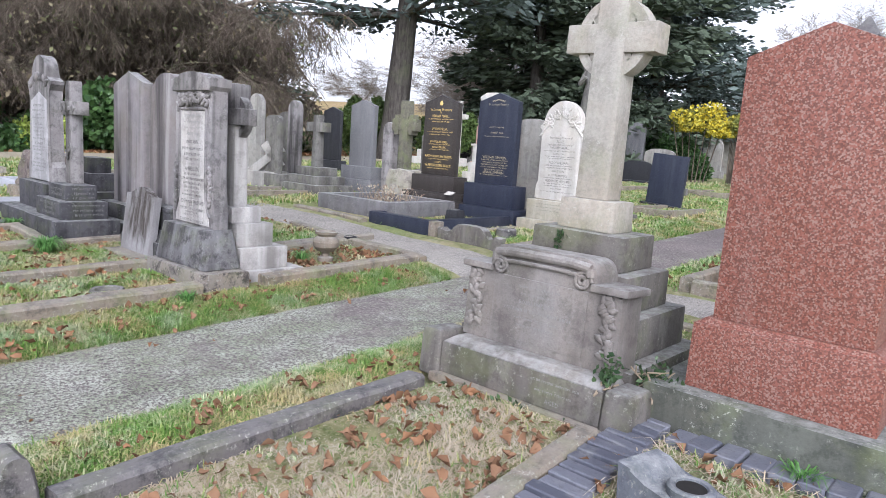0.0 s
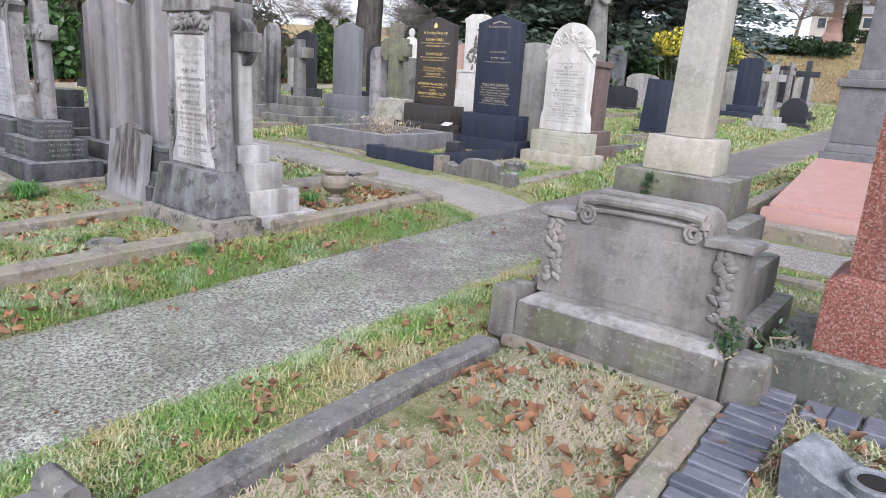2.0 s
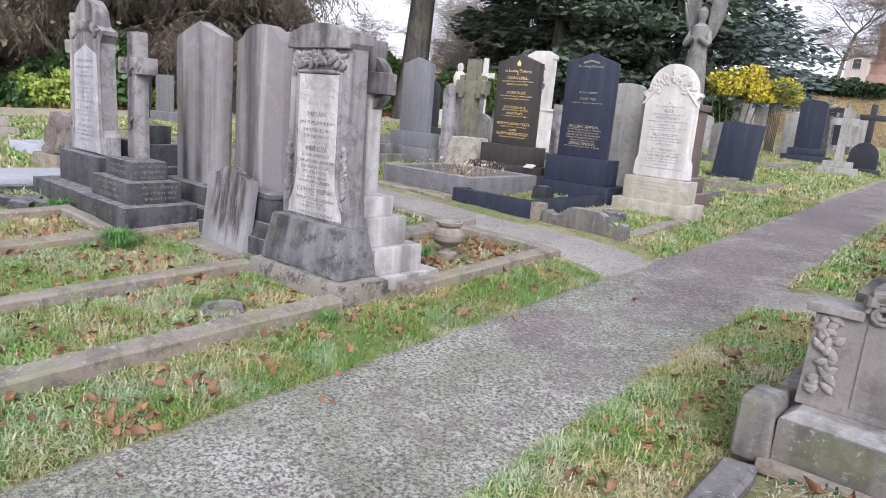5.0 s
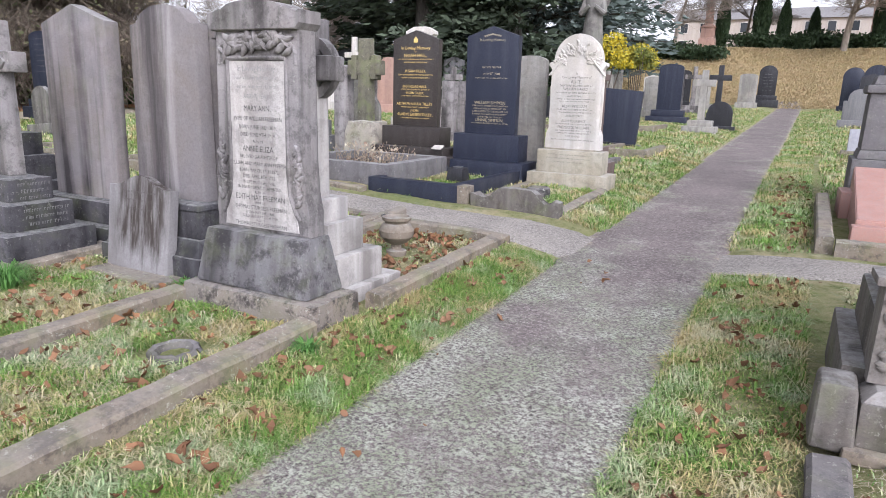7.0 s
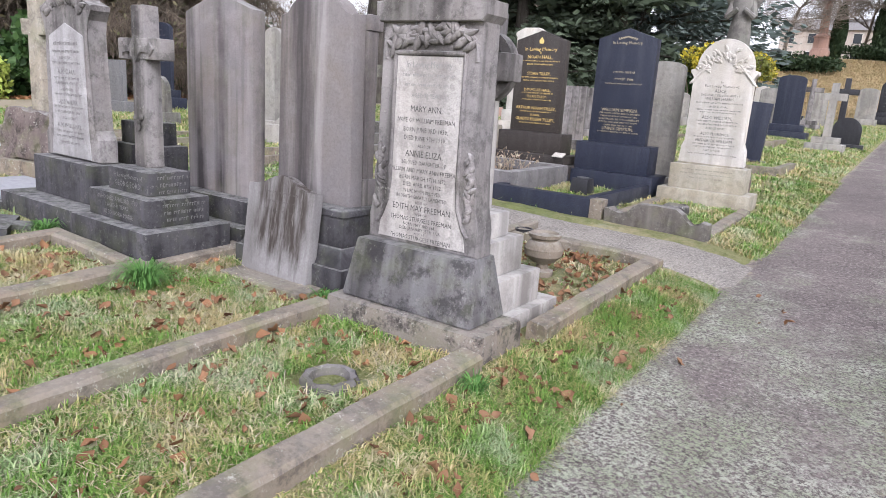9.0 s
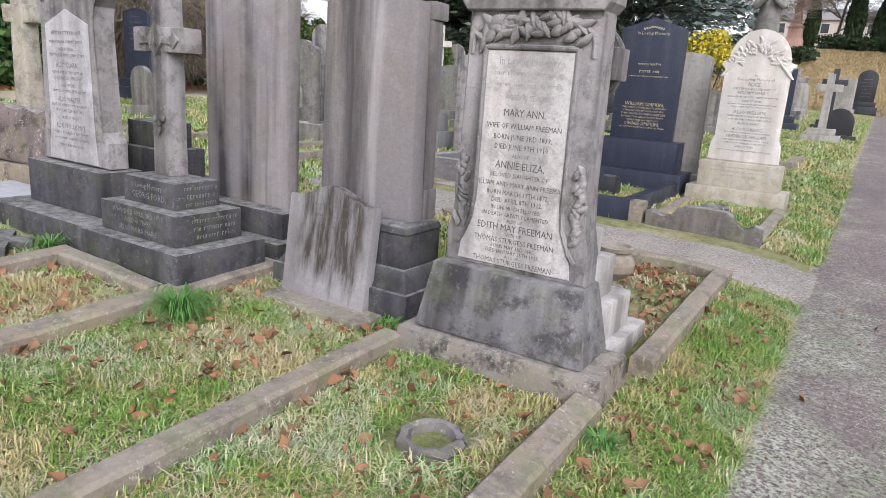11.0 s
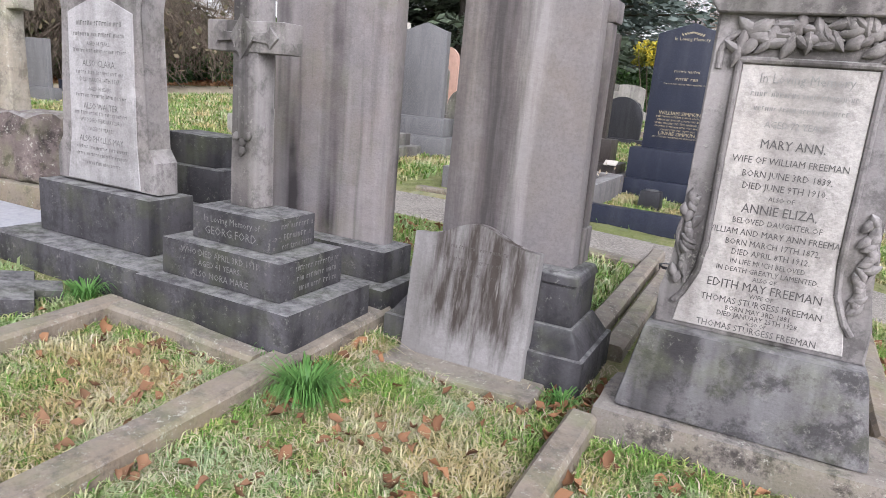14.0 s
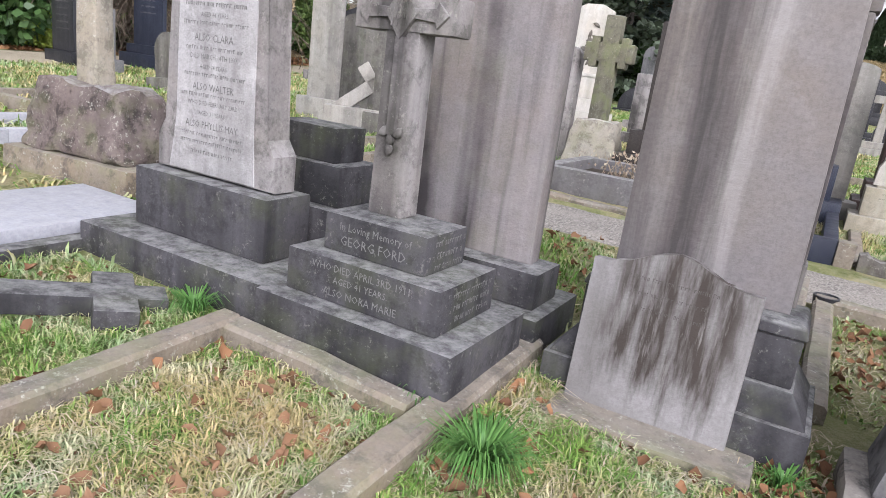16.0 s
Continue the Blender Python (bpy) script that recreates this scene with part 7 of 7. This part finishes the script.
def litter():
    rng = np.random.RandomState(9)
    n = 9000
    p = np.stack([rng.uniform(-27, -23.5, n), rng.uniform(-2, 26, n), np.zeros(n)], 1)
    p[:, 2] = lie(p[:, 0], p[:, 1]) + 0.03
    me = sprays(p, rng.normal(size=(n, 3)) * (1, 1, 0.2), 0.12, 4, 0.4, M["litter"], "leaf_litter")
    tagged(new("leaf_litter", me), "drift of russet leaves under the trees", "leaves", kind="stuff")


litter()


def ivy(x, y, z, n, spread, seed):
    t = thing("ivy", x, y, "trailing dark ivy with bare stems", "ivy", z=z)
    st = bmesh.new()
    r = random.Random(seed)
    for i in range(9):
        p = Vector((0, 0, -0.05))
        for k in range(4):
            q = p + Vector((r.gauss(0, spread[0] * 0.4), r.gauss(0, spread[1] * 0.4), r.uniform(-0.02, spread[2] * 0.4)))
            tube(st, p, q, 0.005, 0.004, 5)
            p = q
    part("stem", st, M["deadstem"], t)
    ob = new("foliage", tri_mesh("foliage", *leaf_cloud(n, lambda q: (q.gauss(0, spread[0] * 0.5), q.gauss(0, spread[1] * 0.5), abs(q.gauss(0, spread[2] * 0.5))), 0.02, seed, 0.8), M["ivy"]))
    ob.parent = t
    tagged(ob, kind="stuff")


ivy(-1.28, 3.14, 0.40, 110, (0.10, 0.08, 0.14), 3)
ivy(-1.43, 2.92, 0.42, 90, (0.05, 0.08, 0.12), 4)
ivy(-2.0, 2.76, 0.17, 60, (0.35, 0.03, 0.05), 5)


def bricks():
    t = tagged(new("brick_edging"), "blue-grey engineering brick edging, two bands meeting", "edging", kind="structure")
    t.matrix_basis = pose(-1.25, 2.6, G(-1.25, 2.6))
    me = None
    r = random.Random(12)
    spots = [(-1.25, 3.05 - 0.079 * i, 0) for i in range(32)] + [(-1.06 + 0.112 * i, 3.005, 1) for i in range(11)]
    for x, y, turn in spots:
        if me is None:
            bm = block(-0.108, 0.108, -0.035, 0.035, -0.06, 0.0, 0.006, seg=1)
            ob = part("brick", bm, M["brick"], t)
            me = ob.data
        else:
            ob = new("brick", me)
            ob.parent = t
        m = pose(x + r.gauss(0, 0.004), y + r.gauss(0, 0.002), G(x, y) + 0.045 + r.gauss(0, 0.005), r.gauss(0, 1.6), r.gauss(0, 1.6), 90 * turn + r.gauss(0, 1.2))
        ob.matrix_basis = t.matrix_basis.inverted() @ m @ Matrix.Diagonal((1, 1.5 if turn else 1, 1, 1))


bricks()
